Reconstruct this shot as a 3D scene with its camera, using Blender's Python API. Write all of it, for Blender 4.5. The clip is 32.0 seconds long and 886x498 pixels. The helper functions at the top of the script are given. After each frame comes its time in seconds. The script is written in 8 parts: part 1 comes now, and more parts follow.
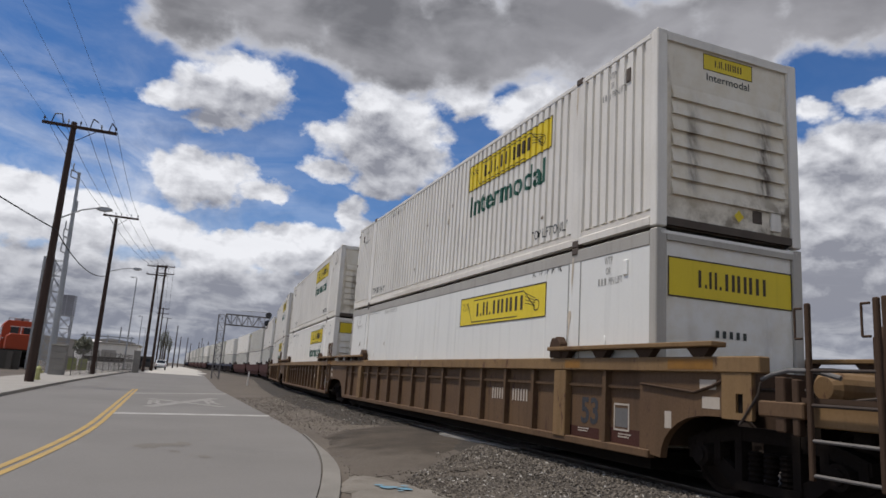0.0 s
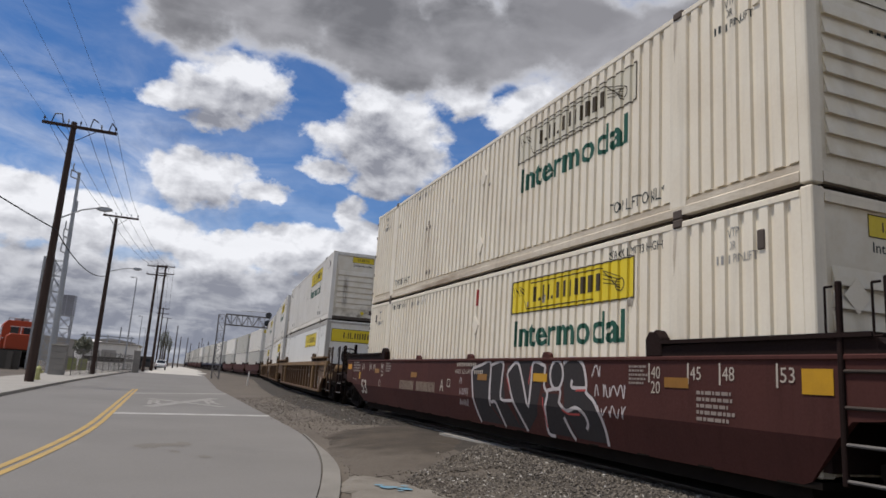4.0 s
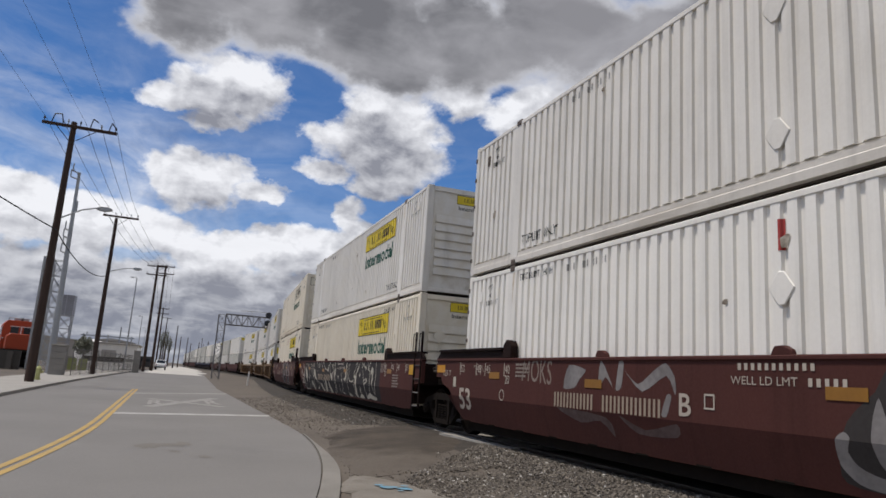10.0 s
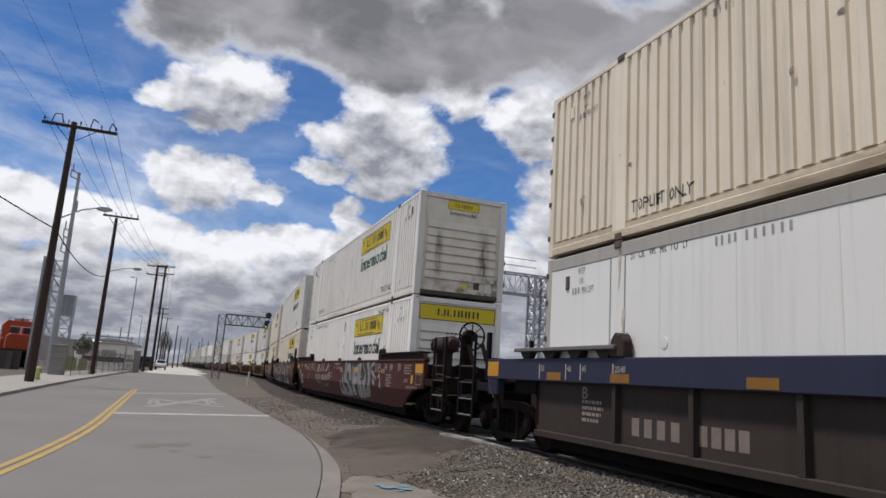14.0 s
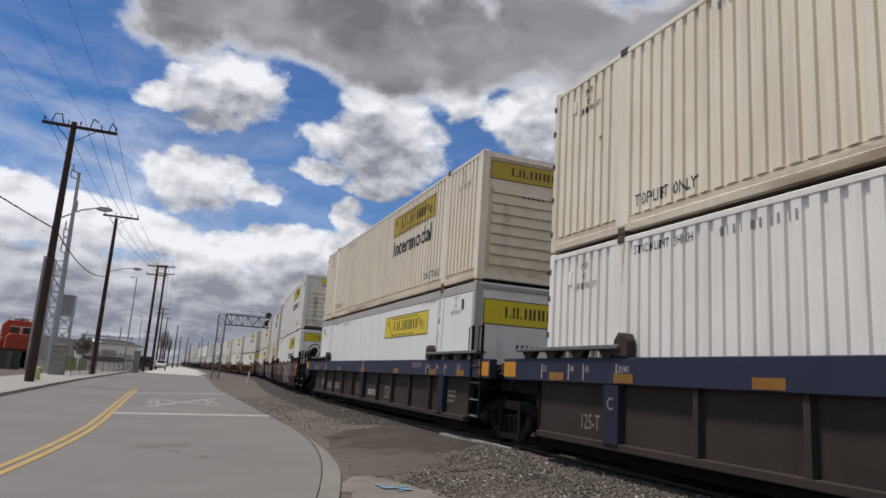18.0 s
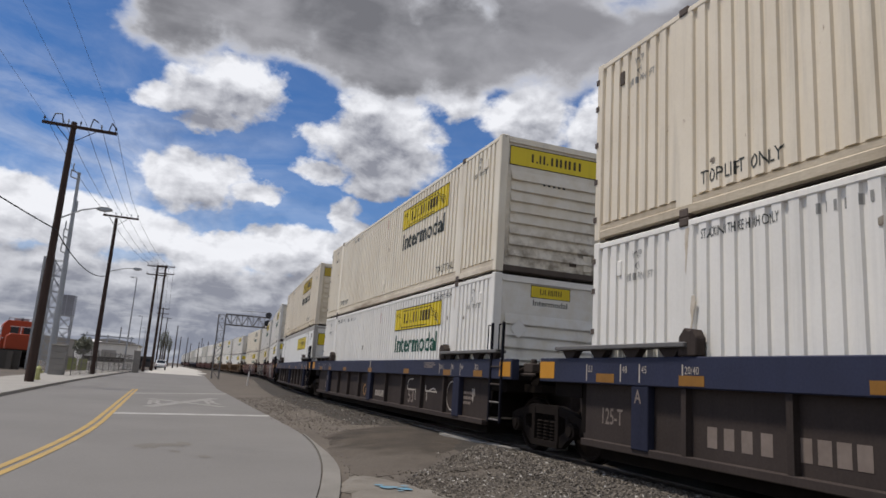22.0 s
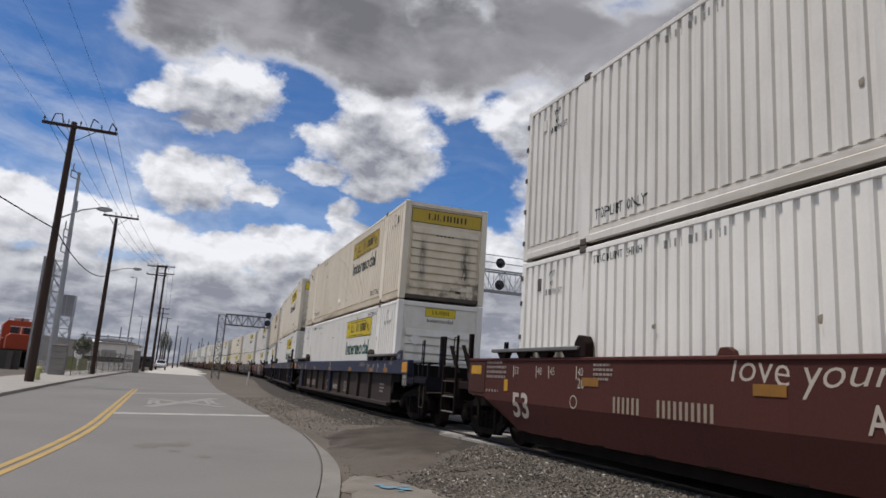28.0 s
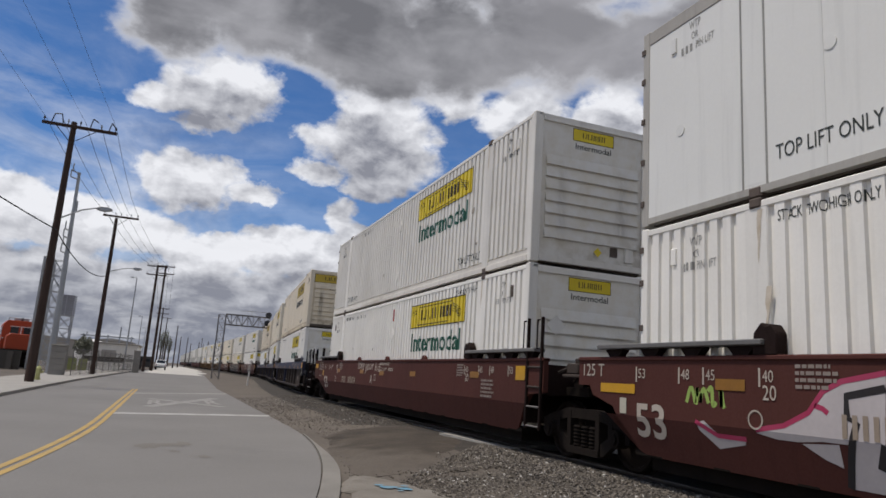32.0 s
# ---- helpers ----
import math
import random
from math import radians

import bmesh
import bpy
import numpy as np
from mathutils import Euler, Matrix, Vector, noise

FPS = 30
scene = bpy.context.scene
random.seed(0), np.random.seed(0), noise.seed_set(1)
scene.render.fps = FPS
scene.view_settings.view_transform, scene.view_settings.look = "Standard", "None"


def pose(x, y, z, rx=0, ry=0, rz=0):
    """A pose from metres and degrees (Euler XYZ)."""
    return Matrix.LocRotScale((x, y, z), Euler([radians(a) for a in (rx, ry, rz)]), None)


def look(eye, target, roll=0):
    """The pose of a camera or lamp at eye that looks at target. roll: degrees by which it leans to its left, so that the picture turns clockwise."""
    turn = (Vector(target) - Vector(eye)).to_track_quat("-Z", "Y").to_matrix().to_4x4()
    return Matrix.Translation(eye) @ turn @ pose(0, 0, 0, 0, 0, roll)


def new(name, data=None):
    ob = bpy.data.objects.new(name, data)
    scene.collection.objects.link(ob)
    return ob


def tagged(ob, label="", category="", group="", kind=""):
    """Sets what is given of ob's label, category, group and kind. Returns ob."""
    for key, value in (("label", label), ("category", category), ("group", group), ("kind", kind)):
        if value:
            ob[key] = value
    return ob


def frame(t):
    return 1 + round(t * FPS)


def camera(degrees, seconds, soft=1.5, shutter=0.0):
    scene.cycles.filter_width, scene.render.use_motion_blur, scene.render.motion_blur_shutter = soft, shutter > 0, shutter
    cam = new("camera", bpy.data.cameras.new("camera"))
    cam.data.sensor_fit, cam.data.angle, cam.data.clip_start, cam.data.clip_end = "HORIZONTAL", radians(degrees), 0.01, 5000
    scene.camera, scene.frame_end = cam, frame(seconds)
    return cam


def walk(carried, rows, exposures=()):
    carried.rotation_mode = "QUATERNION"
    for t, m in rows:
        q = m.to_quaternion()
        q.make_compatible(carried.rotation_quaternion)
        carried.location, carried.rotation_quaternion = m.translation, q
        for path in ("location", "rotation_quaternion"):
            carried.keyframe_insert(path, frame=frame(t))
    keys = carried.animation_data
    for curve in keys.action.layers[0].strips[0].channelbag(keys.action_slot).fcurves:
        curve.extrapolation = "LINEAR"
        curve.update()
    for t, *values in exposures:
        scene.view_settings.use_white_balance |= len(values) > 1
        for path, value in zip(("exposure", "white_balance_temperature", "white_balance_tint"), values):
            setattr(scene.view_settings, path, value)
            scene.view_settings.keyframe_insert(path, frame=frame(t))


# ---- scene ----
from mathutils import geometry

# ---- camera ----
cam = camera(65.77, 32.0, soft=1.6)
EYE = pose(0, 0, 1.4, 100.89, -3.767, -21.774)
walk(cam, [(0, EYE), (32, EYE)], [(0, -0.05), (2, 0.0), (6, 0.0), (8, -0.02), (10, 0.0), (12, -0.08), (13, -0.02), (14, 0.05), (17, -0.08), (18, 0.0), (20, -0.07), (22, 0.0), (23, 0.0), (24, -0.08), (25.4, -0.06), (28, 0.0), (32, -0.06)])

# ---- world, sun, sky ----
SUN_AZIMUTH, SUN_ELEVATION = 289, 70          # degrees, clockwise from +Y
world = bpy.data.worlds.new("sky")
scene.world = world
world.use_nodes = True
wn, wl = world.node_tree.nodes, world.node_tree.links
sky = wn.new("ShaderNodeTexSky")
sky.sky_type, sky.sun_disc = "NISHITA", False
sky.sun_elevation, sky.sun_rotation = radians(SUN_ELEVATION), radians(SUN_AZIMUTH)
sky.altitude, sky.air_density, sky.dust_density, sky.ozone_density = 1500, 1.0, 0.0, 5.0
deepen = wn.new("ShaderNodeHueSaturation")
deepen.inputs["Hue"].default_value, deepen.inputs["Saturation"].default_value = 0.505, 1.18
wl.new(sky.outputs[0], deepen.inputs["Color"])
wl.new(deepen.outputs[0], wn["Background"].inputs[0])
wn["Background"].inputs[1].default_value = 0.105

sun_data = bpy.data.lights.new("sun", "SUN")
sun_data.energy, sun_data.angle, sun_data.color = 4.0, radians(6), (1.0, 0.93, 0.855)
sun = new("sun", sun_data)
a, e = radians(SUN_AZIMUTH), radians(SUN_ELEVATION)
sun.matrix_world = look((0, 0, 50), (-math.sin(a) * math.cos(e), -math.cos(a) * math.cos(e), 50 - math.sin(e)))


# ---- node helpers and materials ----
class Nodes:
    """Short hand for a node tree."""

    def __init__(self, name):
        self.mat = bpy.data.materials.new(name)
        self.mat.use_nodes = True
        self.t = self.mat.node_tree
        self.bsdf = self.t.nodes["Principled BSDF"]
        self.out = self.t.nodes["Material Output"]

    def put(self, socket, value):
        if isinstance(value, bpy.types.NodeSocket):
            self.t.links.new(value, socket)
        else:
            socket.default_value = value

    def node(self, kind, ins=(), **props):
        n = self.t.nodes.new(kind)
        for key, value in props.items():
            if key == "operation":
                n.operation = value
            elif key == "blend_type":
                n.blend_type = value
            elif key == "data_type":
                n.data_type = value
            elif key == "noise_dimensions":
                n.noise_dimensions = value
            elif key == "feature":
                n.feature = value
        for key, value in dict(ins).items():
            self.put(n.inputs[key], value)
        return n

    def math(self, op, a, b=0.0, c=0.0):
        return self.node("ShaderNodeMath", {0: a, 1: b, 2: c}, operation=op).outputs[0]

    def vec(self, op, a, b=(0, 0, 0)):
        return self.node("ShaderNodeVectorMath", {0: a, 1: b}, operation=op).outputs[0]

    def coords(self, scale=(1, 1, 1)):
        tc = self.node("ShaderNodeTexCoord")
        return self.node("ShaderNodeMapping", {"Vector": tc.outputs["Object"], "Scale": scale}).outputs[0]

    def noise(self, vector, scale, detail=4.0, rough=0.55, distortion=0.0):
        return self.node("ShaderNodeTexNoise", {"Vector": vector, "Scale": scale, "Detail": detail, "Roughness": rough, "Distortion": distortion}).outputs[0]

    def ramp(self, value, lo, hi, to_lo=0.0, to_hi=1.0):
        return self.node("ShaderNodeMapRange", {0: value, 1: lo, 2: hi, 3: to_lo, 4: to_hi}).outputs[0]

    def mix(self, f, a, b, kind="MIX"):
        n = self.node("ShaderNodeMix", data_type="RGBA", blend_type=kind)
        self.put(n.inputs[0], f), self.put(n.inputs[6], a), self.put(n.inputs[7], b)
        return n.outputs[2]


def rgb(c):
    return (*c, 1.0)


def surface(name, color, second=None, rough=0.6, gloss=None, metal=0.0, scale=1.2, grain=40.0, amount=0.5, bump=0.15, rust=None, rust_at=0.62, streaks=0.0, vary=0.08, stretch=(1, 1, 1), dark=None, dark_at=0.6):
    """A painted, worn or earthy surface: two colours mixed at two scales, rust or dirt patches, drip streaks, fine relief."""
    n = Nodes(name)
    p = n.coords(stretch)
    big, fine = n.noise(p, scale, 5.0), n.noise(p, grain, 3.0)
    second = second or tuple(c * 0.72 for c in color)
    f = n.math("MULTIPLY", n.ramp(n.math("MULTIPLY_ADD", fine, 0.35, big), 0.45, 0.95), amount)
    col = n.mix(f, rgb(color), rgb(second))
    if streaks:
        s = n.noise(n.coords((2.2, 2.2, 0.12)), 3.0, 4.0, 0.6)
        col = n.mix(n.math("MULTIPLY", n.ramp(s, 0.52, 0.75), streaks), col, rgb(tuple(c * 0.45 for c in color)))
    if dark:
        d = n.noise(p, scale * 0.45, 6.0, 0.62)
        col = n.mix(n.ramp(d, dark_at, dark_at + 0.12), col, rgb(dark))
    if rust:
        r = n.noise(n.coords((1.6, 1.6, 0.7)), 2.6, 8.0, 0.7)
        col = n.mix(n.ramp(r, rust_at, rust_at + 0.05), col, rgb(rust))
    info = n.node("ShaderNodeObjectInfo").outputs["Random"]
    col = n.mix(1.0, col, n.node("ShaderNodeCombineXYZ", {i: n.ramp(info, 0, 1, 1 - vary, 1 + vary * 0.5) for i in (0, 1, 2)}).outputs[0], "MULTIPLY")
    n.put(n.bsdf.inputs["Base Color"], col)
    n.put(n.bsdf.inputs["Roughness"], n.ramp(fine, 0.3, 0.7, max(rough - 0.1, 0.05), min(rough + 0.1, 1)))
    n.bsdf.inputs["Metallic"].default_value = metal
    n.bsdf.inputs["Specular IOR Level"].default_value = gloss if gloss is not None else 0.5 if rough < 0.45 else 0.25
    if bump:
        n.put(n.bsdf.inputs["Normal"], n.node("ShaderNodeBump", {"Strength": bump, "Distance": 0.02, "Height": n.math("MULTIPLY_ADD", fine, 0.5, big)}).outputs[0])
    return n.mat


def cloud_field(n, p, heaps, gaps, detail, ragged, scale=17.0):
    """Thickness of the cloud in direction p, with the elevation and the azimuth; below nought lies clear sky."""
    s = n.node("ShaderNodeSeparateXYZ", {0: p})
    az = n.math("MULTIPLY", n.math("ARCTAN2", s.outputs[0], s.outputs[1]), 57.2958)
    el = n.math("MULTIPLY", n.math("ARCSINE", s.outputs[2]), 57.2958)
    flat = n.vec("MULTIPLY", p, (1.0, 1.0, 1.45))
    bend = n.node("ShaderNodeTexNoise", {"Vector": flat, "Scale": 15.0, "Detail": 4.0, "Roughness": 0.6})
    at = n.vec("ADD", n.node("ShaderNodeCombineXYZ", {0: az, 1: el}).outputs[0], n.vec("MULTIPLY", n.vec("SUBTRACT", bend.outputs[1], (0.5, 0.5, 0.5)), (4.2, 2.8, 0.0)))

    def lump(ha, he, wa, we):
        v = n.vec("MULTIPLY", n.vec("SUBTRACT", at, (ha, he, 0)), (1 / wa, 1 / we, 0))
        return n.node("ShaderNodeVectorMath", {0: v, 1: v}, operation="DOT_PRODUCT").outputs["Value"]

    f = -1.0
    for ha, he, wa, we, thick in heaps:
        f = n.node("ShaderNodeMath", {0: f, 1: n.math("MULTIPLY_ADD", lump(ha, he, wa, we), -thick, thick), 2: 0.22}, operation="SMOOTH_MAX").outputs[0]
    for ha, he, wa, we, thick in gaps:
        f = n.math("MULTIPLY_ADD", n.math("EXPONENT", n.math("MULTIPLY", lump(ha, he, wa, we), -1.0)), -thick, f)
    rough = n.noise(flat, scale, detail, 0.56, 0.2)
    return n.math("MULTIPLY_ADD", n.math("SUBTRACT", rough, 0.5), ragged, f), el, az, flat


def soft_step(n, value, lo, hi):
    m = n.node("ShaderNodeMapRange", {0: value, 1: lo, 2: hi})
    m.interpolation_type = "SMOOTHSTEP"
    return m.outputs[0]


def glowing(n, col, alpha):
    glow = n.node("ShaderNodeEmission", {0: col, 1: 1.0}).outputs[0]
    clear = n.node("ShaderNodeBsdfTransparent").outputs[0]
    n.t.links.new(n.node("ShaderNodeMixShader", {0: alpha, 1: clear, 2: glow}).outputs[0], n.out.inputs[0])
    n.mat.cycles.emission_sampling = "NONE"
    return n.mat


# single heaps, banks of heaps, and cover all round; azimuth, elevation, half width, half height, thickness
SINGLE_HEAPS = ((2.0, 21.7, 5.0, 2.7, 1.05), (-2.3, 20.4, 2.8, 1.1, 0.8), (1.2, 19.3, 2.6, 1.2, 0.8), (-0.2, 14.4, 4.4, 2.6, 1.05), (5.2, 14.2, 2.4, 0.9, 0.9), (15.3, 19.2, 6.0, 3.3, 1.15),
                (15.2, 21.8, 4.2, 2.0, 1.1), (10.6, 19.6, 2.6, 1.5, 0.9), (9.7, 16.4, 2.6, 1.0, 0.85), (15.3, 15.9, 2.9, 1.3, 0.9), (12.8, 12.9, 1.7, 1.5, 0.9), (13.8, 11.4, 2.0, 1.7, 1.0),
                (28.0, 21.7, 4.2, 3.2, 1.15), (35.3, 20.7, 3.8, 4.0, 1.2), (44.5, 22.3, 1.4, 2.1, 0.9), (49.5, 21.4, 1.8, 1.1, 0.8), (21.5, 23.2, 3.0, 1.8, 1.1), (54.0, 21.8, 2.4, 1.2, 0.8))
HEAP_BANKS = ((41.0, 17.3, 4.7, 3.4, 1.3), (46.5, 17.2, 4.2, 3.2, 1.3), (52.0, 17.3, 4.7, 3.4, 1.3), (58.0, 18.0, 5.0, 4.0, 1.3), (46.0, 10.0, 15.0, 7.5, 1.7), (34.0, 13.5, 7.0, 6.2, 1.4),
              (2.5, 8.5, 3.7, 2.4, 1.2), (7.5, 9.5, 3.6, 2.4, 1.2), (11.2, 9.7, 2.8, 2.3, 1.2), (14.0, 8.0, 8.0, 3.6, 1.4), (24.0, 8.0, 12.0, 4.8, 1.5), (-12.0, 10.3, 4.2, 2.6, 1.0), (-7.0, 9.7, 4.2, 2.6, 1.1),
              (-2.2, 9.8, 3.2, 1.9, 1.1), (0.0, 3.8, 70.0, 4.4, 1.5))
# clouds out of view, added thin and pale to brighten the container ends
UNSEEN_FILL_COVER = ((100.0, 24.0, 36.0, 20.0, 1.2), (150.0, 36.0, 50.0, 26.0, 0.75), (-150.0, 34.0, 50.0, 26.0, 0.75), (-70.0, 20.0, 30.0, 14.0, 0.8))
HEAP_GAPS = ((8.4, 22.4, 1.4, 1.4, 0.8), (40.6, 21.9, 2.2, 1.3, 0.9), (33.2, 18.9, 0.7, 0.6, 0.9), (22.8, 19.6, 1.3, 1.6, 0.7), (-62.0, 74.0, 75.0, 15.0, 2.5))
GREY_DECK = ((-2.0, 27.3, 5.2, 4.1, 1.3), (5.0, 28.6, 8.0, 4.6, 1.6), (12.5, 28.2, 7.0, 4.7, 1.7), (15.6, 26.5, 6.6, 4.1, 1.6), (21.5, 27.6, 7.0, 4.5, 1.6), (30.0, 28.2, 9.0, 4.6, 1.4), (38.0, 27.5, 8.0, 4.4, 1.3),
             (44.0, 27.8, 6.0, 4.6, 1.3), (53.0, 29.0, 7.5, 4.3, 1.4), (25.0, 38.5, 42.0, 9.5, 2.0))
DECK_GAPS = ((8.6, 23.0, 1.6, 1.0, 0.5), (49.5, 24.0, 2.4, 1.2, 0.5), (-62.0, 74.0, 75.0, 15.0, 2.5))


def cloud_surface():
    """Glowing heaped clouds with gaps, through which the world's own sky shows."""
    n = Nodes("cloud_cover")
    n.t.nodes.remove(n.bsdf)
    d = n.vec("NORMALIZE", n.node("ShaderNodeTexCoord").outputs["Object"])
    heaps = SINGLE_HEAPS + HEAP_BANKS + UNSEEN_FILL_COVER
    thick, el, az, flat = cloud_field(n, d, heaps, HEAP_GAPS, 9.0, 2.1)
    above = cloud_field(n, n.vec("NORMALIZE", n.vec("ADD", d, (-0.008, -0.006, 0.042))), heaps, HEAP_GAPS, 3.0, 1.3)[0]
    cover = soft_step(n, thick, -0.28, 0.46)
    wisp = n.noise(n.vec("MULTIPLY", d, (1.0, 1.0, 3.0)), 5.0, 8.0, 0.64, 0.7)
    veil = n.math("MULTIPLY", n.ramp(wisp, 0.38, 0.72), n.math("MULTIPLY", n.ramp(az, -4.0, 9.0, 0.80, 0.28), n.ramp(el, 10.0, 23.0, 1.0, 0.16)))
    alpha = n.math("MAXIMUM", n.math("MAXIMUM", cover, veil), n.ramp(el, 5.0, 11.0, 0.92, 0.0))
    # deep parts are dim underneath; knobs stand out against the light from above
    knob = n.node("ShaderNodeTexNoise", {"Vector": flat, "Scale": 26.0, "Detail": 7.0, "Roughness": 0.55, "Distortion": 0.3}).outputs[0]
    knob_up = n.node("ShaderNodeTexNoise", {"Vector": n.vec("ADD", flat, (-0.006, -0.003, 0.016)), "Scale": 26.0, "Detail": 7.0, "Roughness": 0.55, "Distortion": 0.3}).outputs[0]
    broad = n.noise(n.vec("MULTIPLY", d, (1.0, 1.0, 2.3)), 9.0, 5.0, 0.52, 0.25)
    deep = n.math("MAXIMUM", n.math("MINIMUM", above, 1.2), -0.4)
    s = n.math("MULTIPLY_ADD", n.math("SUBTRACT", broad, 0.5), 3.3, n.math("MULTIPLY", deep, 0.88))
    s = n.math("MULTIPLY_ADD", n.math("SUBTRACT", knob_up, knob), 2.6, s)
    s = n.math("ADD", s, n.ramp(el, 15.0, 5.0, 0.0, 0.36))
    # the low banks in the west stand in full light
    s = n.math("SUBTRACT", s, n.math("MULTIPLY", n.math("MULTIPLY", n.ramp(el, 5.5, 8.0, 0.0, 0.75), n.ramp(el, 13.5, 11.0)), n.ramp(az, 16.0, 4.0)))
    col = n.mix(n.ramp(s, -0.65, 1.45), rgb((0.885, 0.895, 0.94)), rgb((0.27, 0.28, 0.33)))
    col = n.mix(n.ramp(el, 0.5, 7.5, 0.72, 0.0), col, rgb((0.22, 0.245, 0.315)))
    band = n.noise(n.vec("MULTIPLY", d, (1.0, 1.0, 4.5)), 11.0, 7.0, 0.6, 0.4)
    col = n.mix(n.math("MULTIPLY", n.ramp(band, 0.50, 0.66), n.ramp(el, 1.5, 11.0, 0.66, 0.0)), col, rgb((0.62, 0.63, 0.67)))
    return glowing(n, col, alpha)


def deck_surface():
    """A wide grey cloud deck that hangs in front of the heaps, paler at its thin rim."""
    n = Nodes("grey_cloud_deck")
    n.t.nodes.remove(n.bsdf)
    d = n.vec("NORMALIZE", n.node("ShaderNodeTexCoord").outputs["Object"])
    thick, el, az, flat = cloud_field(n, d, GREY_DECK, DECK_GAPS, 7.0, 2.3, 13.0)
    alpha = soft_step(n, thick, -0.35, 0.60)
    billow = n.noise(n.vec("MULTIPLY", d, (1.0, 1.0, 2.2)), 7.0, 5.0, 0.52, 0.3)
    fine = n.noise(flat, 22.0, 6.0, 0.55, 0.2)
    tone = n.math("MULTIPLY_ADD", n.math("SUBTRACT", fine, 0.5), 0.25, billow)
    core = n.mix(n.ramp(tone, 0.36, 0.68), rgb((0.175, 0.177, 0.197)), rgb((0.37, 0.37, 0.40)))
    core = n.mix(n.ramp(az, 23.0, 30.0, 0.0, 0.45), core, rgb((0.37, 0.365, 0.395)))
    col = n.mix(soft_step(n, n.math("MULTIPLY_ADD", n.math("SUBTRACT", fine, 0.5), 0.6, thick), 0.05, 1.05), rgb((0.64, 0.65, 0.70)), core)
    return glowing(n, col, alpha)


CLOUD, DECK = cloud_surface(), deck_surface()
ASPHALT = surface("road_asphalt", (0.176, 0.168, 0.156), (0.122, 0.116, 0.108), 0.9, scale=0.25, grain=60, amount=0.7, bump=0.12, vary=0, dark=(0.106, 0.102, 0.097), dark_at=0.6)
PAD = surface("dusty_broken_concrete", (0.185, 0.168, 0.142), (0.125, 0.112, 0.093), 0.92, scale=2.2, grain=30, amount=0.9, bump=0.3, vary=0.05, dark=(0.12, 0.104, 0.084), dark_at=0.54)
DIRT = surface("gravelly_dirt", (0.118, 0.100, 0.081), (0.072, 0.061, 0.050), 0.95, scale=0.35, grain=14, amount=0.9, bump=0.6, vary=0, dark=(0.125, 0.111, 0.093), dark_at=0.6)
BALLAST = surface("ballast_bed", (0.056, 0.048, 0.039), (0.028, 0.024, 0.020), 0.95, scale=3, grain=22, amount=1.0, bump=0.9, vary=0)
CONCRETE = surface("pale_concrete", (0.30, 0.285, 0.255), (0.22, 0.205, 0.185), 0.9, scale=0.9, grain=40, amount=0.7, bump=0.15, vary=0.05, dark=(0.17, 0.16, 0.14), dark_at=0.62)
KERB = surface("kerb_concrete", (0.200, 0.188, 0.166), (0.140, 0.130, 0.113), 0.9, scale=1.5, grain=40, amount=0.8, bump=0.2, vary=0.05)
YELLOW_LINE = surface("yellow_road_paint", (0.40, 0.27, 0.085), (0.27, 0.20, 0.10), 0.8, scale=1.5, grain=25, amount=0.9, bump=0.05, vary=0)
WHITE_LINE = surface("worn_white_road_paint", (0.40, 0.395, 0.375), (0.235, 0.225, 0.205), 0.8, scale=2.0, grain=18, amount=1.0, bump=0.05, vary=0)
FAINT_LINE = surface("faint_white_road_paint", (0.27, 0.262, 0.245), (0.175, 0.165, 0.147), 0.8, scale=2.5, grain=14, amount=1.0, bump=0.03, vary=0)
BLUE_SPRAY = surface("blue_spray_paint", (0.085, 0.25, 0.36), (0.17, 0.19, 0.19), 0.8, scale=4, grain=30, amount=0.9, bump=0.0, vary=0)
RAIL = surface("rail_steel", (0.055, 0.042, 0.034), (0.035, 0.027, 0.022), 0.75, scale=3, grain=50, bump=0.1)
RAILHEAD = surface("polished_rail_head", (0.16, 0.14, 0.125), (0.10, 0.09, 0.08), 0.6, metal=0.5, scale=3, grain=50, bump=0.02)
TIE = surface("creosoted_timber", (0.075, 0.06, 0.05), (0.13, 0.115, 0.10), 0.9, scale=3, grain=30, stretch=(1, 6, 6), amount=0.8, bump=0.4)
WOOD_POLE = surface("dark_timber_pole", (0.055, 0.035, 0.028), (0.03, 0.02, 0.017), 0.85, scale=4, grain=30, stretch=(4, 4, 0.3), amount=0.9, bump=0.4)
STEEL_GREY = surface("galvanised_steel", (0.36, 0.37, 0.38), (0.25, 0.26, 0.27), 0.5, metal=0.4, scale=2, grain=30, bump=0.05)
STEEL_DARK = surface("dark_steel", (0.05, 0.05, 0.055), (0.03, 0.03, 0.03), 0.55, 0.3, metal=0.2, scale=2, grain=30, bump=0.1)
WIRE = surface("black_cable", (0.02, 0.02, 0.022), rough=0.6, bump=0.0)
GLASS_PALE = surface("insulator_porcelain", (0.30, 0.32, 0.33), rough=0.25, bump=0.0)

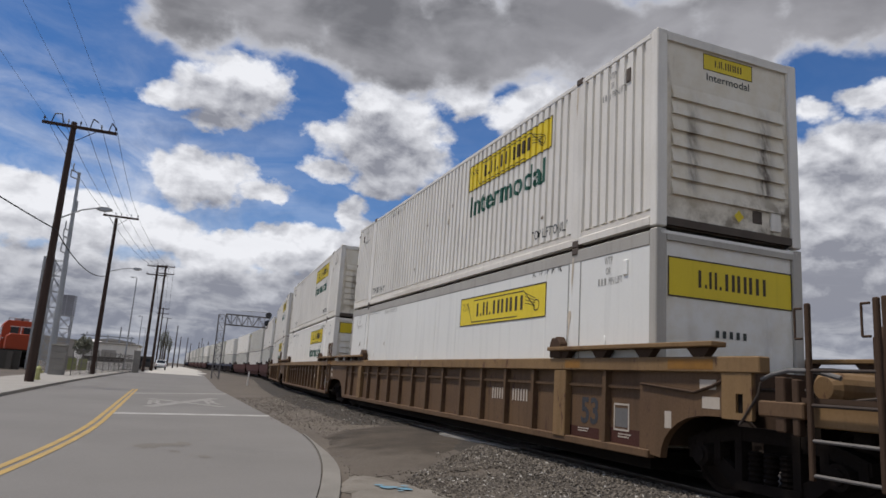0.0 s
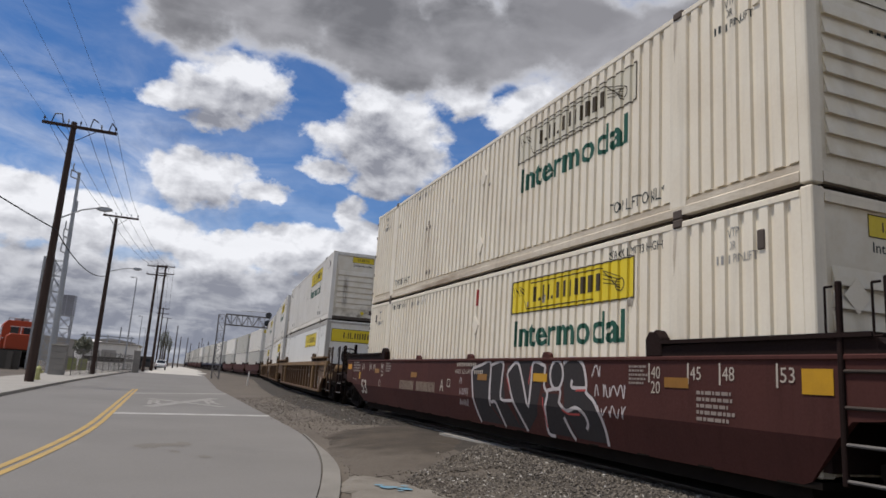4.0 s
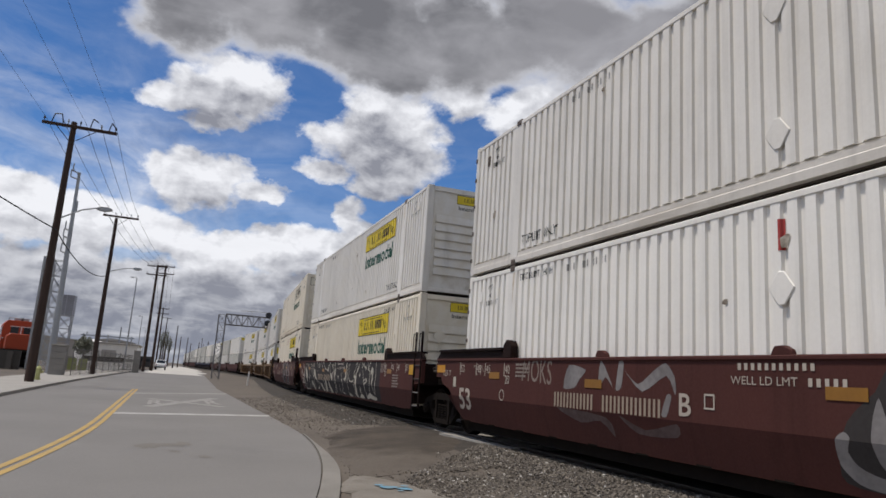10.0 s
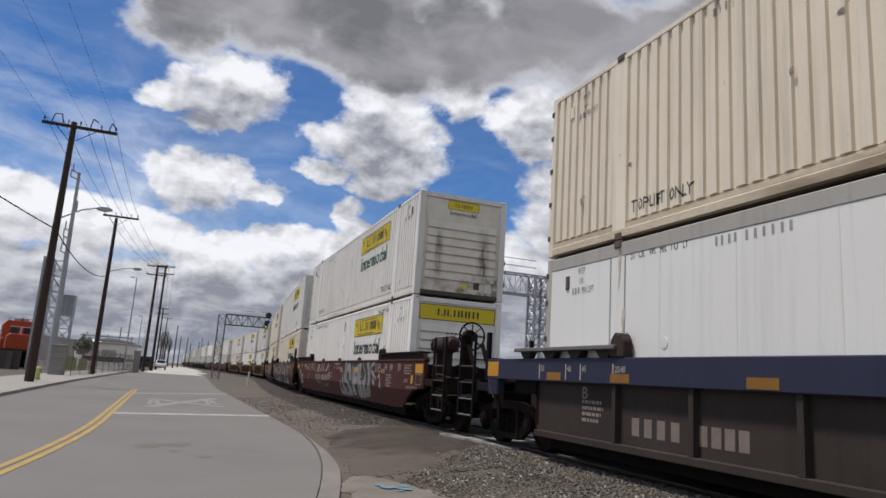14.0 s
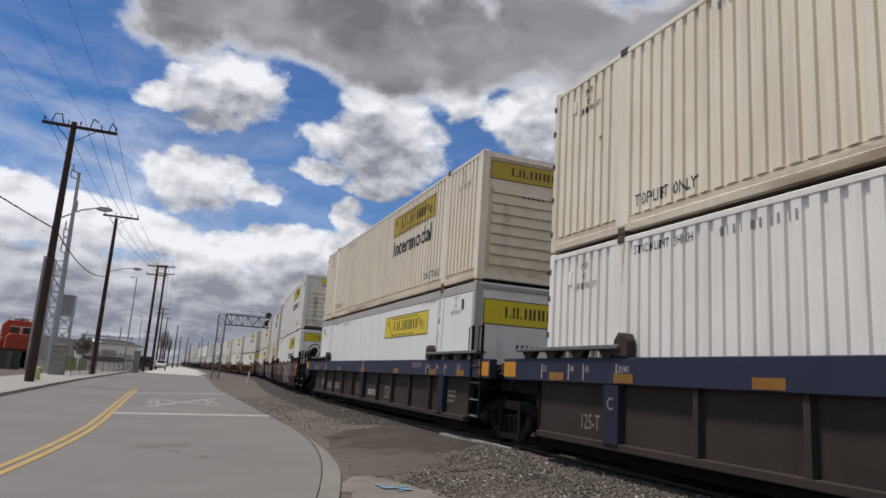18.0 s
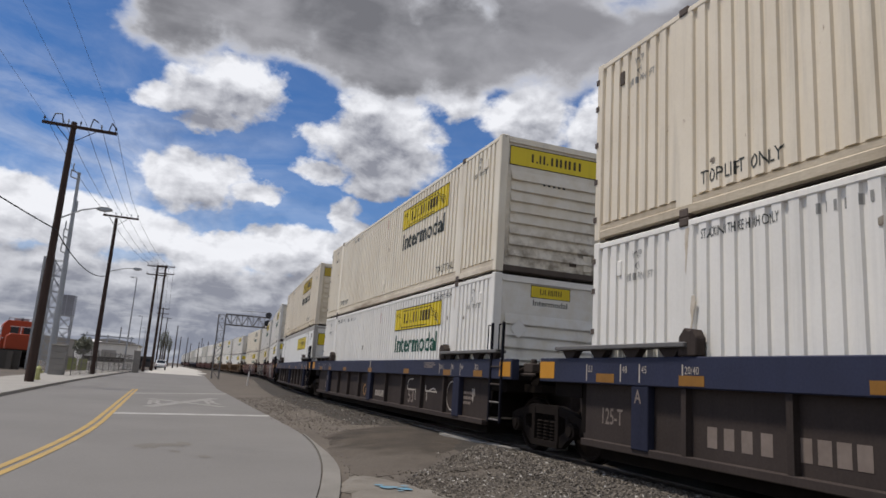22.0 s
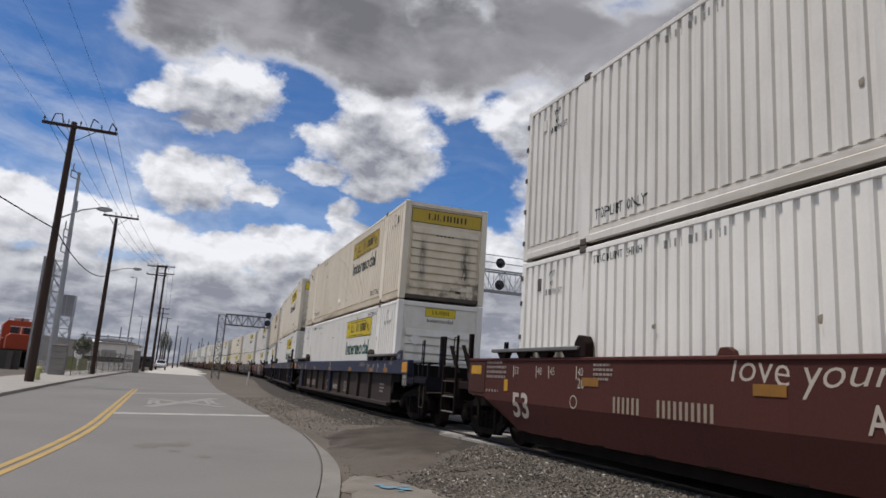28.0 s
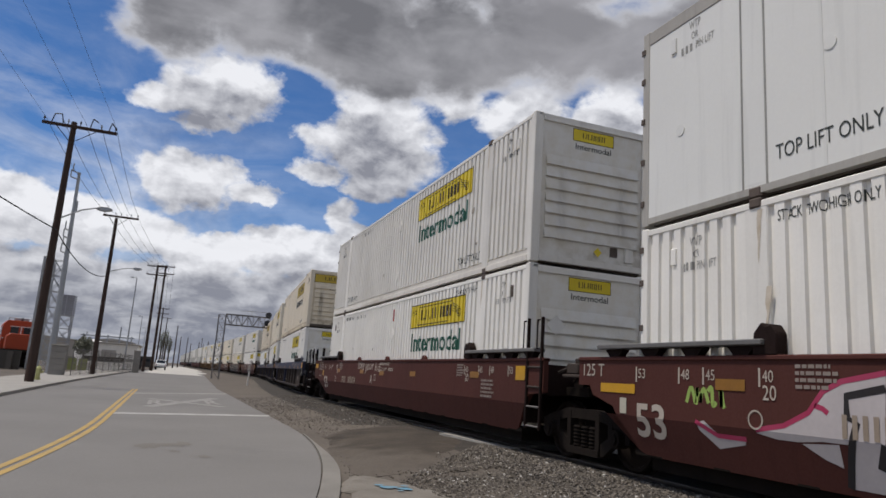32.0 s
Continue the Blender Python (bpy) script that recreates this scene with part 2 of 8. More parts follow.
RED_PAINT = surface("boxcar_red_paint", (0.076, 0.0275, 0.0225), (0.050, 0.0200, 0.0175), 0.75, 0.14, scale=0.9, grain=35, amount=0.7, bump=0.08, streaks=0.35, rust=(0.075, 0.035, 0.022), rust_at=0.66)
RED_DARK = surface("grimy_red_paint", (0.019, 0.0105, 0.009), (0.012, 0.0075, 0.0065), 0.8, 0.1, scale=1.4, grain=35, amount=0.8, bump=0.15)
AOK_PAINT = surface("oxide_red_paint", (0.084, 0.0295, 0.0230), (0.058, 0.0225, 0.0185), 0.75, 0.14, scale=0.8, grain=35, amount=0.6, bump=0.06, streaks=0.25)
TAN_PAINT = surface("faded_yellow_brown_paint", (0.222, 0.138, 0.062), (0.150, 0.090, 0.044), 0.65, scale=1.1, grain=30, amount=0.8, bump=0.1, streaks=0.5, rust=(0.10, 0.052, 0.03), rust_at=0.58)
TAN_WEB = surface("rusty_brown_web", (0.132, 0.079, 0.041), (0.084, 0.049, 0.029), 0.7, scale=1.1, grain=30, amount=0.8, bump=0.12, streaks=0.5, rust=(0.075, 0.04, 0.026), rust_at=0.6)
BLUE_PAINT = surface("dark_blue_paint", (0.026, 0.030, 0.060), (0.020, 0.022, 0.039), 0.6, scale=0.9, grain=35, amount=0.7, bump=0.06, streaks=0.3, rust=(0.05, 0.035, 0.03), rust_at=0.68)
BLUE_WEB = surface("grimy_dark_web", (0.056, 0.044, 0.039), (0.034, 0.027, 0.024), 0.8, 0.1, scale=1.0, grain=30, amount=0.8, bump=0.1, streaks=0.3)
GRIMY_NAVY = surface("grimy_navy_paint", (0.028, 0.031, 0.053), (0.022, 0.022, 0.032), 0.8, 0.1, scale=1.2, grain=30, bump=0.05, streaks=0.3)
GRIMY_BROWN = surface("grimy_brown_steel", (0.075, 0.048, 0.032), (0.045, 0.03, 0.022), 0.8, 0.1, scale=1.5, grain=30, amount=0.8, bump=0.1)
NAVY_BLACK = surface("sooty_navy_steel", (0.013, 0.0125, 0.018), (0.009, 0.008, 0.010), 0.8, 0.1, scale=1.5, grain=30, amount=0.8, bump=0.08)
# running gear irons: shade under the cars is put into these near-black colours
UNDER = surface("shade_darkened_oily_iron", (0.010, 0.008, 0.007), (0.018, 0.014, 0.011), 0.85, 0.05, scale=3, grain=30, amount=0.8, bump=0.3)
BOGIE_IRON = surface("shade_darkened_dusty_iron", (0.020, 0.016, 0.0135), (0.012, 0.0095, 0.0085), 0.9, 0.05, scale=3, grain=30, amount=0.8, bump=0.3)
WHEEL_STEEL = surface("shade_darkened_wheel_steel", (0.024, 0.018, 0.015), (0.014, 0.011, 0.009), 0.8, 0.05, scale=5, grain=40, bump=0.1)

PAINTS = {
    "cream": surface("cream_container_paint", (0.79, 0.73, 0.60), (0.66, 0.58, 0.45), 0.5, scale=0.8, grain=25, amount=0.8, bump=0.03, streaks=0.3, rust=(0.30, 0.19, 0.10), rust_at=0.70),
    "white": surface("white_container_paint", (0.83, 0.805, 0.745), (0.70, 0.675, 0.615), 0.5, scale=0.8, grain=25, amount=0.8, bump=0.03, streaks=0.24, rust=(0.34, 0.24, 0.15), rust_at=0.73),
    "grey": surface("grey_white_container_paint", (0.74, 0.715, 0.66), (0.60, 0.57, 0.51), 0.5, scale=0.8, grain=25, amount=0.8, bump=0.03, streaks=0.3, rust=(0.30, 0.21, 0.13), rust_at=0.75),
    "beige": surface("beige_container_paint", (0.795, 0.715, 0.575), (0.66, 0.575, 0.44), 0.5, scale=0.8, grain=25, amount=0.7, bump=0.02, streaks=0.35, rust=(0.28, 0.16, 0.08), rust_at=0.67),
    # far loads only: a cloud's shadow is put into this lowered grey
    "cloud_shaded": surface("cloud_shaded_grey_paint", (0.56, 0.55, 0.50), (0.44, 0.425, 0.38), 0.6, scale=0.8, grain=25, amount=0.8, bump=0.03, streaks=0.3),
    "plate": surface("white_plate_siding", (0.74, 0.735, 0.69), (0.63, 0.62, 0.58), 0.42, scale=0.5, grain=25, amount=0.5, bump=0.03, streaks=0.2, rust=(0.32, 0.24, 0.17), rust_at=0.75),
}
RAIL_GREY = surface("dulled_aluminium_rail", (0.42, 0.40, 0.36), (0.30, 0.28, 0.25), 0.6, metal=0.1, scale=1.5, grain=30, bump=0.05, streaks=0.3)
RUNG = surface("worn_rung_steel", (0.15, 0.14, 0.13), (0.09, 0.08, 0.075), 0.6, scale=3, grain=30, bump=0.05)
GRIME = surface("black_door_grime", (0.075, 0.06, 0.05), (0.14, 0.115, 0.095), 0.8, scale=2, grain=20, bump=0.05)
CASTING = surface("brown_corner_casting", (0.11, 0.085, 0.07), (0.06, 0.048, 0.042), 0.7, scale=4, grain=30, bump=0.2)
YELLOW = surface("sign_yellow", (0.72, 0.56, 0.03), (0.60, 0.46, 0.04), 0.5, scale=0.8, grain=25, amount=0.6, bump=0.02, streaks=0.2)
OCHRE = surface("ochre_sign", (0.50, 0.36, 0.045), (0.40, 0.29, 0.05), 0.5, scale=0.8, grain=25, amount=0.6, bump=0.02, streaks=0.25)
FADED = surface("faded_sign", (0.66, 0.62, 0.50), (0.58, 0.53, 0.42), 0.5, scale=0.8, grain=25, amount=0.6, bump=0.02, streaks=0.2)
BROWN_INK = surface("dark_brown_print", (0.055, 0.04, 0.022), (0.09, 0.07, 0.035), 0.55, scale=3, grain=25, bump=0.0)
FAINT_INK = surface("faint_grey_print", (0.26, 0.255, 0.235), (0.42, 0.41, 0.38), 0.6, scale=5, grain=25, bump=0.0)
SCUFF = surface("scraped_paint", (0.16, 0.13, 0.10), (0.50, 0.46, 0.38), 0.8, scale=12, grain=60, amount=1.0, bump=0.0)
RUST_INK = surface("thin_rust_stain", (0.46, 0.38, 0.28), (0.64, 0.58, 0.49), 0.8, scale=6, grain=30, amount=1.0, bump=0.0)
RED_INK = surface("faded_red_print", (0.38, 0.05, 0.045), (0.42, 0.12, 0.11), 0.6, scale=5, grain=25, bump=0.0)
GREEN_INK = surface("dark_green_print", (0.020, 0.090, 0.060), (0.032, 0.115, 0.080), 0.55, scale=2, grain=25, bump=0.0)
BLACK_INK = surface("black_print", (0.035, 0.042, 0.038), (0.075, 0.078, 0.07), 0.55, scale=2, grain=25, bump=0.0)
WHITE_INK = surface("white_stencil_paint", (0.47, 0.415, 0.35), (0.31, 0.265, 0.22), 0.6, scale=3, grain=25, bump=0.0)
END_PANEL = surface("rusty_brown_panel_paint", (0.072, 0.030, 0.023), (0.046, 0.021, 0.017), 0.75, 0.14, scale=1.6, grain=30, amount=0.8, bump=0.08)
PRINT_INK = surface("fine_white_print", (0.27, 0.225, 0.195), (0.17, 0.135, 0.115), 0.7, scale=5, grain=30, bump=0.0)
PLANK_GREY = surface("dusty_grey_walkway_steel", (0.15, 0.145, 0.14), (0.08, 0.077, 0.075), 0.7, scale=2, grain=30, bump=0.08)
RESERVOIR = surface("sooty_brown_tank_paint", (0.032, 0.017, 0.014), (0.018, 0.011, 0.010), 0.6, scale=2, grain=30, bump=0.08)
NUMBER_INK = surface("dusty_tan_number_paint", (0.31, 0.25, 0.19), (0.19, 0.145, 0.11), 0.7, scale=4, grain=25, bump=0.0)
DUST_INK = surface("faded_dusty_stencil", (0.23, 0.185, 0.155), (0.12, 0.095, 0.08), 0.7, scale=4, grain=20, bump=0.0)
SPRAY_WHITE = surface("chalky_white_spray_paint", (0.50, 0.46, 0.45), (0.33, 0.29, 0.29), 0.7, scale=2.5, grain=18, bump=0.0)
CREAM_INK = surface("cream_spray_paint", (0.46, 0.43, 0.35), (0.27, 0.25, 0.20), 0.6, scale=3, grain=20, bump=0.0)
SILVER_INK = surface("silver_spray_paint", (0.26, 0.245, 0.235), (0.12, 0.108, 0.105), 0.5, scale=2.2, grain=14, amount=1.0, bump=0.0)
HAZE_INK = surface("dark_spray_haze", (0.040, 0.035, 0.033), (0.030, 0.024, 0.023), 0.7, scale=2, grain=20, bump=0.0)
FADED_INK = surface("worn_spray_mist", (0.12, 0.085, 0.08), (0.06, 0.035, 0.032), 0.7, scale=3, grain=16, amount=1.0, bump=0.0)
DARK_INK = surface("black_spray_paint", (0.034, 0.032, 0.033), (0.046, 0.036, 0.034), 0.75, 0.10, scale=2, grain=20, bump=0.0)
PINK_INK = surface("pink_spray_paint", (0.36, 0.03, 0.085), (0.40, 0.09, 0.15), 0.6, scale=3, grain=20, bump=0.0)
LIME_INK = surface("lime_spray_paint", (0.30, 0.42, 0.10), (0.2, 0.32, 0.08), 0.6, scale=3, grain=20, bump=0.0)
REFLECTOR = surface("yellow_reflector", (0.52, 0.28, 0.015), (0.36, 0.19, 0.02), 0.45, scale=5, grain=40, bump=0.0)
DULL_REFLECTOR = surface("dull_orange_reflector", (0.26, 0.125, 0.022), (0.165, 0.075, 0.02), 0.5, scale=6, grain=40, bump=0.0)
AMBER = surface("orange_placard", (0.55, 0.25, 0.02), (0.42, 0.19, 0.02), 0.5, scale=4, grain=30, bump=0.0)


def stained_paint(name, color, strength, columns=1.0, rise=0.62):
    """Container paint with soot smeared down two door-bar lines, and dirt that climbs from the sill."""
    n = Nodes(name)
    tc = n.node("ShaderNodeTexCoord").outputs["Object"]
    xyz = n.node("ShaderNodeSeparateXYZ", {0: tc})
    x, z = xyz.outputs[0], xyz.outputs[2]
    smear = n.noise(n.coords((9.0, 1.0, 2.4)), 1.0, 6.0, 0.65)
    cloudy = n.noise(n.coords((2.0, 1.0, 2.0)), 1.6, 6.0, 0.65)

    def column(at, wide, weight):
        off = n.math("MULTIPLY", n.math("SUBTRACT", n.math("MULTIPLY_ADD", smear, 0.10, x), at + 0.05), 1 / wide)
        return n.math("MULTIPLY", n.math("EXPONENT", n.math("MULTIPLY", n.math("POWER", n.math("ABSOLUTE", off), 2.0), -1.0)), weight)

    tall = n.math("MULTIPLY", soft_step(n, z, 0.35, 0.85), soft_step(n, z, 2.25, 1.35))
    soot = n.math("MULTIPLY", n.math("MULTIPLY", n.math("ADD", column(-0.66, 0.10, 0.75), column(0.66, 0.13, 1.0)), n.ramp(smear, 0.32, 0.58)), n.math("MULTIPLY", tall, columns))
    sill = n.math("MULTIPLY", n.ramp(z, rise, 0.05), n.ramp(cloudy, 0.40, 0.66))
    corner = n.math("MULTIPLY", n.ramp(n.math("MULTIPLY_ADD", x, -0.35, z), 0.75 * rise + 0.2, 0.2), n.ramp(cloudy, 0.44, 0.58))
    edge = n.math("MULTIPLY", n.ramp(n.math("ABSOLUTE", x), 0.85, 1.15), n.math("MULTIPLY", n.ramp(smear, 0.5, 0.75), 0.6))
    f = n.math("MULTIPLY", n.math("MAXIMUM", n.math("MAXIMUM", soot, sill), n.math("MAXIMUM", edge, n.math("MULTIPLY", corner, 0.7))), strength)
    base = n.mix(n.ramp(cloudy, 0.4, 0.7), rgb(color), rgb(tuple(c * k for c, k in zip(color, (0.90, 0.86, 0.78)))))
    n.put(n.bsdf.inputs["Base Color"], n.mix(f, base, rgb((0.062, 0.042, 0.030))))
    n.bsdf.inputs["Roughness"].default_value = 0.6
    n.bsdf.inputs["Specular IOR Level"].default_value = 0.25
    return n.mat


STAINED = {"grey": stained_paint("sooty_grey_white_paint", (0.70, 0.655, 0.56), 0.95), "beige": stained_paint("sooty_beige_paint", (0.70, 0.62, 0.48), 1.0),
           "cream": stained_paint("dusty_cream_paint", (0.70, 0.65, 0.55), 0.95, 0.1, 1.15), "white": stained_paint("dusty_white_paint", (0.74, 0.72, 0.66), 0.25), "plate": stained_paint("dusty_plate_paint", (0.74, 0.73, 0.69), 0.2), "cloud_shaded": stained_paint("dusty_cloud_shaded_paint", (0.50, 0.485, 0.44), 0.2)}
DUSTY = {**STAINED, "cream": stained_paint("clean_cream_paint", (0.70, 0.65, 0.54), 0.25), "grey": stained_paint("dusty_grey_white_paint", (0.66, 0.64, 0.59), 0.3), "beige": stained_paint("dusty_beige_paint", (0.68, 0.60, 0.46), 0.35)}
RAIL_PAINT = {k: surface(f"{k}_bottom_rail_paint", c, b, 0.6, scale=1.6, grain=25, amount=0.95, bump=0.04, stretch=(1, 0.35, 1.6), streaks=0.3, dark=d, dark_at=0.54)
              for k, c, b, d in (("cream", (0.72, 0.66, 0.54), (0.38, 0.30, 0.21), (0.29, 0.225, 0.155)), ("beige", (0.68, 0.60, 0.46), (0.34, 0.265, 0.18), (0.27, 0.21, 0.145)),
                                 ("white", (0.78, 0.755, 0.69), (0.58, 0.53, 0.45), (0.50, 0.45, 0.37)), ("grey", (0.71, 0.68, 0.62), (0.56, 0.52, 0.46), (0.48, 0.44, 0.38)), ("cloud_shaded", (0.52, 0.51, 0.46), (0.40, 0.37, 0.32), (0.36, 0.33, 0.28)))}



# ---- mesh helpers ----
class Geo:
    """Collects vertices and faces of one mesh."""

    def __init__(self):
        self.v, self.f = [], []

    def add(self, verts, faces):
        k = len(self.v)
        self.v += [tuple(p) for p in verts]
        self.f += [tuple(k + i for i in f) for f in faces]
        return self

    def box(self, x0, x1, y0, y1, z0, z1):
        return self.add([(x, y, z) for z in (z0, z1) for y in (y0, y1) for x in (x0, x1)],
                        [(0, 2, 3, 1), (4, 5, 7, 6), (0, 1, 5, 4), (2, 6, 7, 3), (0, 4, 6, 2), (1, 3, 7, 5)])

    def prism(self, poly, a, b, axis):
        """A polygon pushed along an axis; poly holds the two other coordinates in order."""
        n = len(poly)

        def at(p, c):
            q = list(p)
            q.insert(axis, c)
            return q
        return self.add([at(p, a) for p in poly] + [at(p, b) for p in poly],
                        [tuple(range(n))[::-1], tuple(range(n, 2 * n))] + [(i, (i + 1) % n, n + (i + 1) % n, n + i) for i in range(n)])

    def cyl(self, a, b, r, n=12, r2=None):
        a, b = Vector(a), Vector(b)
        w = (b - a).normalized()
        u = w.orthogonal().normalized()
        t = w.cross(u)
        r2 = r if r2 is None else r2
        ring = [(math.cos(2 * math.pi * i / n), math.sin(2 * math.pi * i / n)) for i in range(n)]
        return self.add([a + (u * c + t * s) * r for c, s in ring] + [b + (u * c + t * s) * r2 for c, s in ring],
                        [tuple(range(n))[::-1], tuple(range(n, 2 * n))] + [(i, (i + 1) % n, n + (i + 1) % n, n + i) for i in range(n)])

    def tube(self, pts, r, n=8):
        for a, b in zip(pts, pts[1:]):
            self.cyl(a, b, r, n)
        return self

    def torus(self, c, axis, big, small, n=24, m=6):
        axis = Vector(axis).normalized()
        u = axis.orthogonal().normalized()
        t = axis.cross(u)
        vs, fs = [], []
        for i in range(n):
            d = u * math.cos(2 * math.pi * i / n) + t * math.sin(2 * math.pi * i / n)
            for j in range(m):
                g = 2 * math.pi * j / m
                vs.append(Vector(c) + d * (big + small * math.cos(g)) + axis * small * math.sin(g))
                fs.append((i * m + j, (i + 1) % n * m + j, (i + 1) % n * m + (j + 1) % m, i * m + (j + 1) % m))
        return self.add(vs, fs)

    def mesh(self, name, bevel=0.0):
        me = bpy.data.meshes.new(name)
        me.from_pydata(self.v, [], self.f)
        bm = bmesh.new()
        bm.from_mesh(me)
        bmesh.ops.recalc_face_normals(bm, faces=bm.faces)
        if bevel:
            edges = [ed for ed in bm.edges if len(ed.link_faces) == 2 and ed.calc_face_angle(0) > 0.6]
            bmesh.ops.bevel(bm, geom=edges, offset=bevel, segments=1, affect="EDGES", clamp_overlap=True)
        bm.to_mesh(me)
        bm.free()
        return me


MESHES = {}


def part(name, geo, material, parent=None, label="", bevel=0.0, key=None, smooth=False):
    """One mesh object. geo is a Geo, a function that returns one, or a mesh; alike parts share a mesh under a key."""
    if key is not None and key in MESHES:
        me = MESHES[key]
    else:
        g = geo() if callable(geo) else geo
        me = g.mesh(name, bevel) if isinstance(g, Geo) else g
        me.materials.append(material)
        if smooth:
            me.polygons.foreach_set("use_smooth", [True] * len(me.polygons))
        if key is not None:
            MESHES[key] = me
    ob = new(name, me)
    if me.materials[0] is not material:
        ob.material_slots[0].link = "OBJECT"
        ob.material_slots[0].material = material
    ob.parent = parent
    if label:
        ob["label"] = label
    return ob


def thing(name, label, category, group="", kind="", at=None):
    ob = new(name)
    ob.empty_display_size = 0.2
    if at is not None:
        ob.matrix_basis = at
    return tagged(ob, label, category, group, kind)


def letters(text, height, width=None, bold=0.0):
    """A flat mesh of text, lower left at the origin, x to the right, y up, cut to the given height and width."""
    cu = bpy.data.curves.new("text", "FONT")
    cu.body, cu.size, cu.offset, cu.resolution_u = text, 1.0, bold, 3
    ob = new("text", cu)
    bpy.context.view_layer.update()
    me = bpy.data.meshes.new_from_object(ob.evaluated_get(bpy.context.evaluated_depsgraph_get()))
    bpy.data.objects.remove(ob)
    bpy.data.curves.remove(cu)
    co = np.empty(len(me.vertices) * 3)
    me.vertices.foreach_get("co", co)
    co = co.reshape(-1, 3)
    lo, hi = co.min(0), co.max(0)
    k = height / (hi[1] - lo[1])
    kx = width / (hi[0] - lo[0]) if width else k
    co = (co - lo) * (kx, k, 1)
    faces = [tuple(p.vertices) for p in me.polygons]
    bpy.data.meshes.remove(me)
    return co, faces


def slanted(flat, lean, wave):
    """Leans flat writing over and lets its line wander, as if written by hand."""
    co, faces = flat
    x, y = co[:, 0], co[:, 1]
    return np.stack([x + lean * y + 0.02 * np.sin(7 * y + 3 * x), y * (1 + 0.15 * np.sin(2.3 * x)) + wave * np.sin(4.1 * x + 1), co[:, 2]], 1), faces


def bars(lines, width, height, seed=1, gap=0.45, chunk=0.0):
    """Plain bars in the place of writing that is not lettered; chunk: width of the single strokes."""
    rnd = random.Random(seed)
    vs, fs = [], []
    row = height / (lines - gap * (lines - 1) / lines) if lines > 1 else height
    step = height / lines
    for i in range(lines):
        z0, z1 = height - (i + 1) * step + step * gap * (lines > 1), height - i * step
        x, end = 0.0, width * (1 if lines == 1 else rnd.uniform(0.7, 1))
        while x < end - 0.2 * (z1 - z0):
            w = min(chunk or rnd.uniform(0.8, 2.6) * (z1 - z0), end - x)
            k = len(vs)
            vs += [(x, z0, 0), (x + w, z0, 0), (x + w, z1, 0), (x, z1, 0)]
            fs.append((k, k + 1, k + 2, k + 3))
            x += w + (1.0 * chunk if chunk else 0.45 * (z1 - z0))
    return np.array(vs), fs


WAIST = 0.82


def fold_in(g):
    """Bends a car's side inwards below its waist."""
    bm = bmesh.new()
    vs = [bm.verts.new(p) for p in g.v]
    for f in g.f:
        try:
            bm.faces.new([vs[i] for i in f])
        except ValueError:
            pass
    bmesh.ops.triangulate(bm, faces=[f for f in bm.faces if len(f.verts) > 4])
    bmesh.ops.bisect_plane(bm, geom=[*bm.verts, *bm.edges, *bm.faces], plane_co=(0, 0, WAIST), plane_no=(0, 0, 1))
    bm.verts.index_update()
    out = Geo()
    for v in bm.verts:
        low = max(0.0, WAIST - v.co.z)
        out.v.append((math.copysign(abs(v.co.x) - low * (0.26 if abs(v.co.x) > 1.41 else 0.10), v.co.x), v.co.y, v.co.z))
    out.f = [tuple(v.index for v in f.verts) for f in bm.faces]
    bm.free()
    return out


def on_side(flat, y, z, x=-1.456, fold=None):
    """Stands flat writing on the side that faces -X, its left end at y; fold lays it into a corrugated sheet."""
    co, faces = flat
    if not fold:
        g = Geo().add([(x, y - p[0], z + p[1]) for p in co], faces)
        return fold_in(g) if x < -1.45 and 0.3 < z + co[:, 1].min() < WAIST else g
    bm = bmesh.new()
    vs = [bm.verts.new((0, y - p[0], z + p[1])) for p in co]
    for f in faces:
        try:
            bm.faces.new([vs[i] for i in f])
        except ValueError:
            pass
    lo, hi = y - co[:, 0].max(), y - co[:, 0].min()
    for yb, _ in fold:
        if lo < yb < hi:
            bmesh.ops.bisect_plane(bm, geom=[*bm.verts, *bm.edges, *bm.faces], plane_co=(0, yb, 0), plane_no=(0, 1, 0))
    bm.verts.index_update()
    ys, ds = [p[0] for p in fold], [p[1] for p in fold]
    g = Geo().add([(x + float(np.interp(v.co.y, ys, ds)), v.co.y, v.co.z) for v in bm.verts], [tuple(v.index for v in f.verts) for f in bm.faces])
    bm.free()
    return g


def on_end(flat, x, z, y):
    """Stands flat writing on a face that looks towards -Y, its left end at x."""
    co, faces = flat
    return Geo().add([(x + p[0], y, z + p[1]) for p in co], faces)


def rect(w, h):
    return np.array([(0, 0, 0), (w, 0, 0), (w, h, 0), (0, h, 0)]), [(0, 1, 2, 3)]


def frame_lines(w, h, t):
    vs, fs = [], []
    for x0, x1, y0, y1 in ((0, w, 0, t), (0, w, h - t, h), (0, t, t, h - t), (w - t, w, t, h - t)):
        k = len(vs)
        vs += [(x0, y0, 0), (x1, y0, 0), (x1, y1, 0), (x0, y1, 0)]
        fs.append((k, k + 1, k + 2, k + 3))
    return np.array(vs, float), fs


def ribbon(points, width):
    """A flat painted stroke through the points."""
    vs, fs = [], []
    pts = [Vector(p) for p in points]
    for i, p in enumerate(pts):
        d = (pts[min(i + 1, len(pts) - 1)] - pts[max(i - 1, 0)]).normalized()
        s = Vector((-d.y, d.x)) * width / 2
        vs += [(*(p + s), 0), (*(p - s), 0)]
        if i:
            k = 2 * i
            fs.append((k - 2, k - 1, k + 1, k))
    return np.array(vs), fs


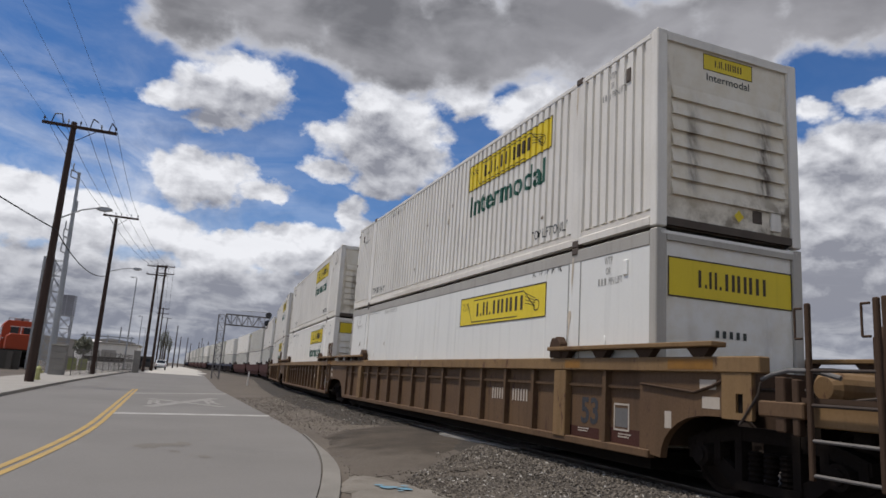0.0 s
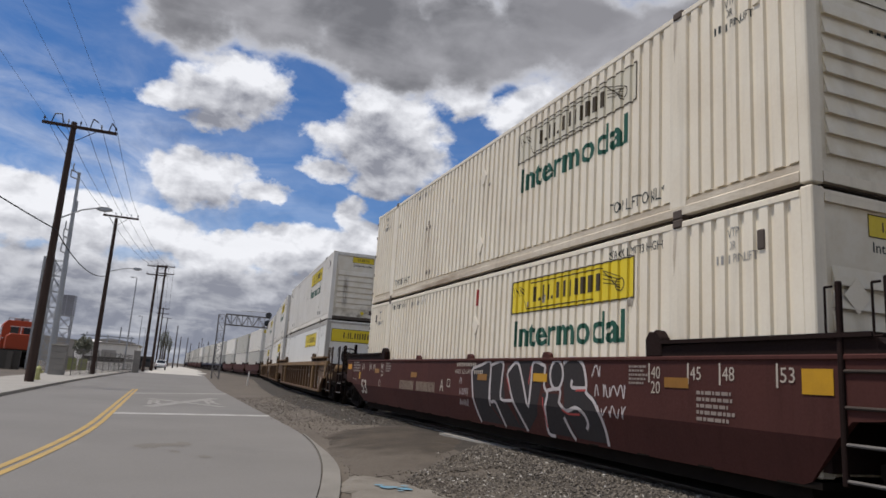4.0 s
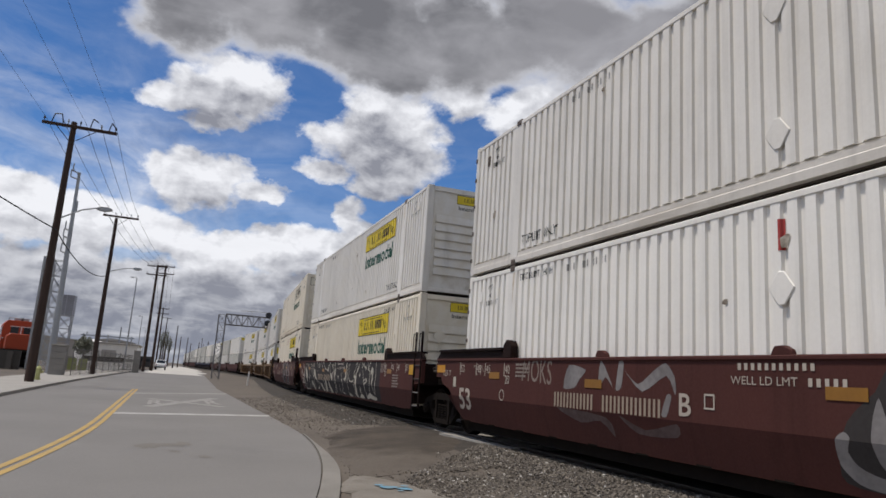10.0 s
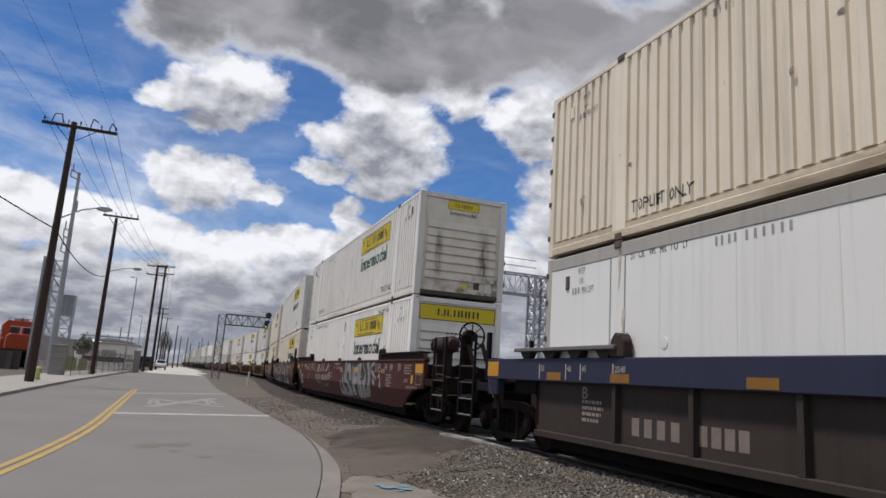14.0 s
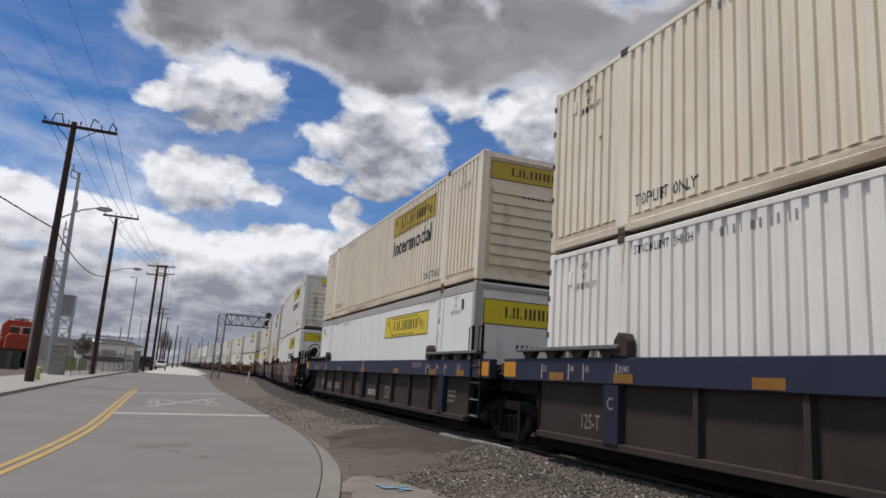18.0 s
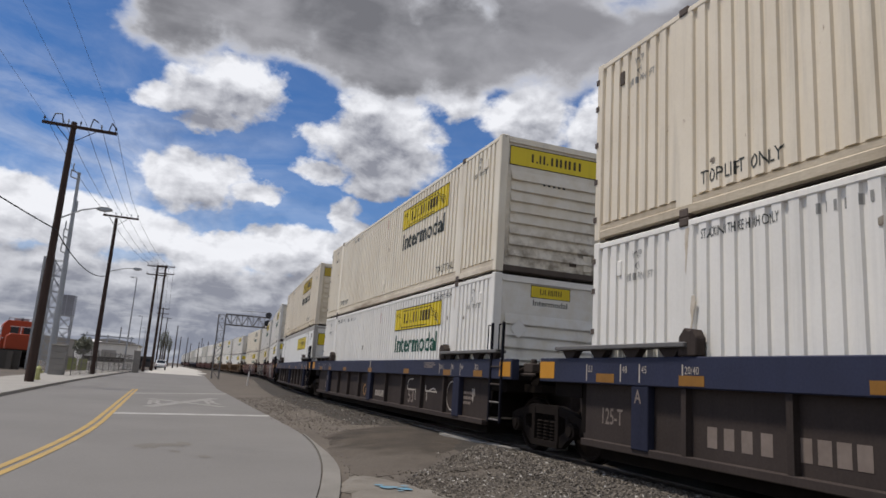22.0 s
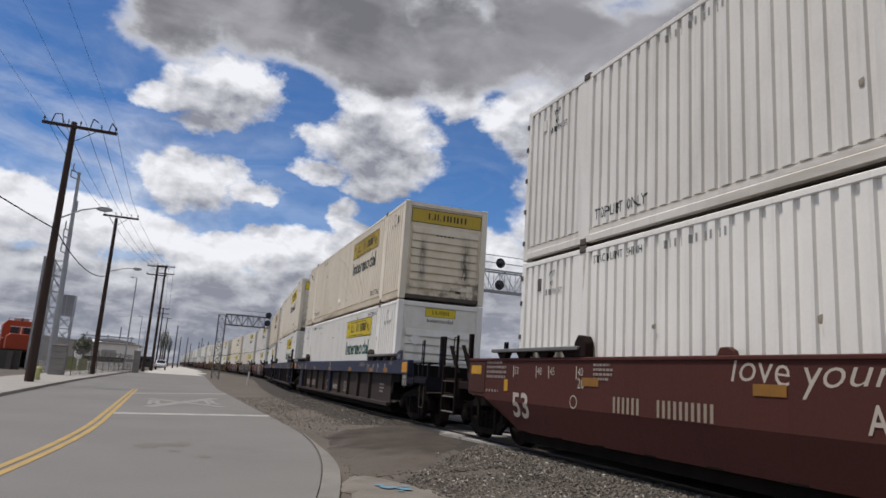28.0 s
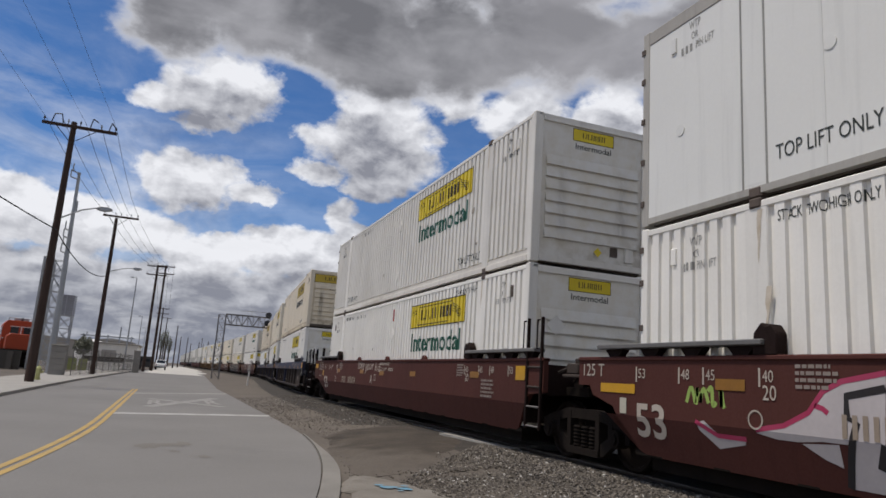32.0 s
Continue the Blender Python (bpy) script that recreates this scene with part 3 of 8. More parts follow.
def join_flat(items):
    vs, fs = [], []
    for co, faces in items:
        k = len(vs)
        vs += [tuple(p) for p in co]
        fs += [tuple(k + i for i in f) for f in faces]
    return np.array(vs), fs


def swirl(rnd, w, h, n=14):
    """A bent stroke inside a box of w by h."""
    x0, x1 = rnd.uniform(0, w * 0.35), rnd.uniform(w * 0.65, w)
    ph, am, k = rnd.uniform(0, 6.3), rnd.uniform(0.3, 0.46), rnd.uniform(0.7, 1.7)
    return [(x0 + (x1 - x0) * i / n + 0.12 * w * math.sin(5 * i / n + ph), h * (0.5 + am * math.sin(ph + k * 2 * math.pi * i / n))) for i in range(n + 1)]


def blob(rnd, w, h, n=22):
    """A rounded letter-like outline."""
    ph = [rnd.uniform(0, 6.3) for _ in range(3)]
    pts = []
    for i in range(n):
        g = 2 * math.pi * i / n
        r = 1 + 0.13 * math.sin(2 * g + ph[0]) + 0.12 * math.sin(3 * g + ph[1]) + 0.06 * math.sin(5 * g + ph[2])
        c, s = math.cos(g), math.sin(g)
        pts.append((w / 2 + w / 2 * r * math.copysign(abs(c) ** 0.6, c) * 0.9, h / 2 + h / 2 * r * math.copysign(abs(s) ** 0.6, s) * 0.85, 0))
    return np.array(pts), [tuple(range(n))]


# ---- plan: track and road lines ----
RAIL_TOP = 0.30


def ease(q):
    q = min(max(q, 0.0), 1.0)
    return q * q * (3 - 2 * q)


def track_x(y):
    return 7.1 + 5.3 * ease((y - 22) / 78) - 2.2 * ease((y - 108) / 152)


TRACK_Y = np.arange(-260.0, 620.0, 1.0)
TRACK_XS = np.array([track_x(y) for y in TRACK_Y])
_arc = np.concatenate([[0], np.cumsum(np.hypot(np.diff(TRACK_Y), np.diff(TRACK_XS)))])
TRACK_S = _arc - np.interp(0.0, TRACK_Y, _arc)


def on_track(s):
    y = float(np.interp(s, TRACK_S, TRACK_Y))
    return Vector((track_x(y), y, RAIL_TOP))


def drift(y):
    """How far the road leans to the east beyond the poles."""
    return 0.021 * max(0.0, y - 45)


def centre_line(y):
    return -1.24 + drift(y) - 0.0066 * max(0.0, 18 - max(y, -6)) ** 2 - 0.33 * max(0.0, -6 - y)


def east_edge(y):
    if y > 4:
        return 3.1 + 1.6 * drift(y) - 0.0135 * max(0.0, 18 - y) ** 2
    return 0.454 - 0.36 * (4 - y) if y > -6 else centre_line(y) + 1.95


def west_edge(y):
    return centre_line(y) - 3.45 - (0.12 * (18 - y) if y < 18 else 0)


def strip(left, right, ys, z, thick=0.0):
    """A band between two lines that run along y."""
    g = Geo()
    vs = []
    for y in ys:
        vs += [(left(y), y, z), (right(y), y, z)]
    g.add(vs, [(2 * i, 2 * i + 1, 2 * i + 3, 2 * i + 2) for i in range(len(ys) - 1)])
    if thick:
        k = len(vs)
        g.add([(x, y, zz - thick) for x, y, zz in vs], [(2 * i, 2 * i + 2, 2 * i + 3, 2 * i + 1) for i in range(len(ys) - 1)])
        for i in range(len(ys) - 1):
            a, b = 2 * i, 2 * i + 2
            g.f += [(a, b, k + b, k + a), (a + 1, k + a + 1, k + b + 1, b + 1)]
        e = 2 * len(ys) - 2
        g.f += [(0, k, k + 1, 1), (e, e + 1, k + e + 1, k + e)]
    return g


ROAD_YS = [-60, -40, -25, -15, *range(-10, 24), *range(24, 60, 3), *range(60, 200, 10), *range(200, 700, 50)]


def ground_z(x, y):
    """Flat by the road, a low shoulder up to the track bed."""
    d = x - track_x(y)
    if d > 0:
        return 0.12 * ease((9 - d) / 6)
    crossing = 1 if 9.6 < y < 17.2 else 0
    return (0.235 if crossing else 0.19) * ease((d + 4.5) / 3.0) - 0.02


def build_ground():
    xs = sorted({*np.arange(-30, 30, 0.5).tolist(), *[s * v for v in (40, 60, 100, 180, 350, 700, 1400, 3000) for s in (1, -1)]})
    ys = sorted({*np.arange(-20, 60, 1.0).tolist(), *np.arange(60, 260, 5.0).tolist(), -40, -80, -180, -400, -1000, -3000, 300, 400, 600, 1000, 1800, 3000})
    vs = []
    for y in ys:
        for x in xs:
            z = ground_z(x, y)
            if x > 2 and -20 < y < 60 and x < 12:
                z += 0.025 * noise.noise((x * 0.8, y * 0.8, 3)) * (1 if x > east_edge(y) + 0.5 else 0)
            vs.append((x, y, z if abs(x) < 200 else -0.02))
    n = len(xs)
    g = Geo().add(vs, [(j * n + i, j * n + i + 1, (j + 1) * n + i + 1, (j + 1) * n + i) for j in range(len(ys) - 1) for i in range(n - 1)])
    tagged(part("ground", g, DIRT, smooth=True), "grey-brown gravelly dirt beside the road and tracks", "ground", kind="structure")


build_ground()
tagged(part("road", strip(west_edge, east_edge, ROAD_YS, 0.006, 0.03), ASPHALT), "worn light grey asphalt street beside the tracks", "road", kind="structure")


def build_markings():
    ys = [y / 2 for y in range(-20, 80)]
    line = thing("road_marking", "faded double yellow centre line on the street", "road marking", kind="structure")
    for off in (-0.135, 0.03):
        part("stripe", strip(lambda y: centre_line(y) + off, lambda y: centre_line(y) + off + 0.105, [y for y in ys if y < 38], 0.012), YELLOW_LINE, line)
    cross = thing("road_marking", "worn white railroad crossing marking with stop bars", "road marking", kind="structure")
    part("stop_bar", Geo().add([(-1.10, 20.0, 0.011), (3.08, 21.5, 0.011), (3.12, 22.1, 0.011), (-1.10, 20.6, 0.011)], [(0, 1, 2, 3)]), WHITE_LINE, cross)
    part("stop_bar", Geo().add([(-1.10, 32.4, 0.011), (3.08, 37.0, 0.011), (3.10, 38.1, 0.011), (-1.10, 33.3, 0.011)], [(0, 1, 2, 3)]), FAINT_LINE, cross)
    for (ax, ay), (bx, by) in (((-0.35, 23.8), (2.1, 31.6)), ((-0.42, 28.9), (2.05, 25.4))):
        d = Vector((bx - ax, by - ay)).normalized()
        s = Vector((-d.y, d.x)) * 0.2
        z = 0.011 if ay < 25 else 0.0125
        part("cross_stroke", Geo().add([(ax + s.x, ay + s.y, z), (ax - s.x, ay - s.y, z), (bx - s.x, by - s.y, z), (bx + s.x, by + s.y, z)], [(0, 1, 2, 3)]), FAINT_LINE, cross)
    for x, y in ((-0.42, 24.9), (1.55, 26.6)):
        co, fs = letters("R", 3.0, 0.55, 0.03)
        part("letter", Geo().add([(x + p[0], y + p[1] + 0.45 * p[0], 0.0145) for p in co], fs), FAINT_LINE, cross)
    # dark crack-sealed stain and a faint seam
    seam = thing("road_patch", "dark tar stain on the street", "road patch", kind="structure")
    rnd = random.Random(4)
    tar = surface("tar_stain", (0.135, 0.125, 0.109), (0.155, 0.143, 0.124), 0.9, scale=3, vary=0)
    for cx, cy, rx, ry in ((-0.1, 12.9, 0.24, 0.5), (0.2, 13.1, 0.26, 0.32), (0.48, 13.3, 0.14, 0.45), (0.3, 12.2, 0.1, 0.2), (0.75, 11.6, 0.12, 0.2)):
        pts = [(cx + rx * math.cos(t) * rnd.uniform(0.6, 1.1), cy + ry * math.sin(t) * rnd.uniform(0.5, 1.1), 0.0092 + 0.0002 * cx) for t in np.linspace(0, 6.0, 16)]
        part("stain", Geo().add(pts, [tuple(range(16))]), tar, seam)


build_markings()
# sunlit patch far down the street, its brightness put into a paler colour
PALE_ROAD = surface("pale_sunlit_road", (0.47, 0.45, 0.40), (0.33, 0.315, 0.285), 0.9, scale=0.18, grain=40, amount=0.8, bump=0.1, vary=0)
tagged(part("road", strip(lambda y: west_edge(y) + 0.5 + 1.2 * math.sin(y * 0.21) ** 2, lambda y: east_edge(y) + 0.8 * math.sin(y * 0.17), [*range(92, 120, 2), *range(120, 300, 10)], 0.011, 0.02), PALE_ROAD), "pale sunlit stretch of the street far ahead", "road", kind="structure")


def build_kerbs():
    ys = [*range(-10, 24), *range(24, 60, 3)]
    west = thing("kerb", "weathered concrete kerb along the far pavement", "kerb", kind="structure")
    for a, b in zip(range(14, 92, 3), range(17, 95, 3)):
        yy = [a + 0.01, (a + b) / 2, b - 0.01]
        part("kerb_stone", strip(lambda y: west_edge(y) - 0.16, lambda y: west_edge(y) + 0.0, yy, 0.12, 0.15), CONCRETE, west)
    tagged(part("pavement", strip(lambda y: west_edge(y) - 3.2 - 0.02 * max(0, 40 - y), lambda y: west_edge(y) - 0.165, [*range(-10, 100, 5)], 0.115, 0.14), CONCRETE),
           "pale concrete pavement under the utility poles", "pavement", kind="structure")
    east = thing("kerb", "low pale concrete kerb and gutter curving off the street", "kerb", kind="structure")
    for a in range(-6, 16, 2):
        yy = [a + 0.002, a + 0.5, a + 1, a + 1.5, a + 1.998]
        w = lambda y: 0.22 * ease((15 - y) / 5) + 0.03
        part("kerb_stone", strip(lambda y: east_edge(y) + 0.02, lambda y: east_edge(y) + 0.02 + w(y), yy, 0.03, 0.08), KERB, east)


build_kerbs()


def dusty_asphalt():
    """Dark patched asphalt that thins out under dirt and grit towards its rim."""
    n = Nodes("dusty_patched_asphalt")
    p = n.coords()
    big, fine = n.noise(p, 1.3, 6.0, 0.6), n.noise(p, 45.0, 3.0)
    tar = n.mix(n.ramp(big, 0.35, 0.7), rgb((0.041, 0.034, 0.027)), rgb((0.074, 0.061, 0.047)))
    grit = n.mix(n.ramp(fine, 0.3, 0.7), rgb((0.118, 0.100, 0.081)), rgb((0.072, 0.061, 0.050)))
    off = n.node("ShaderNodeVectorMath", {0: n.vec("MULTIPLY", n.vec("SUBTRACT", p, (4.75, 13.9, 0.0)), (1 / 1.9, 1 / 3.6, 0.0))}, operation="LENGTH").outputs["Value"]
    reach = n.math("MULTIPLY_ADD", n.math("SUBTRACT", big, 0.5), 1.3, off)
    n.put(n.bsdf.inputs["Base Color"], n.mix(n.ramp(reach, 0.62, 1.08), tar, grit))
    n.bsdf.inputs["Roughness"].default_value = 0.93
    n.bsdf.inputs["Specular IOR Level"].default_value = 0.2
    n.put(n.bsdf.inputs["Normal"], n.node("ShaderNodeBump", {"Strength": 0.5, "Distance": 0.02, "Height": n.math("MULTIPLY_ADD", fine, 0.5, big)}).outputs[0])
    return n.mat


def build_apron():
    """The asphalt ramp up to the rails, with a ragged edge, and the concrete pad by the kerb."""
    rnd = random.Random(11)
    outline = [(2.75, 9.7), (3.4, 9.9), (4.0, 10.35), (4.6, 11.2), (5.3, 12.4), (6.0, 12.9), (6.0, 17.3), (5.5, 17.1), (4.6, 16.6), (3.9, 16.2), (3.35, 15.3), (3.05, 13.4)]
    n = len(outline)
    vs = []
    for (ax, ay), (bx, by) in zip(outline, outline[1:] + outline[:1]):
        for k in range(7):
            x, y = ax + (bx - ax) * k / 7, ay + (by - ay) * k / 7
            vs.append((x + 0.22 * noise.noise((x * 1.4, y * 1.4, 8.0)) + rnd.uniform(-.04, .04), y + 0.25 * noise.noise((x * 1.4, y * 1.4, 3.0)) + rnd.uniform(-.04, .04)))
    c = (4.5, 13.6)
    ring = [(x, y, ground_z(x, y) + 0.02) for x, y in vs]
    rings = []
    for f in (1.0, 0.66, 0.33):
        rings += [(c[0] + (x - c[0]) * f, c[1] + (y - c[1]) * f, ground_z(c[0] + (x - c[0]) * f, c[1] + (y - c[1]) * f) + (0.05 if f < 1 else 0.0) + 0.012 * noise.noise((x * f, y * f, 1))) for x, y, _ in ring]
    m = len(ring)
    fs = [(k * m + i, k * m + (i + 1) % m, (k + 1) * m + (i + 1) % m, (k + 1) * m + i) for k in range(2) for i in range(m)] + [tuple(2 * m + i for i in range(m))]
    skirt = [(x, y, z - 0.15) for x, y, z in rings[:m]]
    fs += [(i, 3 * m + i, 3 * m + (i + 1) % m, (i + 1) % m) for i in range(m)]
    tagged(part("pavement", Geo().add(rings + skirt, fs), dusty_asphalt(), smooth=False), "dark patched asphalt ramp up to the rails", "asphalt ramp", kind="structure")
    pad = [(2.35, 6.6), (3.2, 6.8), (3.55, 8.0), (3.2, 9.1), (2.95, 9.9), (2.55, 9.8), (2.25, 8.8), (2.15, 7.6)]
    edge = []
    for (ax, ay), (bx, by) in zip(pad, pad[1:] + pad[:1]):
        for k in range(6):
            f = k / 6
            w = 0.16 * noise.noise((ax + (bx - ax) * f * 3, ay * 2 + (by - ay) * f * 3, 4.2)) + rnd.uniform(-0.04, 0.04)
            edge.append((ax + (bx - ax) * f + w, ay + (by - ay) * f + w))
    m = len(edge)
    low = [(x, y, -0.012) for x, y in edge]
    top = [(2.85 + (x - 2.85) * 0.84, 8.2 + (y - 8.2) * 0.84, 0.022 + 0.012 * noise.noise((x * 2, y * 2, 0))) for x, y in edge]
    mid = [(2.85 + (x - 2.85) * 0.4, 8.2 + (y - 8.2) * 0.4, 0.03) for x, y in edge]
    tagged(part("pavement", Geo().add(low + top + mid, [(k * m + i, k * m + (i + 1) % m, (k + 1) * m + (i + 1) % m, (k + 1) * m + i) for k in range(2) for i in range(m)] + [tuple(range(2 * m, 3 * m))]), PAD), "broken pale concrete pad beside the kerb", "concrete pad", kind="structure")
    for cx, cy, rx, ry in ((2.80, 8.60, 0.15, 0.10), (2.98, 8.50, 0.10, 0.13), (2.72, 8.78, 0.07, 0.05), (3.05, 8.72, 0.05, 0.06), (2.88, 8.36, 0.05, 0.04)):
        mark = [(cx + rx * math.cos(t) * rnd.uniform(.55, 1.2), cy + ry * math.sin(t) * rnd.uniform(.55, 1.2), 0.046) for t in np.linspace(0, 6, 16)]
        tagged(part("paint_mark", Geo().add(mark, [tuple(range(16))]), BLUE_SPRAY), "blue sprayed utility mark on the concrete pad", "paint mark", kind="structure")


build_apron()


def build_track():
    ys = [y for y in range(-40, 420, 2)]
    bed = Geo()
    prof = [(-3.3, -0.06), (-2.0, 0.205), (-1.2, 0.255), (-0.84, 0.262), (-0.6, 0.17), (0.6, 0.17), (0.85, 0.215), (1.2, 0.215), (2.0, 0.185), (3.3, -0.06)]
    vs = [(track_x(y) + dx, y, dz) for y in ys for dx, dz in prof]
    n = len(prof)
    bed.add(vs, [(j * n + i, j * n + i + 1, (j + 1) * n + i + 1, (j + 1) * n + i) for j in range(len(ys) - 1) for i in range(n - 1)])
    tagged(part("track_bed", bed, BALLAST, smooth=True), "raised bed of grey crushed stone under the rails", "track bed", kind="structure")
    track = thing("railway_track", "steel rails on dark timber ties in grey ballast", "railway track", kind="structure")
    for side in (-0.755, 0.755):
        for name, material, prof in (("rail", RAIL, [(-0.07, 0.145), (0.07, 0.145), (0.07, 0.16), (0.012, 0.175), (0.012, 0.25), (0.036, 0.26), (0.036, 0.292), (-0.036, 0.292), (-0.036, 0.26), (-0.012, 0.25), (-0.012, 0.175), (-0.07, 0.16)]),
                                     ("rail_head", RAILHEAD, [(-0.034, 0.291), (0.034, 0.291), (0.030, 0.30), (-0.030, 0.30)])):
            m = len(prof)
            vs = [(track_x(y) + side + dx, y, dz) for y in ys for dx, dz in prof]
            part(name, Geo().add(vs, [(j * m + i, j * m + (i + 1) % m, (j + 1) * m + (i + 1) % m, (j + 1) * m + i) for j in range(len(ys) - 1) for i in range(m)]), material, track)
    return track


TRACK = build_track()


def build_stones():
    """Loose crushed stone on the shoulder, as one heap of many small rocks."""
    rng = np.random.default_rng(7)
    base = np.array([(1, 0, 0), (-1, 0, 0), (0, 1, 0), (0, -1, 0), (0, 0, 1), (0, 0, -1)], float)
    tri = np.array([(0, 2, 4), (2, 1, 4), (1, 3, 4), (3, 0, 4), (2, 0, 5), (1, 2, 5), (3, 1, 5), (0, 3, 5)])
    spots = []
    tries = 0
    while len(spots) < 33000 and tries < 160000:
        tries += 1
        u = rng.random()
        if u < 0.62:
            y, x = rng.uniform(3.5, 12.8), rng.uniform(2.6, 6.1)
            if x < 3.15 + 0.35 * math.sin(y * 1.3) + max(0, (y - 9)) * 0.55 + 0.25 * rng.normal() or (y > 8.8 and x < 2.75 + (y - 8.8) * 0.85):
                continue
            size = rng.uniform(0.009, 0.028)
        elif u < 0.90:
            y = rng.uniform(15.5, 34)
            off = rng.random() ** 1.35 * 3.3
            x = track_x(y) - 0.86 - off
            if y < 16.2 + 0.9 * rng.random() + 0.25 * off or rng.random() < min(0.86, 0.25 + 0.4 * off):
                continue
            size = rng.uniform(0.011, 0.029)
        else:
            y, x = 6.5 + 23.5 * rng.random() ** 2, rng.uniform(2.2, 4.8)
            if x < east_edge(y) + 0.35:
                continue
            size = rng.uniform(0.006, 0.02)
        spots.append((x, y, size))
    k = len(spots)
    pos = np.array([(x, y, max(ground_z(x, y), float(np.interp(abs(x - track_x(y)), (0.84, 1.2, 2.0, 3.3), (0.262, 0.255, 0.205, -0.06)))) + s * 0.35) for x, y, s in spots])
    size = np.array([s for _, _, s in spots])
    shape = base[None] * rng.uniform(0.6, 1.25, (k, 6, 1)) + rng.normal(0, 0.22, (k, 6, 3))
    q = rng.normal(size=(k, 3, 3))
    q, _ = np.linalg.qr(q)
    vs = np.einsum("nij,nkj->nki", q, shape) * size[:, None, None] * np.array([1, 1, 0.8]) + pos[:, None]
    fs = (tri[None] + 6 * np.arange(k)[:, None, None]).reshape(-1, 3)
    me = bpy.data.meshes.new("ballast_stones")
    me.from_pydata(vs.reshape(-1, 3).tolist(), [], fs.tolist())
    n = Nodes("loose_stone")
    isl = n.node("ShaderNodeNewGeometry").outputs["Random Per Island"]
    fine = n.noise(n.coords(), 60.0, 3.0)
    c = n.mix(isl, rgb((0.044, 0.037, 0.030)), rgb((0.185, 0.160, 0.130)))
    c = n.mix(n.ramp(isl, 0.955, 0.97), c, rgb((0.44, 0.42, 0.38)))
    n.put(n.bsdf.inputs["Base Color"], n.mix(n.math("MULTIPLY", fine, 0.5), c, rgb((0.112, 0.095, 0.076))))
    n.bsdf.inputs["Roughness"].default_value = 0.9
    me.materials.append(n.mat)
    tagged(new("ballast_stones", me), "loose grey and tan crushed ballast stones", "gravel", kind="stuff")


build_stones()


def build_crossing():
    """Pale concrete panels between and beside the rails where the ramp meets them."""
    root = thing("crossing_panel", "pale worn concrete crossing panels between the rails", "crossing panel", kind="structure")
    for i in range(5):
        y = 12.4 + 1.05 * i
        for x0, x1 in ((6.415, 7.07), (7.13, 7.785), (7.93, 8.4)):
            part("panel", Geo().box(x0, x1, y, y + 1.03, 0.1, 0.272), CONCRETE, root, bevel=0.012)
        part("panel", Geo().box(6.02 + 0.02 * (i % 2), 6.26, y, y + 1.03, 0.1, 0.268), CONCRETE, root, bevel=0.02)


build_crossing()
header = thing("crossing_edge", "pale worn concrete edge strip of the crossing", "crossing edge", kind="structure")
for i in range(6):
    row = [(5.80 + 0.26 * q, 14.3 - 2.9 * q) for q in (i / 6, (i + 1) / 6 - 0.006)]
    part("edge_block", Geo().add([(x + dx, y, z) for x, y in row for dx, z in ((-0.10, 0.12), (-0.09, 0.29), (0.09, 0.29), (0.10, 0.12))], [(0, 1, 5, 4), (1, 2, 6, 5), (2, 3, 7, 6), (0, 3, 2, 1), (4, 5, 6, 7), (0, 4, 7, 3)]), CONCRETE, header)



# ---- freight containers ----
HALF, WIDE, TALL = 8.075, 1.30, 2.896
POST_Y = 6.096


def fold_profile():
    """(y, depth) along a corrugated side: flat bands, slopes and grooves, flat beside the posts."""
    pts = []
    for a, b in ((-7.93, -POST_Y - 0.16), (-POST_Y + 0.16, POST_Y - 0.16), (POST_Y + 0.16, 7.93)):
        n = max(1, round((b - a) / 0.2195))
        p = (b - a) / n
        for i in range(n):
            y = a + i * p
            pts += [(y, 0.0), (y + 0.58 * p, 0.0), (y + 0.66 * p, 0.036), (y + 0.93 * p, 0.036)]
        pts.append((b, 0.0))
    return pts


FOLD = fold_profile()


def side_sheet(sign, fold):
    prof = FOLD if fold else [(-7.93, 0), (7.93, 0)]
    z0, z1 = (0.27, 2.78) if fold else (0.13, 2.66)
    poly = [(sign * (1.292 - d), y) for y, d in prof] + [(sign * 1.24, 7.93), (sign * 1.24, -7.93)]
    return Geo().prism(poly, z0, z1, 2)


def end_sheet(y0):
    """The end wall: a recessed sheet with pressed horizontal ribs."""
    d = -1 if y0 < 0 else 1
    g = Geo().box(-1.12, 1.12, *sorted((y0 - d * 0.07, y0 - d * 0.045)), 0.16, 2.74)
    return g


def end_rib(y0, z):
    d = -1 if y0 < 0 else 1
    return Geo().prism([(y0 - d * 0.0455, z - 0.050), (y0 + d * 0.002, z - 0.056), (y0 + d * 0.002, z - 0.044), (y0 - d * 0.0455, z + 0.150)], -1.02, 1.02, 0)


RIBS = {"small": [0.55 + 0.233 * i for i in range(7)], "large": [0.42 + 0.228 * i for i in range(8)], "plain": []}
SIDE_SIGN_Y, SIGN_W = -1.55, 3.68


def brand_shapes(w, h):
    """Plain dark blocks in place of a brand name, with two scroll shapes at the ends."""
    items = []
    x = 0.22 * w
    for k in (0.045, 0.016, 0.065, 0.016, 0.03, 0.08, 0.08, 0.085, 0.05):
        if k == 0.03:
            x += 0.012 * w
            continue
        if k > 0.06:
            items += [shift(rect(0.30 * k * w, 0.44 * h), x, 0.30 * h), shift(rect(0.30 * k * w, 0.44 * h), x + 0.66 * k * w, 0.30 * h)]
        elif k > 0.03:
            items.append(shift(rect(0.50 * k * w, 0.44 * h), x + 0.25 * k * w, 0.30 * h))
        else:
            items.append(shift(rect(k * w, 0.09 * h), x, 0.30 * h))
        x += (k + 0.017) * w
    return join_flat(items)


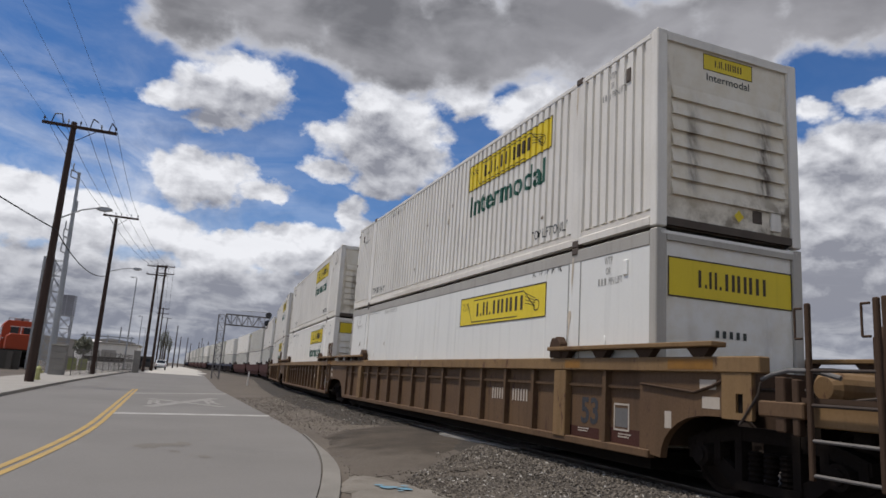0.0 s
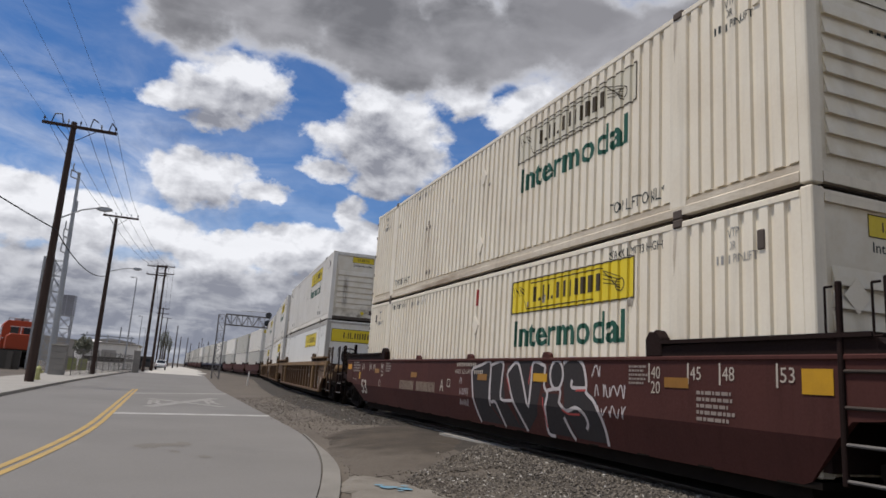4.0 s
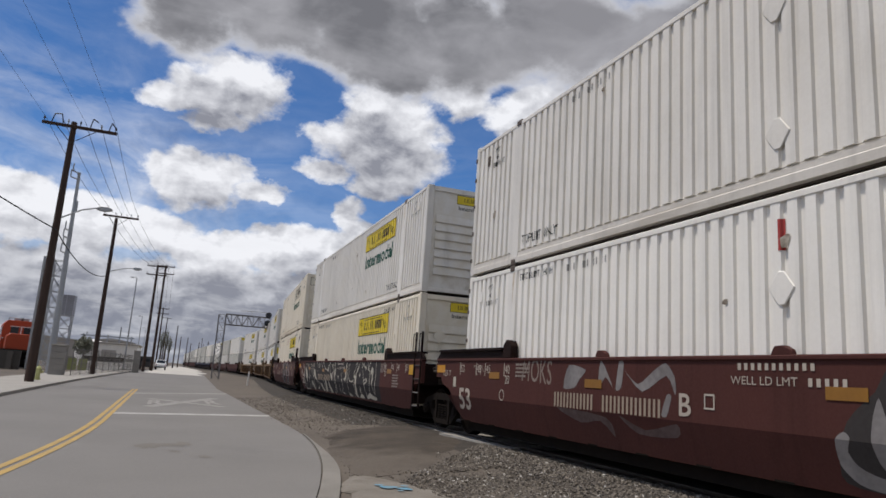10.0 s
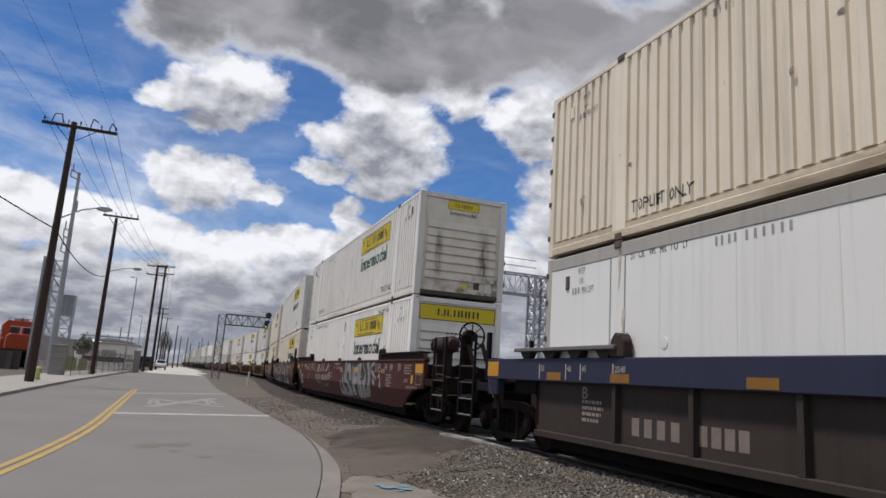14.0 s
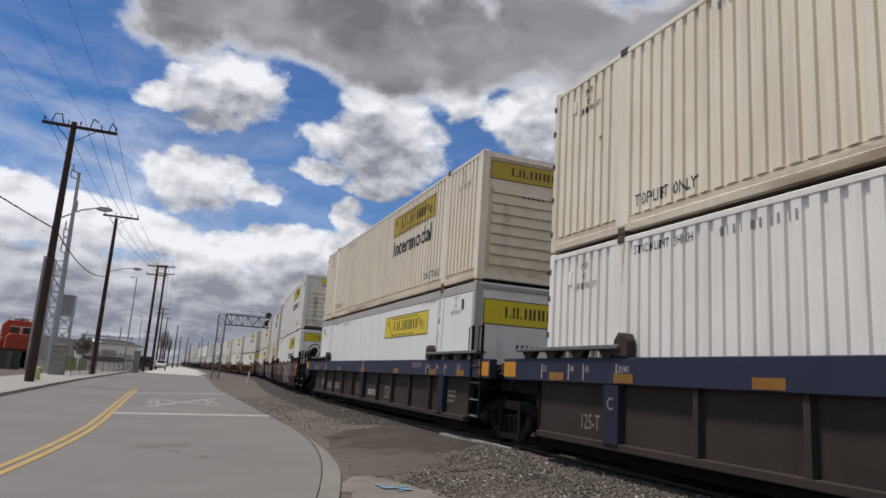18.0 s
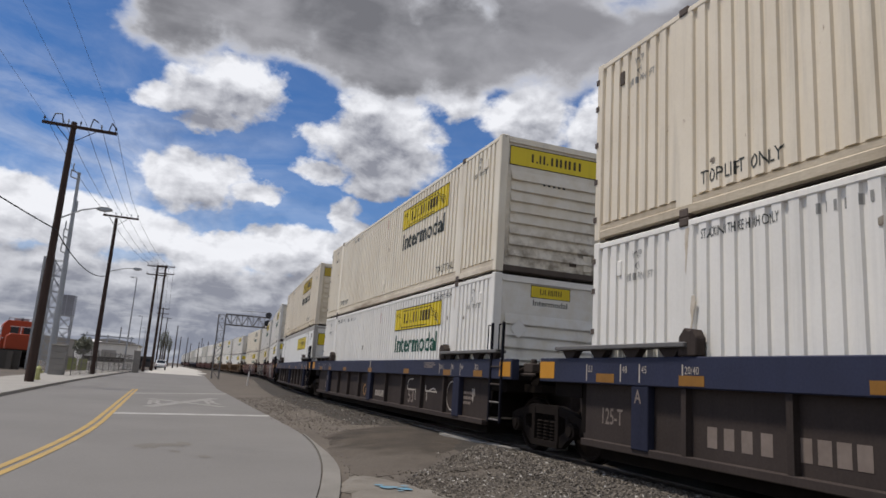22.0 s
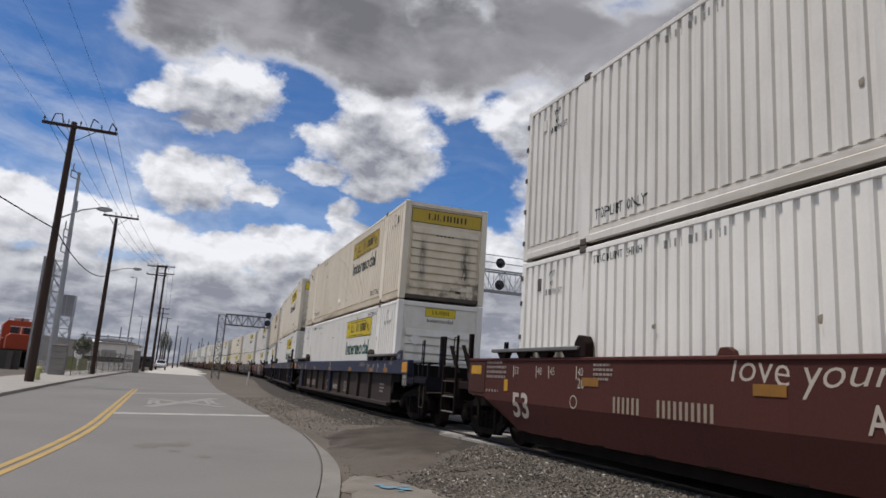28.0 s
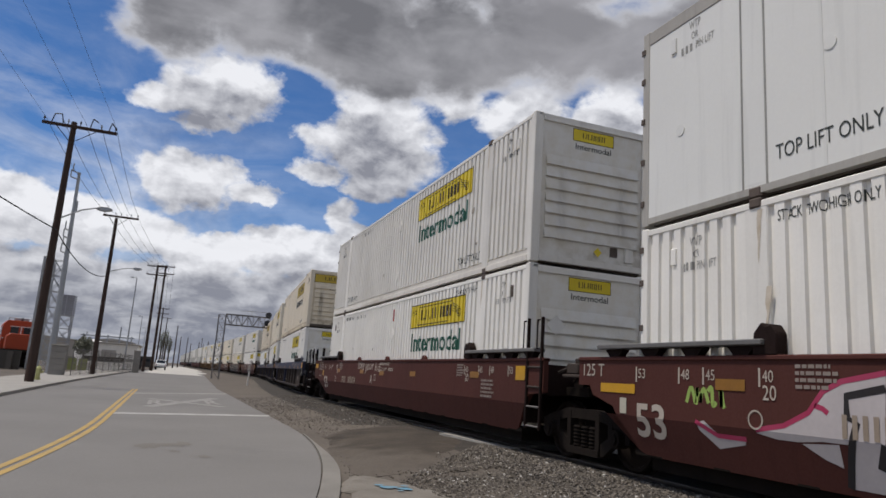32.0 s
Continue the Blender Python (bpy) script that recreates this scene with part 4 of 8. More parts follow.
def brand_trim(w, h):
    items = [frame_lines(w, h, 0.022)]
    for i in range(5):
        items.append(ribbon([(0.03 * w + 0.02 * w * i, 0.82 * h), (0.05 * w + 0.022 * w * i, 0.52 * h)], 0.012))
    items.append(ribbon([(0.10 * w, 0.80 * h), (0.17 * w, 0.12 * h), (0.72 * w, 0.12 * h)], 0.02))
    items.append(ribbon([(0.19 * w, 0.86 * h), (0.78 * w, 0.86 * h), (0.90 * w, 0.30 * h)], 0.02))
    items.append(ribbon([(0.91 * w + 0.028 * w * math.cos(t), 0.38 * h + 0.16 * h * math.sin(t)) for t in np.linspace(0, 6.3, 12)], 0.02))
    for i in range(4):
        items.append(ribbon([(0.80 * w, (0.78 - 0.1 * i) * h), (0.90 * w, (0.58 - 0.07 * i) * h)], 0.012))
    return join_flat(items)


def streak(seed):
    """A ragged drip, wide at its top, that hangs down from the origin."""
    rnd = random.Random(seed + 60)
    w, length = rnd.uniform(0.05, 0.09), rnd.uniform(0.35, 0.8)
    left = [(rnd.uniform(-0.2, 0.25) * w, -length * q) for q in (0, 0.15, 0.35, 0.6, 0.85)]
    right = [(w * (1 - q) * rnd.uniform(0.75, 1.1) + 0.2 * w, -length * q) for q in (1.0, 0.7, 0.4, 0.2, 0)]
    pts = left + right
    return np.array([(a, b, 0) for a, b in pts]), [tuple(range(len(pts)))]


def shift(flat, dx, dy):
    return flat[0] + (dx, dy, 0), flat[1]


CONTAINER_COUNT = [0]


def container(kind, paint, end, ink, upper, faded=False, stained=0.0, number=True, far=False):
    """A 53-foot domestic container; kind corr or plate; end small, large, plain. Its origin lies under its middle."""
    CONTAINER_COUNT[0] += 1
    seed = CONTAINER_COUNT[0]
    corr = kind == "corr"
    p = PAINTS[paint]
    tone = {"cream": "cream", "white": "white", "grey": "grey-white", "beige": "stained beige", "plate": "white", "cloud_shaded": "cloud-shaded grey"}[paint]
    label = f"{tone} {'corrugated' if corr else 'smooth plate-sided'} freight container {'stacked on another' if upper else 'sitting in a well car'}"
    root = thing("freight_container", label, "container", "containers on the train")
    fold = FOLD if corr else None
    sign_mat = FADED if faded else OCHRE if paint == "beige" else YELLOW
    frame_mat = p if corr else RAIL_GREY
    for s, nm in ((-1, "w"), (1, "e")):
        part("side_panel", lambda: side_sheet(s, corr), p, root, key=("side", s, corr))
        part("top_rail", lambda: Geo().box(*sorted((s * 1.22, s * 1.30)), -7.93, 7.93, 2.776 if corr else 2.66, 2.862), frame_mat, root, key=("toprail", s, corr), bevel=0.012)
        part("bottom_rail", lambda: Geo().prism([(s * 1.20, 0.05), (s * 1.30, 0.05), (s * 1.302, 0.15), (s * 1.286, 0.165), (s * 1.289, 0.232), (s * 1.252, 0.237), (s * 1.252, 0.268), (s * 1.20, 0.2685)] if corr else [(s * 1.2, 0.05), (s * 1.3, 0.05), (s * 1.3, 0.132), (s * 1.2, 0.132)], -7.93, 7.93, 1), RAIL_PAINT[paint] if corr else frame_mat, root, key=("botrail", s, corr))
        for e in (-1, 1):
            part("corner_post", lambda: Geo().box(*sorted((s * 1.12, s * 1.30)), *sorted((e * 7.928, e * HALF)), 0.02, TALL - 0.01), frame_mat, root, key=("cpost", s, e), bevel=0.015)
            part("stacking_post", lambda: Geo().box(*sorted((s * 1.2, s * (1.297 if corr else 1.294))), e * POST_Y - 0.15, e * POST_Y + 0.15, 0.16, 2.80), p, root, key=("spost", s, e, corr))
            if s < 0 or not far:
                part("corner_casting", lambda: Geo().box(*sorted((s * 1.18, s * 1.315)), e * POST_Y - 0.09, e * POST_Y + 0.09, 2.78, TALL + 0.004), CASTING, root, key=("cast", s, e, 1), bevel=0.02)
                part("corner_casting", lambda: Geo().box(*sorted((s * 1.18, s * 1.312)), e * POST_Y - 0.09, e * POST_Y + 0.09, 0.0, 0.13), CASTING, root, key=("cast", s, e, 0), bevel=0.02)
    part("roof", lambda: Geo().box(-1.22, 1.22, -HALF, HALF, 2.82, 2.861), p, root, key=("roof",))
    part("underframe", lambda: Geo().box(-1.2, 1.2, -8.0, 8.0, 0.03, 0.14), GRIME, root, key=("under",))
    part("front_wall", lambda: end_sheet(HALF), p, root, key=("front",))
    part("end_sill", lambda: Geo().box(-1.12, 1.12, -HALF + 0.002, -HALF + 0.1, 0.05, 0.16), GRIME if stained > 0.5 else frame_mat, root, key=("esill",))
    part("end_header", lambda: Geo().box(-1.12, 1.12, -HALF + 0.002, -HALF + 0.1, 2.74, TALL - 0.035), frame_mat, root, key=("ehead",))
    ribs = end if corr else "plain"
    wall_mat = (STAINED if stained else DUSTY)[paint]
    part("end_wall", lambda: end_sheet(-HALF), wall_mat, root, key=("end",))
    for z in RIBS[ribs]:
        part("end_rib", lambda: end_rib(-HALF, z), wall_mat, root, key=("endrib", z))
    if corr:
        part("placard_holder", lambda: Geo().box(0.74, 0.93, -HALF + 0.012, -HALF + 0.046, 0.22, 0.56), p, root, key=("holder",), bevel=0.01)
        part("data_plate", lambda: Geo().box(0.42, 0.58, -HALF + 0.03, -HALF + 0.046, 0.30, 0.48), GRIME, root, key=("plate",))
    # end signs
    if end == "small":
        ys = -HALF + 0.042
        part("end_sign", lambda: on_end(rect(0.92, 0.25), -0.46, 2.46, ys), YELLOW, root, key=("es", 0))
        part("end_sign_print", lambda: on_end(join_flat([brand_shapes(0.92, 0.25), frame_lines(0.92, 0.25, 0.012)]), -0.46, 2.46, ys - 0.002), BROWN_INK, root, key=("esp", 0))
        part("lettering", lambda: on_end(letters("Intermodal", 0.115, 0.80, 0.012), -0.40, 2.30, ys), BLACK_INK, root, key=("eint",))
        part("number_bars", lambda: on_end(bars(1, 0.5, 0.09, 5, chunk=0.055), -0.25, 1.985, ys), BLACK_INK, root, key=("enum", 0))
        for i, (px, pz, mt) in enumerate(((-0.72, 1.80, p), (-0.70, 0.42, p), (0.12, 0.34, YELLOW))[0 if seed % 2 else 2:]):
            r = 0.19 if mt is not YELLOW else 0.09
            part("placard", lambda: on_end((np.array([(px, pz - r, 0), (px + r, pz, 0), (px, pz + r, 0), (px - r, pz, 0)]), [(0, 1, 2, 3)]), 0, 0, -HALF - 0.004), mt, root, "peeling diamond placard", key=("epl", px))
    else:
        ys = -HALF + 0.035 if not corr else -HALF + 0.04
        part("end_sign", lambda: on_end(rect(2.2, 0.42 if corr else 0.54), -1.08, 1.99 if not corr else 2.27, ys), sign_mat, root, key=("el", corr))
        part("end_sign_print", lambda: on_end(join_flat([brand_shapes(2.2, 0.42 if corr else 0.54), frame_lines(2.2, 0.42 if corr else 0.54, 0.02)]), -1.08, 1.99 if not corr else 2.27, ys - 0.002), BROWN_INK, root, key=("elp", corr))
        part("number_bars", lambda: on_end(bars(1, 0.62, 0.1, 5, chunk=0.06), -0.28, 1.50 if not corr else 1.93, ys), BLACK_INK, root, key=("enum", 1, corr))
    # side sign and lettering, on the side that faces the street
    x = -1.2965
    if not far:
        part("side_sign", lambda: on_side(rect(SIGN_W, 0.60), SIDE_SIGN_Y, 1.97 if corr else 1.86, x, fold), sign_mat, root, key=("ss", corr))
        part("sign_print", lambda: on_side(brand_shapes(SIGN_W, 0.60), SIDE_SIGN_Y, 1.97 if corr else 1.86, x - 0.004, fold), BROWN_INK, root, key=("sp", corr))
        part("sign_trim", lambda: on_side(brand_trim(SIGN_W, 0.60), SIDE_SIGN_Y, 1.97 if corr else 1.86, x - 0.003, fold), BROWN_INK, root, key=("st", corr))
    if corr and not far:
        part("lettering", lambda: on_side(letters("Intermodal", 0.47, 3.28, 0.018), -1.75, 1.37, x, fold), ink, root, key=("int", corr))
    if upper:
        part("lettering", lambda: on_side(letters("TOP LIFT ONLY", 0.17, 1.22, 0.0), -4.62, 0.36, x, fold), BLACK_INK, root, key=("tlo", corr))
        part("lettering", lambda: on_side(letters("TOP LIFT ONLY", 0.17, 1.22, 0.0), 5.80, 0.36, x, fold), BLACK_INK, root, key=("tlo2", corr))
    else:
        two = seed % 8 == 1
        words = "STACK TWO HIGH ONLY" if two else "STACKING THREE HIGH ONLY" if seed == 5 else "STACK LIMIT 3 HIGH"
        part("lettering", lambda: on_side(letters(words, 0.12, 1.15), -4.62, 2.58 if corr else 2.50, x, fold), BLACK_INK, root, key=("stk", words))
        part("lettering", lambda: on_side(letters(words, 0.12, 1.15), 5.80, 2.58 if corr else 2.50, x, fold), BLACK_INK, root, key=("stk2", words))
    for z in (0.35, 0.95, 1.55, 2.15, 2.6):
        part("door_hinge", lambda: Geo().box(-1.312, -1.27, HALF - 0.06, HALF + 0.012, -0.04, 0.04), CASTING, root, key=("hinge",)).location = (0, 0, z)
    for yy in (7.42, -7.42):
        part("vent", lambda: Geo().box(-1.312, -1.28, -0.05, 0.05, -0.11, 0.11), GRIME if seed % 3 == 0 else p, root, key=("vent",), bevel=0.01).location = (0, yy, 2.42)
    if not corr:
        for yy in (-POST_Y - 0.17, -POST_Y + 0.17, POST_Y - 0.17, POST_Y + 0.17):
            part("joint_strip", lambda: Geo().box(-1.2975, -1.28, -0.012, 0.012, 0.135, 2.655), FAINT_INK, root, "grey panel joint", key=("jstrip",)).location = (0, yy, 0)
        for yy in (7.3, 5.1, 3.9, 1.2, -2.4, -5.0, -6.9):
            part("plug", lambda: Geo().cyl((-1.30, 0, 0), (-1.285, 0, 0), 0.075, 14), p, root, key=("plug",)).location = (0, yy, 0.75 + 0.11 * (round(yy * 3) % 9))
        for yy in np.linspace(-5.2, 5.2, 9):
            part("panel_seam", lambda: Geo().box(-1.2955, -1.28, -0.02, 0.02, 0.135, 2.655), p, root, key=("seam",)).location = (0, float(yy), 0)
    if not far:
        for k in range(4 if seed % 4 == 1 else 2 if seed % 2 else 1):
            e = 1 if k % 2 else -1
            part("rust_streak", lambda: on_side(streak(k), e * POST_Y + (0.08, -0.02, 0.16, -0.12)[k], 2.76 if k < 2 else 1.9, x - 0.0035, None), RUST_INK, root, "brown rust streak", key=("rust", k))
        scuffs = random.Random(seed * 7)
        for k in range(3 + seed % 4):
            spot = blob(random.Random(k % 3), (0.10, 0.06, 0.14)[k % 3], (0.07, 0.12, 0.16)[k % 3], 9)
            part("scuff", lambda: on_side(spot, 0, 0, x - 0.003), SCUFF, root, "small dark scuff", key=("scuff", k % 3)).location = (0, scuffs.uniform(-7.2, 7.2), scuffs.uniform(0.4, 2.6))
        for yy, k in ((7.28, 0), (-6.75, 1)):
            part("lettering", lambda: on_side(join_flat([shift(letters("WTP", 0.11, 0.20), 0.15, 0.30), shift(letters("OR", 0.10, 0.12), 0.19, 0.15), shift(letters("PIN LIFT", 0.10, 0.32), 0.27, 0.0), shift(bars(1, 0.24, 0.10, 2, chunk=0.04), 0.0, 0.0)]), yy, 2.22, x, fold), FAINT_INK if seed % 4 else BLACK_INK, root, key=("wtp", corr, k))
        if number:
            part("number_bars", lambda: on_side(join_flat([shift(rect(0.035, 0.11), k, 0) for k in (0.0, 0.09, 0.2, 0.29, 0.46, 0.58, 0.70, 0.82, 0.94, 1.05)]), 4.2, 2.56 if corr else 2.52, x, fold), FAINT_INK, root, key=("num", corr))
        if corr and seed in (3, 4, 11, 12, 15, 16):
            for zz in ((0.65, 2.15) if upper else (1.86,)):
                part("placard_holder", lambda: Geo().prism([(-0.17, 0), (-0.04, -0.18), (0.04, -0.18), (0.17, 0), (0.04, 0.18), (-0.04, 0.18)], -1.306, -1.285, 0), p, root, "painted-over diamond placard holder", key=("dia",), bevel=0.012).location = (0, 0.0, zz)
            if not upper:
                part("red_stripe", lambda: on_side(rect(0.07, 0.34), 0.03, 2.26, x - 0.001, fold), RED_INK, root, "short red painted stripe", key=("rstripe",))
    return root


# ---- well cars ----
def bogie(parent, y):
    """A two-axle truck with side frames, springs and wheelsets; returns the wheelsets."""
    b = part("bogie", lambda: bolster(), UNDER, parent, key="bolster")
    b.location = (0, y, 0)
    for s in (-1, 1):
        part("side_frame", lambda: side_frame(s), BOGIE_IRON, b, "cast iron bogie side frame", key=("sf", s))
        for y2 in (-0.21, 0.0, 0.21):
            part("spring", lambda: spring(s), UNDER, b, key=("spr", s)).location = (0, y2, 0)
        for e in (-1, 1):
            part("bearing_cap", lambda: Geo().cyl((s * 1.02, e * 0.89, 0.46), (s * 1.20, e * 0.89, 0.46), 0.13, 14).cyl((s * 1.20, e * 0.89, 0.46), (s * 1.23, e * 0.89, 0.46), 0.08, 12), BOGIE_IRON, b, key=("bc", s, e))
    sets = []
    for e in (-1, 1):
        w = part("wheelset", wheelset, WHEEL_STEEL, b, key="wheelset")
        w.location = (0, e * 0.89, 0.46)
        sets.append(w)
    return sets


def bolster():
    return Geo().box(-0.95, 0.95, -0.2, 0.2, 0.42, 0.72).cyl((0, 0, 0.7), (0, 0, 0.92), 0.25, 16)


def side_frame(s):
    """A cast frame: arched top member, slanted struts, columns and a spring seat, with open windows between."""
    x0, x1 = sorted((s * 1.0, s * 1.12))
    g = Geo()
    g.prism([(-1.18, 0.62), (-0.95, 0.70), (-0.42, 0.82), (0.42, 0.82), (0.95, 0.70), (1.18, 0.62), (1.18, 0.50), (0.92, 0.57), (0.42, 0.67), (-0.42, 0.67), (-0.92, 0.57), (-1.18, 0.50)], x0, x1, 0)
    for e in (-1, 1):
        g.prism([(e * 1.04, 0.56), (e * 0.86, 0.58), (e * 0.36, 0.30), (e * 0.36, 0.17), (e * 0.50, 0.17)], x0 + 0.015, x1 - 0.015, 0)
        g.box(x0 - 0.01, x1 + 0.02, e * 0.38 - 0.05, e * 0.38 + 0.05, 0.2, 0.78)
        g.box(x0 - 0.01, x1 + 0.02, e * 1.10 - 0.05, e * 1.10 + 0.05, 0.40, 0.62)
        g.box(x0 - 0.01, x1 + 0.02, e * 0.70 - 0.05, e * 0.70 + 0.05, 0.42, 0.66)
    g.box(x0 - 0.02, x1 + 0.04, -0.42, 0.42, 0.15, 0.25)
    return g


def spring(s):
    """One coil spring of the nest, as a turned profile."""
    g, n = Geo(), 10
    rings = [(0.082 if i % 2 else 0.062, 0.25 + 0.32 * i / 12) for i in range(13)]
    vs = [(s * 1.06 + r * math.cos(2 * math.pi * j / n), r * math.sin(2 * math.pi * j / n), z) for r, z in rings for j in range(n)]
    fs = [(i * n + j, i * n + (j + 1) % n, (i + 1) * n + (j + 1) % n, (i + 1) * n + j) for i in range(12) for j in range(n)]
    return g.add(vs, fs + [tuple(range(n))[::-1], tuple(range(12 * n, 13 * n))])


def wheelset():
    g = Geo().cyl((-0.95, 0, 0), (0.95, 0, 0), 0.085, 12)
    for s in (-1, 1):
        g.cyl((s * 0.70, 0, 0), (s * 0.815, 0, 0), 0.455, 28).cyl((s * 0.68, 0, 0), (s * 0.71, 0, 0), 0.485, 28)
        g.cyl((s * 0.815, 0, 0), (s * 0.87, 0, 0), 0.16, 14)
        g.torus((s * 0.816, 0, 0), (1, 0, 0), 0.41, 0.045, 28, 6)
    return g


def well_side(style, s, kinds):
    """The side wall of a well, up to the cut-outs over the bogies."""
    g = Geo()
    if style in ("red", "oxide"):
        g.prism([(s * 1.45, 1.56), (s * 1.45, 0.34), (s * 1.36, 0.34), (s * 1.36, 1.56)], -7.9, 7.9, 1)
        for e in (-1, 1):
            low = {"coupled": [(8.0, 0.40), (8.53, 0.66), (9.12, 0.86), (9.84, 0.89), (9.84, 1.56)],
                   "lead": [(8.0, 0.40), (8.45, 0.92), (8.92, 1.05), (9.0, 1.18), (9.28, 1.18), (9.28, 1.56)],
                   "trail": [(8.0, 0.40), (8.52, 0.98), (8.98, 1.02), (8.98, 1.56)]}[kinds[e]]
            g.prism([(e * 7.9, 1.56), (e * 7.9, 0.36)] + [(e * y, z) for y, z in low], *sorted((s * 1.36, s * 1.449)), 0)
        g = fold_in(g)
    else:
        g.prism([(-7.9, 1.40), (-7.9, 0.40), (7.9, 0.40), (7.9, 1.40)], *sorted((s * 1.30, s * 1.335)), 0)
        for e in (-1, 1):
            arch = [(e * 7.9, 1.40), (e * 7.9, 0.40), (e * 8.3, 0.36)] + [(e * (9.1 - 0.8 * math.cos(t)), 0.36 + 0.55 * math.sin(t)) for t in np.linspace(0.2, 1.6, 7)] + [(e * 9.7, 0.92), (e * 9.7, 1.40)]
            if style == "tan":
                g.prism(arch, *sorted((s * 1.30, s * 1.40)), 0)
            else:
                g.prism([(e * 7.9, 1.40), (e * 7.9, 0.40), (e * 8.15, 0.40), (e * 8.4, 1.40)], *sorted((s * 1.30, s * 1.335)), 0)
    return g


STYLES = {"red": (RED_PAINT, RED_PAINT, RED_DARK, "boxcar-red"), "oxide": (AOK_PAINT, AOK_PAINT, RED_DARK, "oxide-red"),
          "tan": (TAN_PAINT, TAN_WEB, GRIMY_BROWN, "faded yellow-brown"), "blue": (BLUE_PAINT, BLUE_WEB, BLUE_WEB, "dark blue and grimy grey")}


def well_car(style, front="joint", rear="joint", wheel_front=True, wheel_rear=True, letter="", far=False, note=""):
    """One well unit; origin at rail height under its middle, +Y forward. front and rear: joint, or coupler, or brake (coupler with hand brake)."""
    chord, web, ledge, tone = STYLES[style]
    root = thing("well_car", f"{tone} double-stack well car{note}", "railway car", "cars of the freight train")
    ribbed = style in ("tan", "blue")
    c0 = 1.20 if style == "blue" else 1.39
    kinds = {e: "coupled" if k != "joint" else "lead" if e > 0 else "trail" for e, k in ((1, front), (-1, rear))}
    reach = {e: {"coupled": 9.84, "lead": 9.28, "trail": 8.98}[kinds[e]] for e in kinds}
    for s in (-1, 1):
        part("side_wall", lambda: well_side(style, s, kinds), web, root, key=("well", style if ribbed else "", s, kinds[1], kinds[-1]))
        if ribbed:
            ln = {e: 9.9 if style == "tan" or kinds[e] == "coupled" else 9.3 for e in (-1, 1)}
            part("top_chord", lambda: Geo().box(*sorted((s * 1.30, s * 1.455)), -ln[-1], ln[1], c0, 1.565), chord, root, bevel=0.012, key=("chord", style, s, ln[1], ln[-1]))
            for e in (-1, 1):
                if style == "blue" and kinds[e] == "coupled":
                    part("end_block", lambda: Geo().box(*sorted((s * 1.30, s * 1.45)), *sorted((e * 9.47, e * 9.88)), 0.91, 1.20), GRIMY_NAVY, root, bevel=0.02, key=("eblock", s, e))
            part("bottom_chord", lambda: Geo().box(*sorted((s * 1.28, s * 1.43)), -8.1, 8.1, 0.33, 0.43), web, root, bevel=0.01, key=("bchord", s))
            step = 1.02 if style == "tan" else 1.49
            for i in range(-8, 9):
                y = i * step
                if abs(y) > 7.8 or (far and s > 0) or (style == "blue" and (i == 0 or abs(i) == 5 or (i == 4 and letter == "C"))):
                    continue
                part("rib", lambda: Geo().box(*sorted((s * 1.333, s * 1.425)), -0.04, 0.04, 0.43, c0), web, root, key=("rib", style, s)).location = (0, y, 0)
            for y in ((*((-6.75,) if letter != "A" else ()), 0.15, *((6.08,) if letter == "C" else () if letter == "B" else (6.75,))) if style == "blue" else (-6.0, 6.0)):
                part("post", lambda: Geo().box(*sorted((s * 1.333, s * 1.448)), -0.17, 0.17, 0.40, c0), GRIMY_NAVY if style == "blue" else chord, root, bevel=0.012, key=("post", style, s)).location = (0, y, 0)
            if style == "tan":
                part("stringer", lambda: Geo().box(*sorted((s * 1.333, s * 1.38)), -7.9, 7.9, 1.16, 1.21), web, root, key=("stringer", s))
        else:
            for y in (3.0, -0.1, -3.15):
                if s < 0 and not far:
                    part("locking_clip", lambda: Geo().prism([(-0.13, 1.573), (-0.11, 1.63), (-0.03, 1.67), (0.09, 1.665), (0.14, 1.573)], -1.44, -1.36, 0), chord, root, key="clip", bevel=0.01).location = (0, y, 0)
            part("top_chord", lambda: Geo().box(*sorted((s * 1.33, s * 1.47)), -reach[-1], reach[1], 1.52, 1.575), chord, root, bevel=0.012, key=("chordr", s, reach[1], reach[-1]))
        for e in (-1, 1):
            if style == "red":
                part("guide_rim", lambda: Geo().prism([(e * 5.95, 1.575), (e * 6.05, 1.70), (e * (reach[e] - 0.25), 1.76), (e * reach[e], 1.575)], *sorted((s * 1.34, s * 1.46)), 0).box(*sorted((s * 1.25, s * 1.50)), *sorted((e * 6.0, e * (reach[e] - 0.2))), 1.72, 1.765), ledge, root, key=("rim", s, e, reach[e]))
            else:
                deck = (5.7, 9.3) if style == "tan" else (5.85, 8.75)
                part("guide_plank", lambda: Geo().box(*sorted((s * 1.30, s * 1.52)), *sorted((e * deck[0], e * deck[1])), 1.675, 1.735), chord if style == "tan" else PLANK_GREY, root, bevel=0.01, key=("plank", style, s, e))
                for yy in np.linspace(deck[0] + 0.35, deck[1] - 0.3, 4):
                    part("bracket", lambda: Geo().prism([(-0.2, 1.676), (0.2, 1.676), (0.09, 1.565), (-0.09, 1.565)], *sorted((s * 1.33, s * 1.44)), 0), ledge, root, key=("brk", s)).location = (0, e * float(yy), 0)
            part("guide_horn", lambda: Geo().prism([(e * 5.70, 1.57), (e * 5.69, 1.79), (e * 5.76, 1.89), (e * 5.83, 1.87), (e * 5.90, 1.91), (e * 6.0, 1.80), (e * 6.02, 1.57)], *sorted((s * 1.32, s * 1.47)), 0), ledge, root, bevel=0.015, key=("horn", s, e))
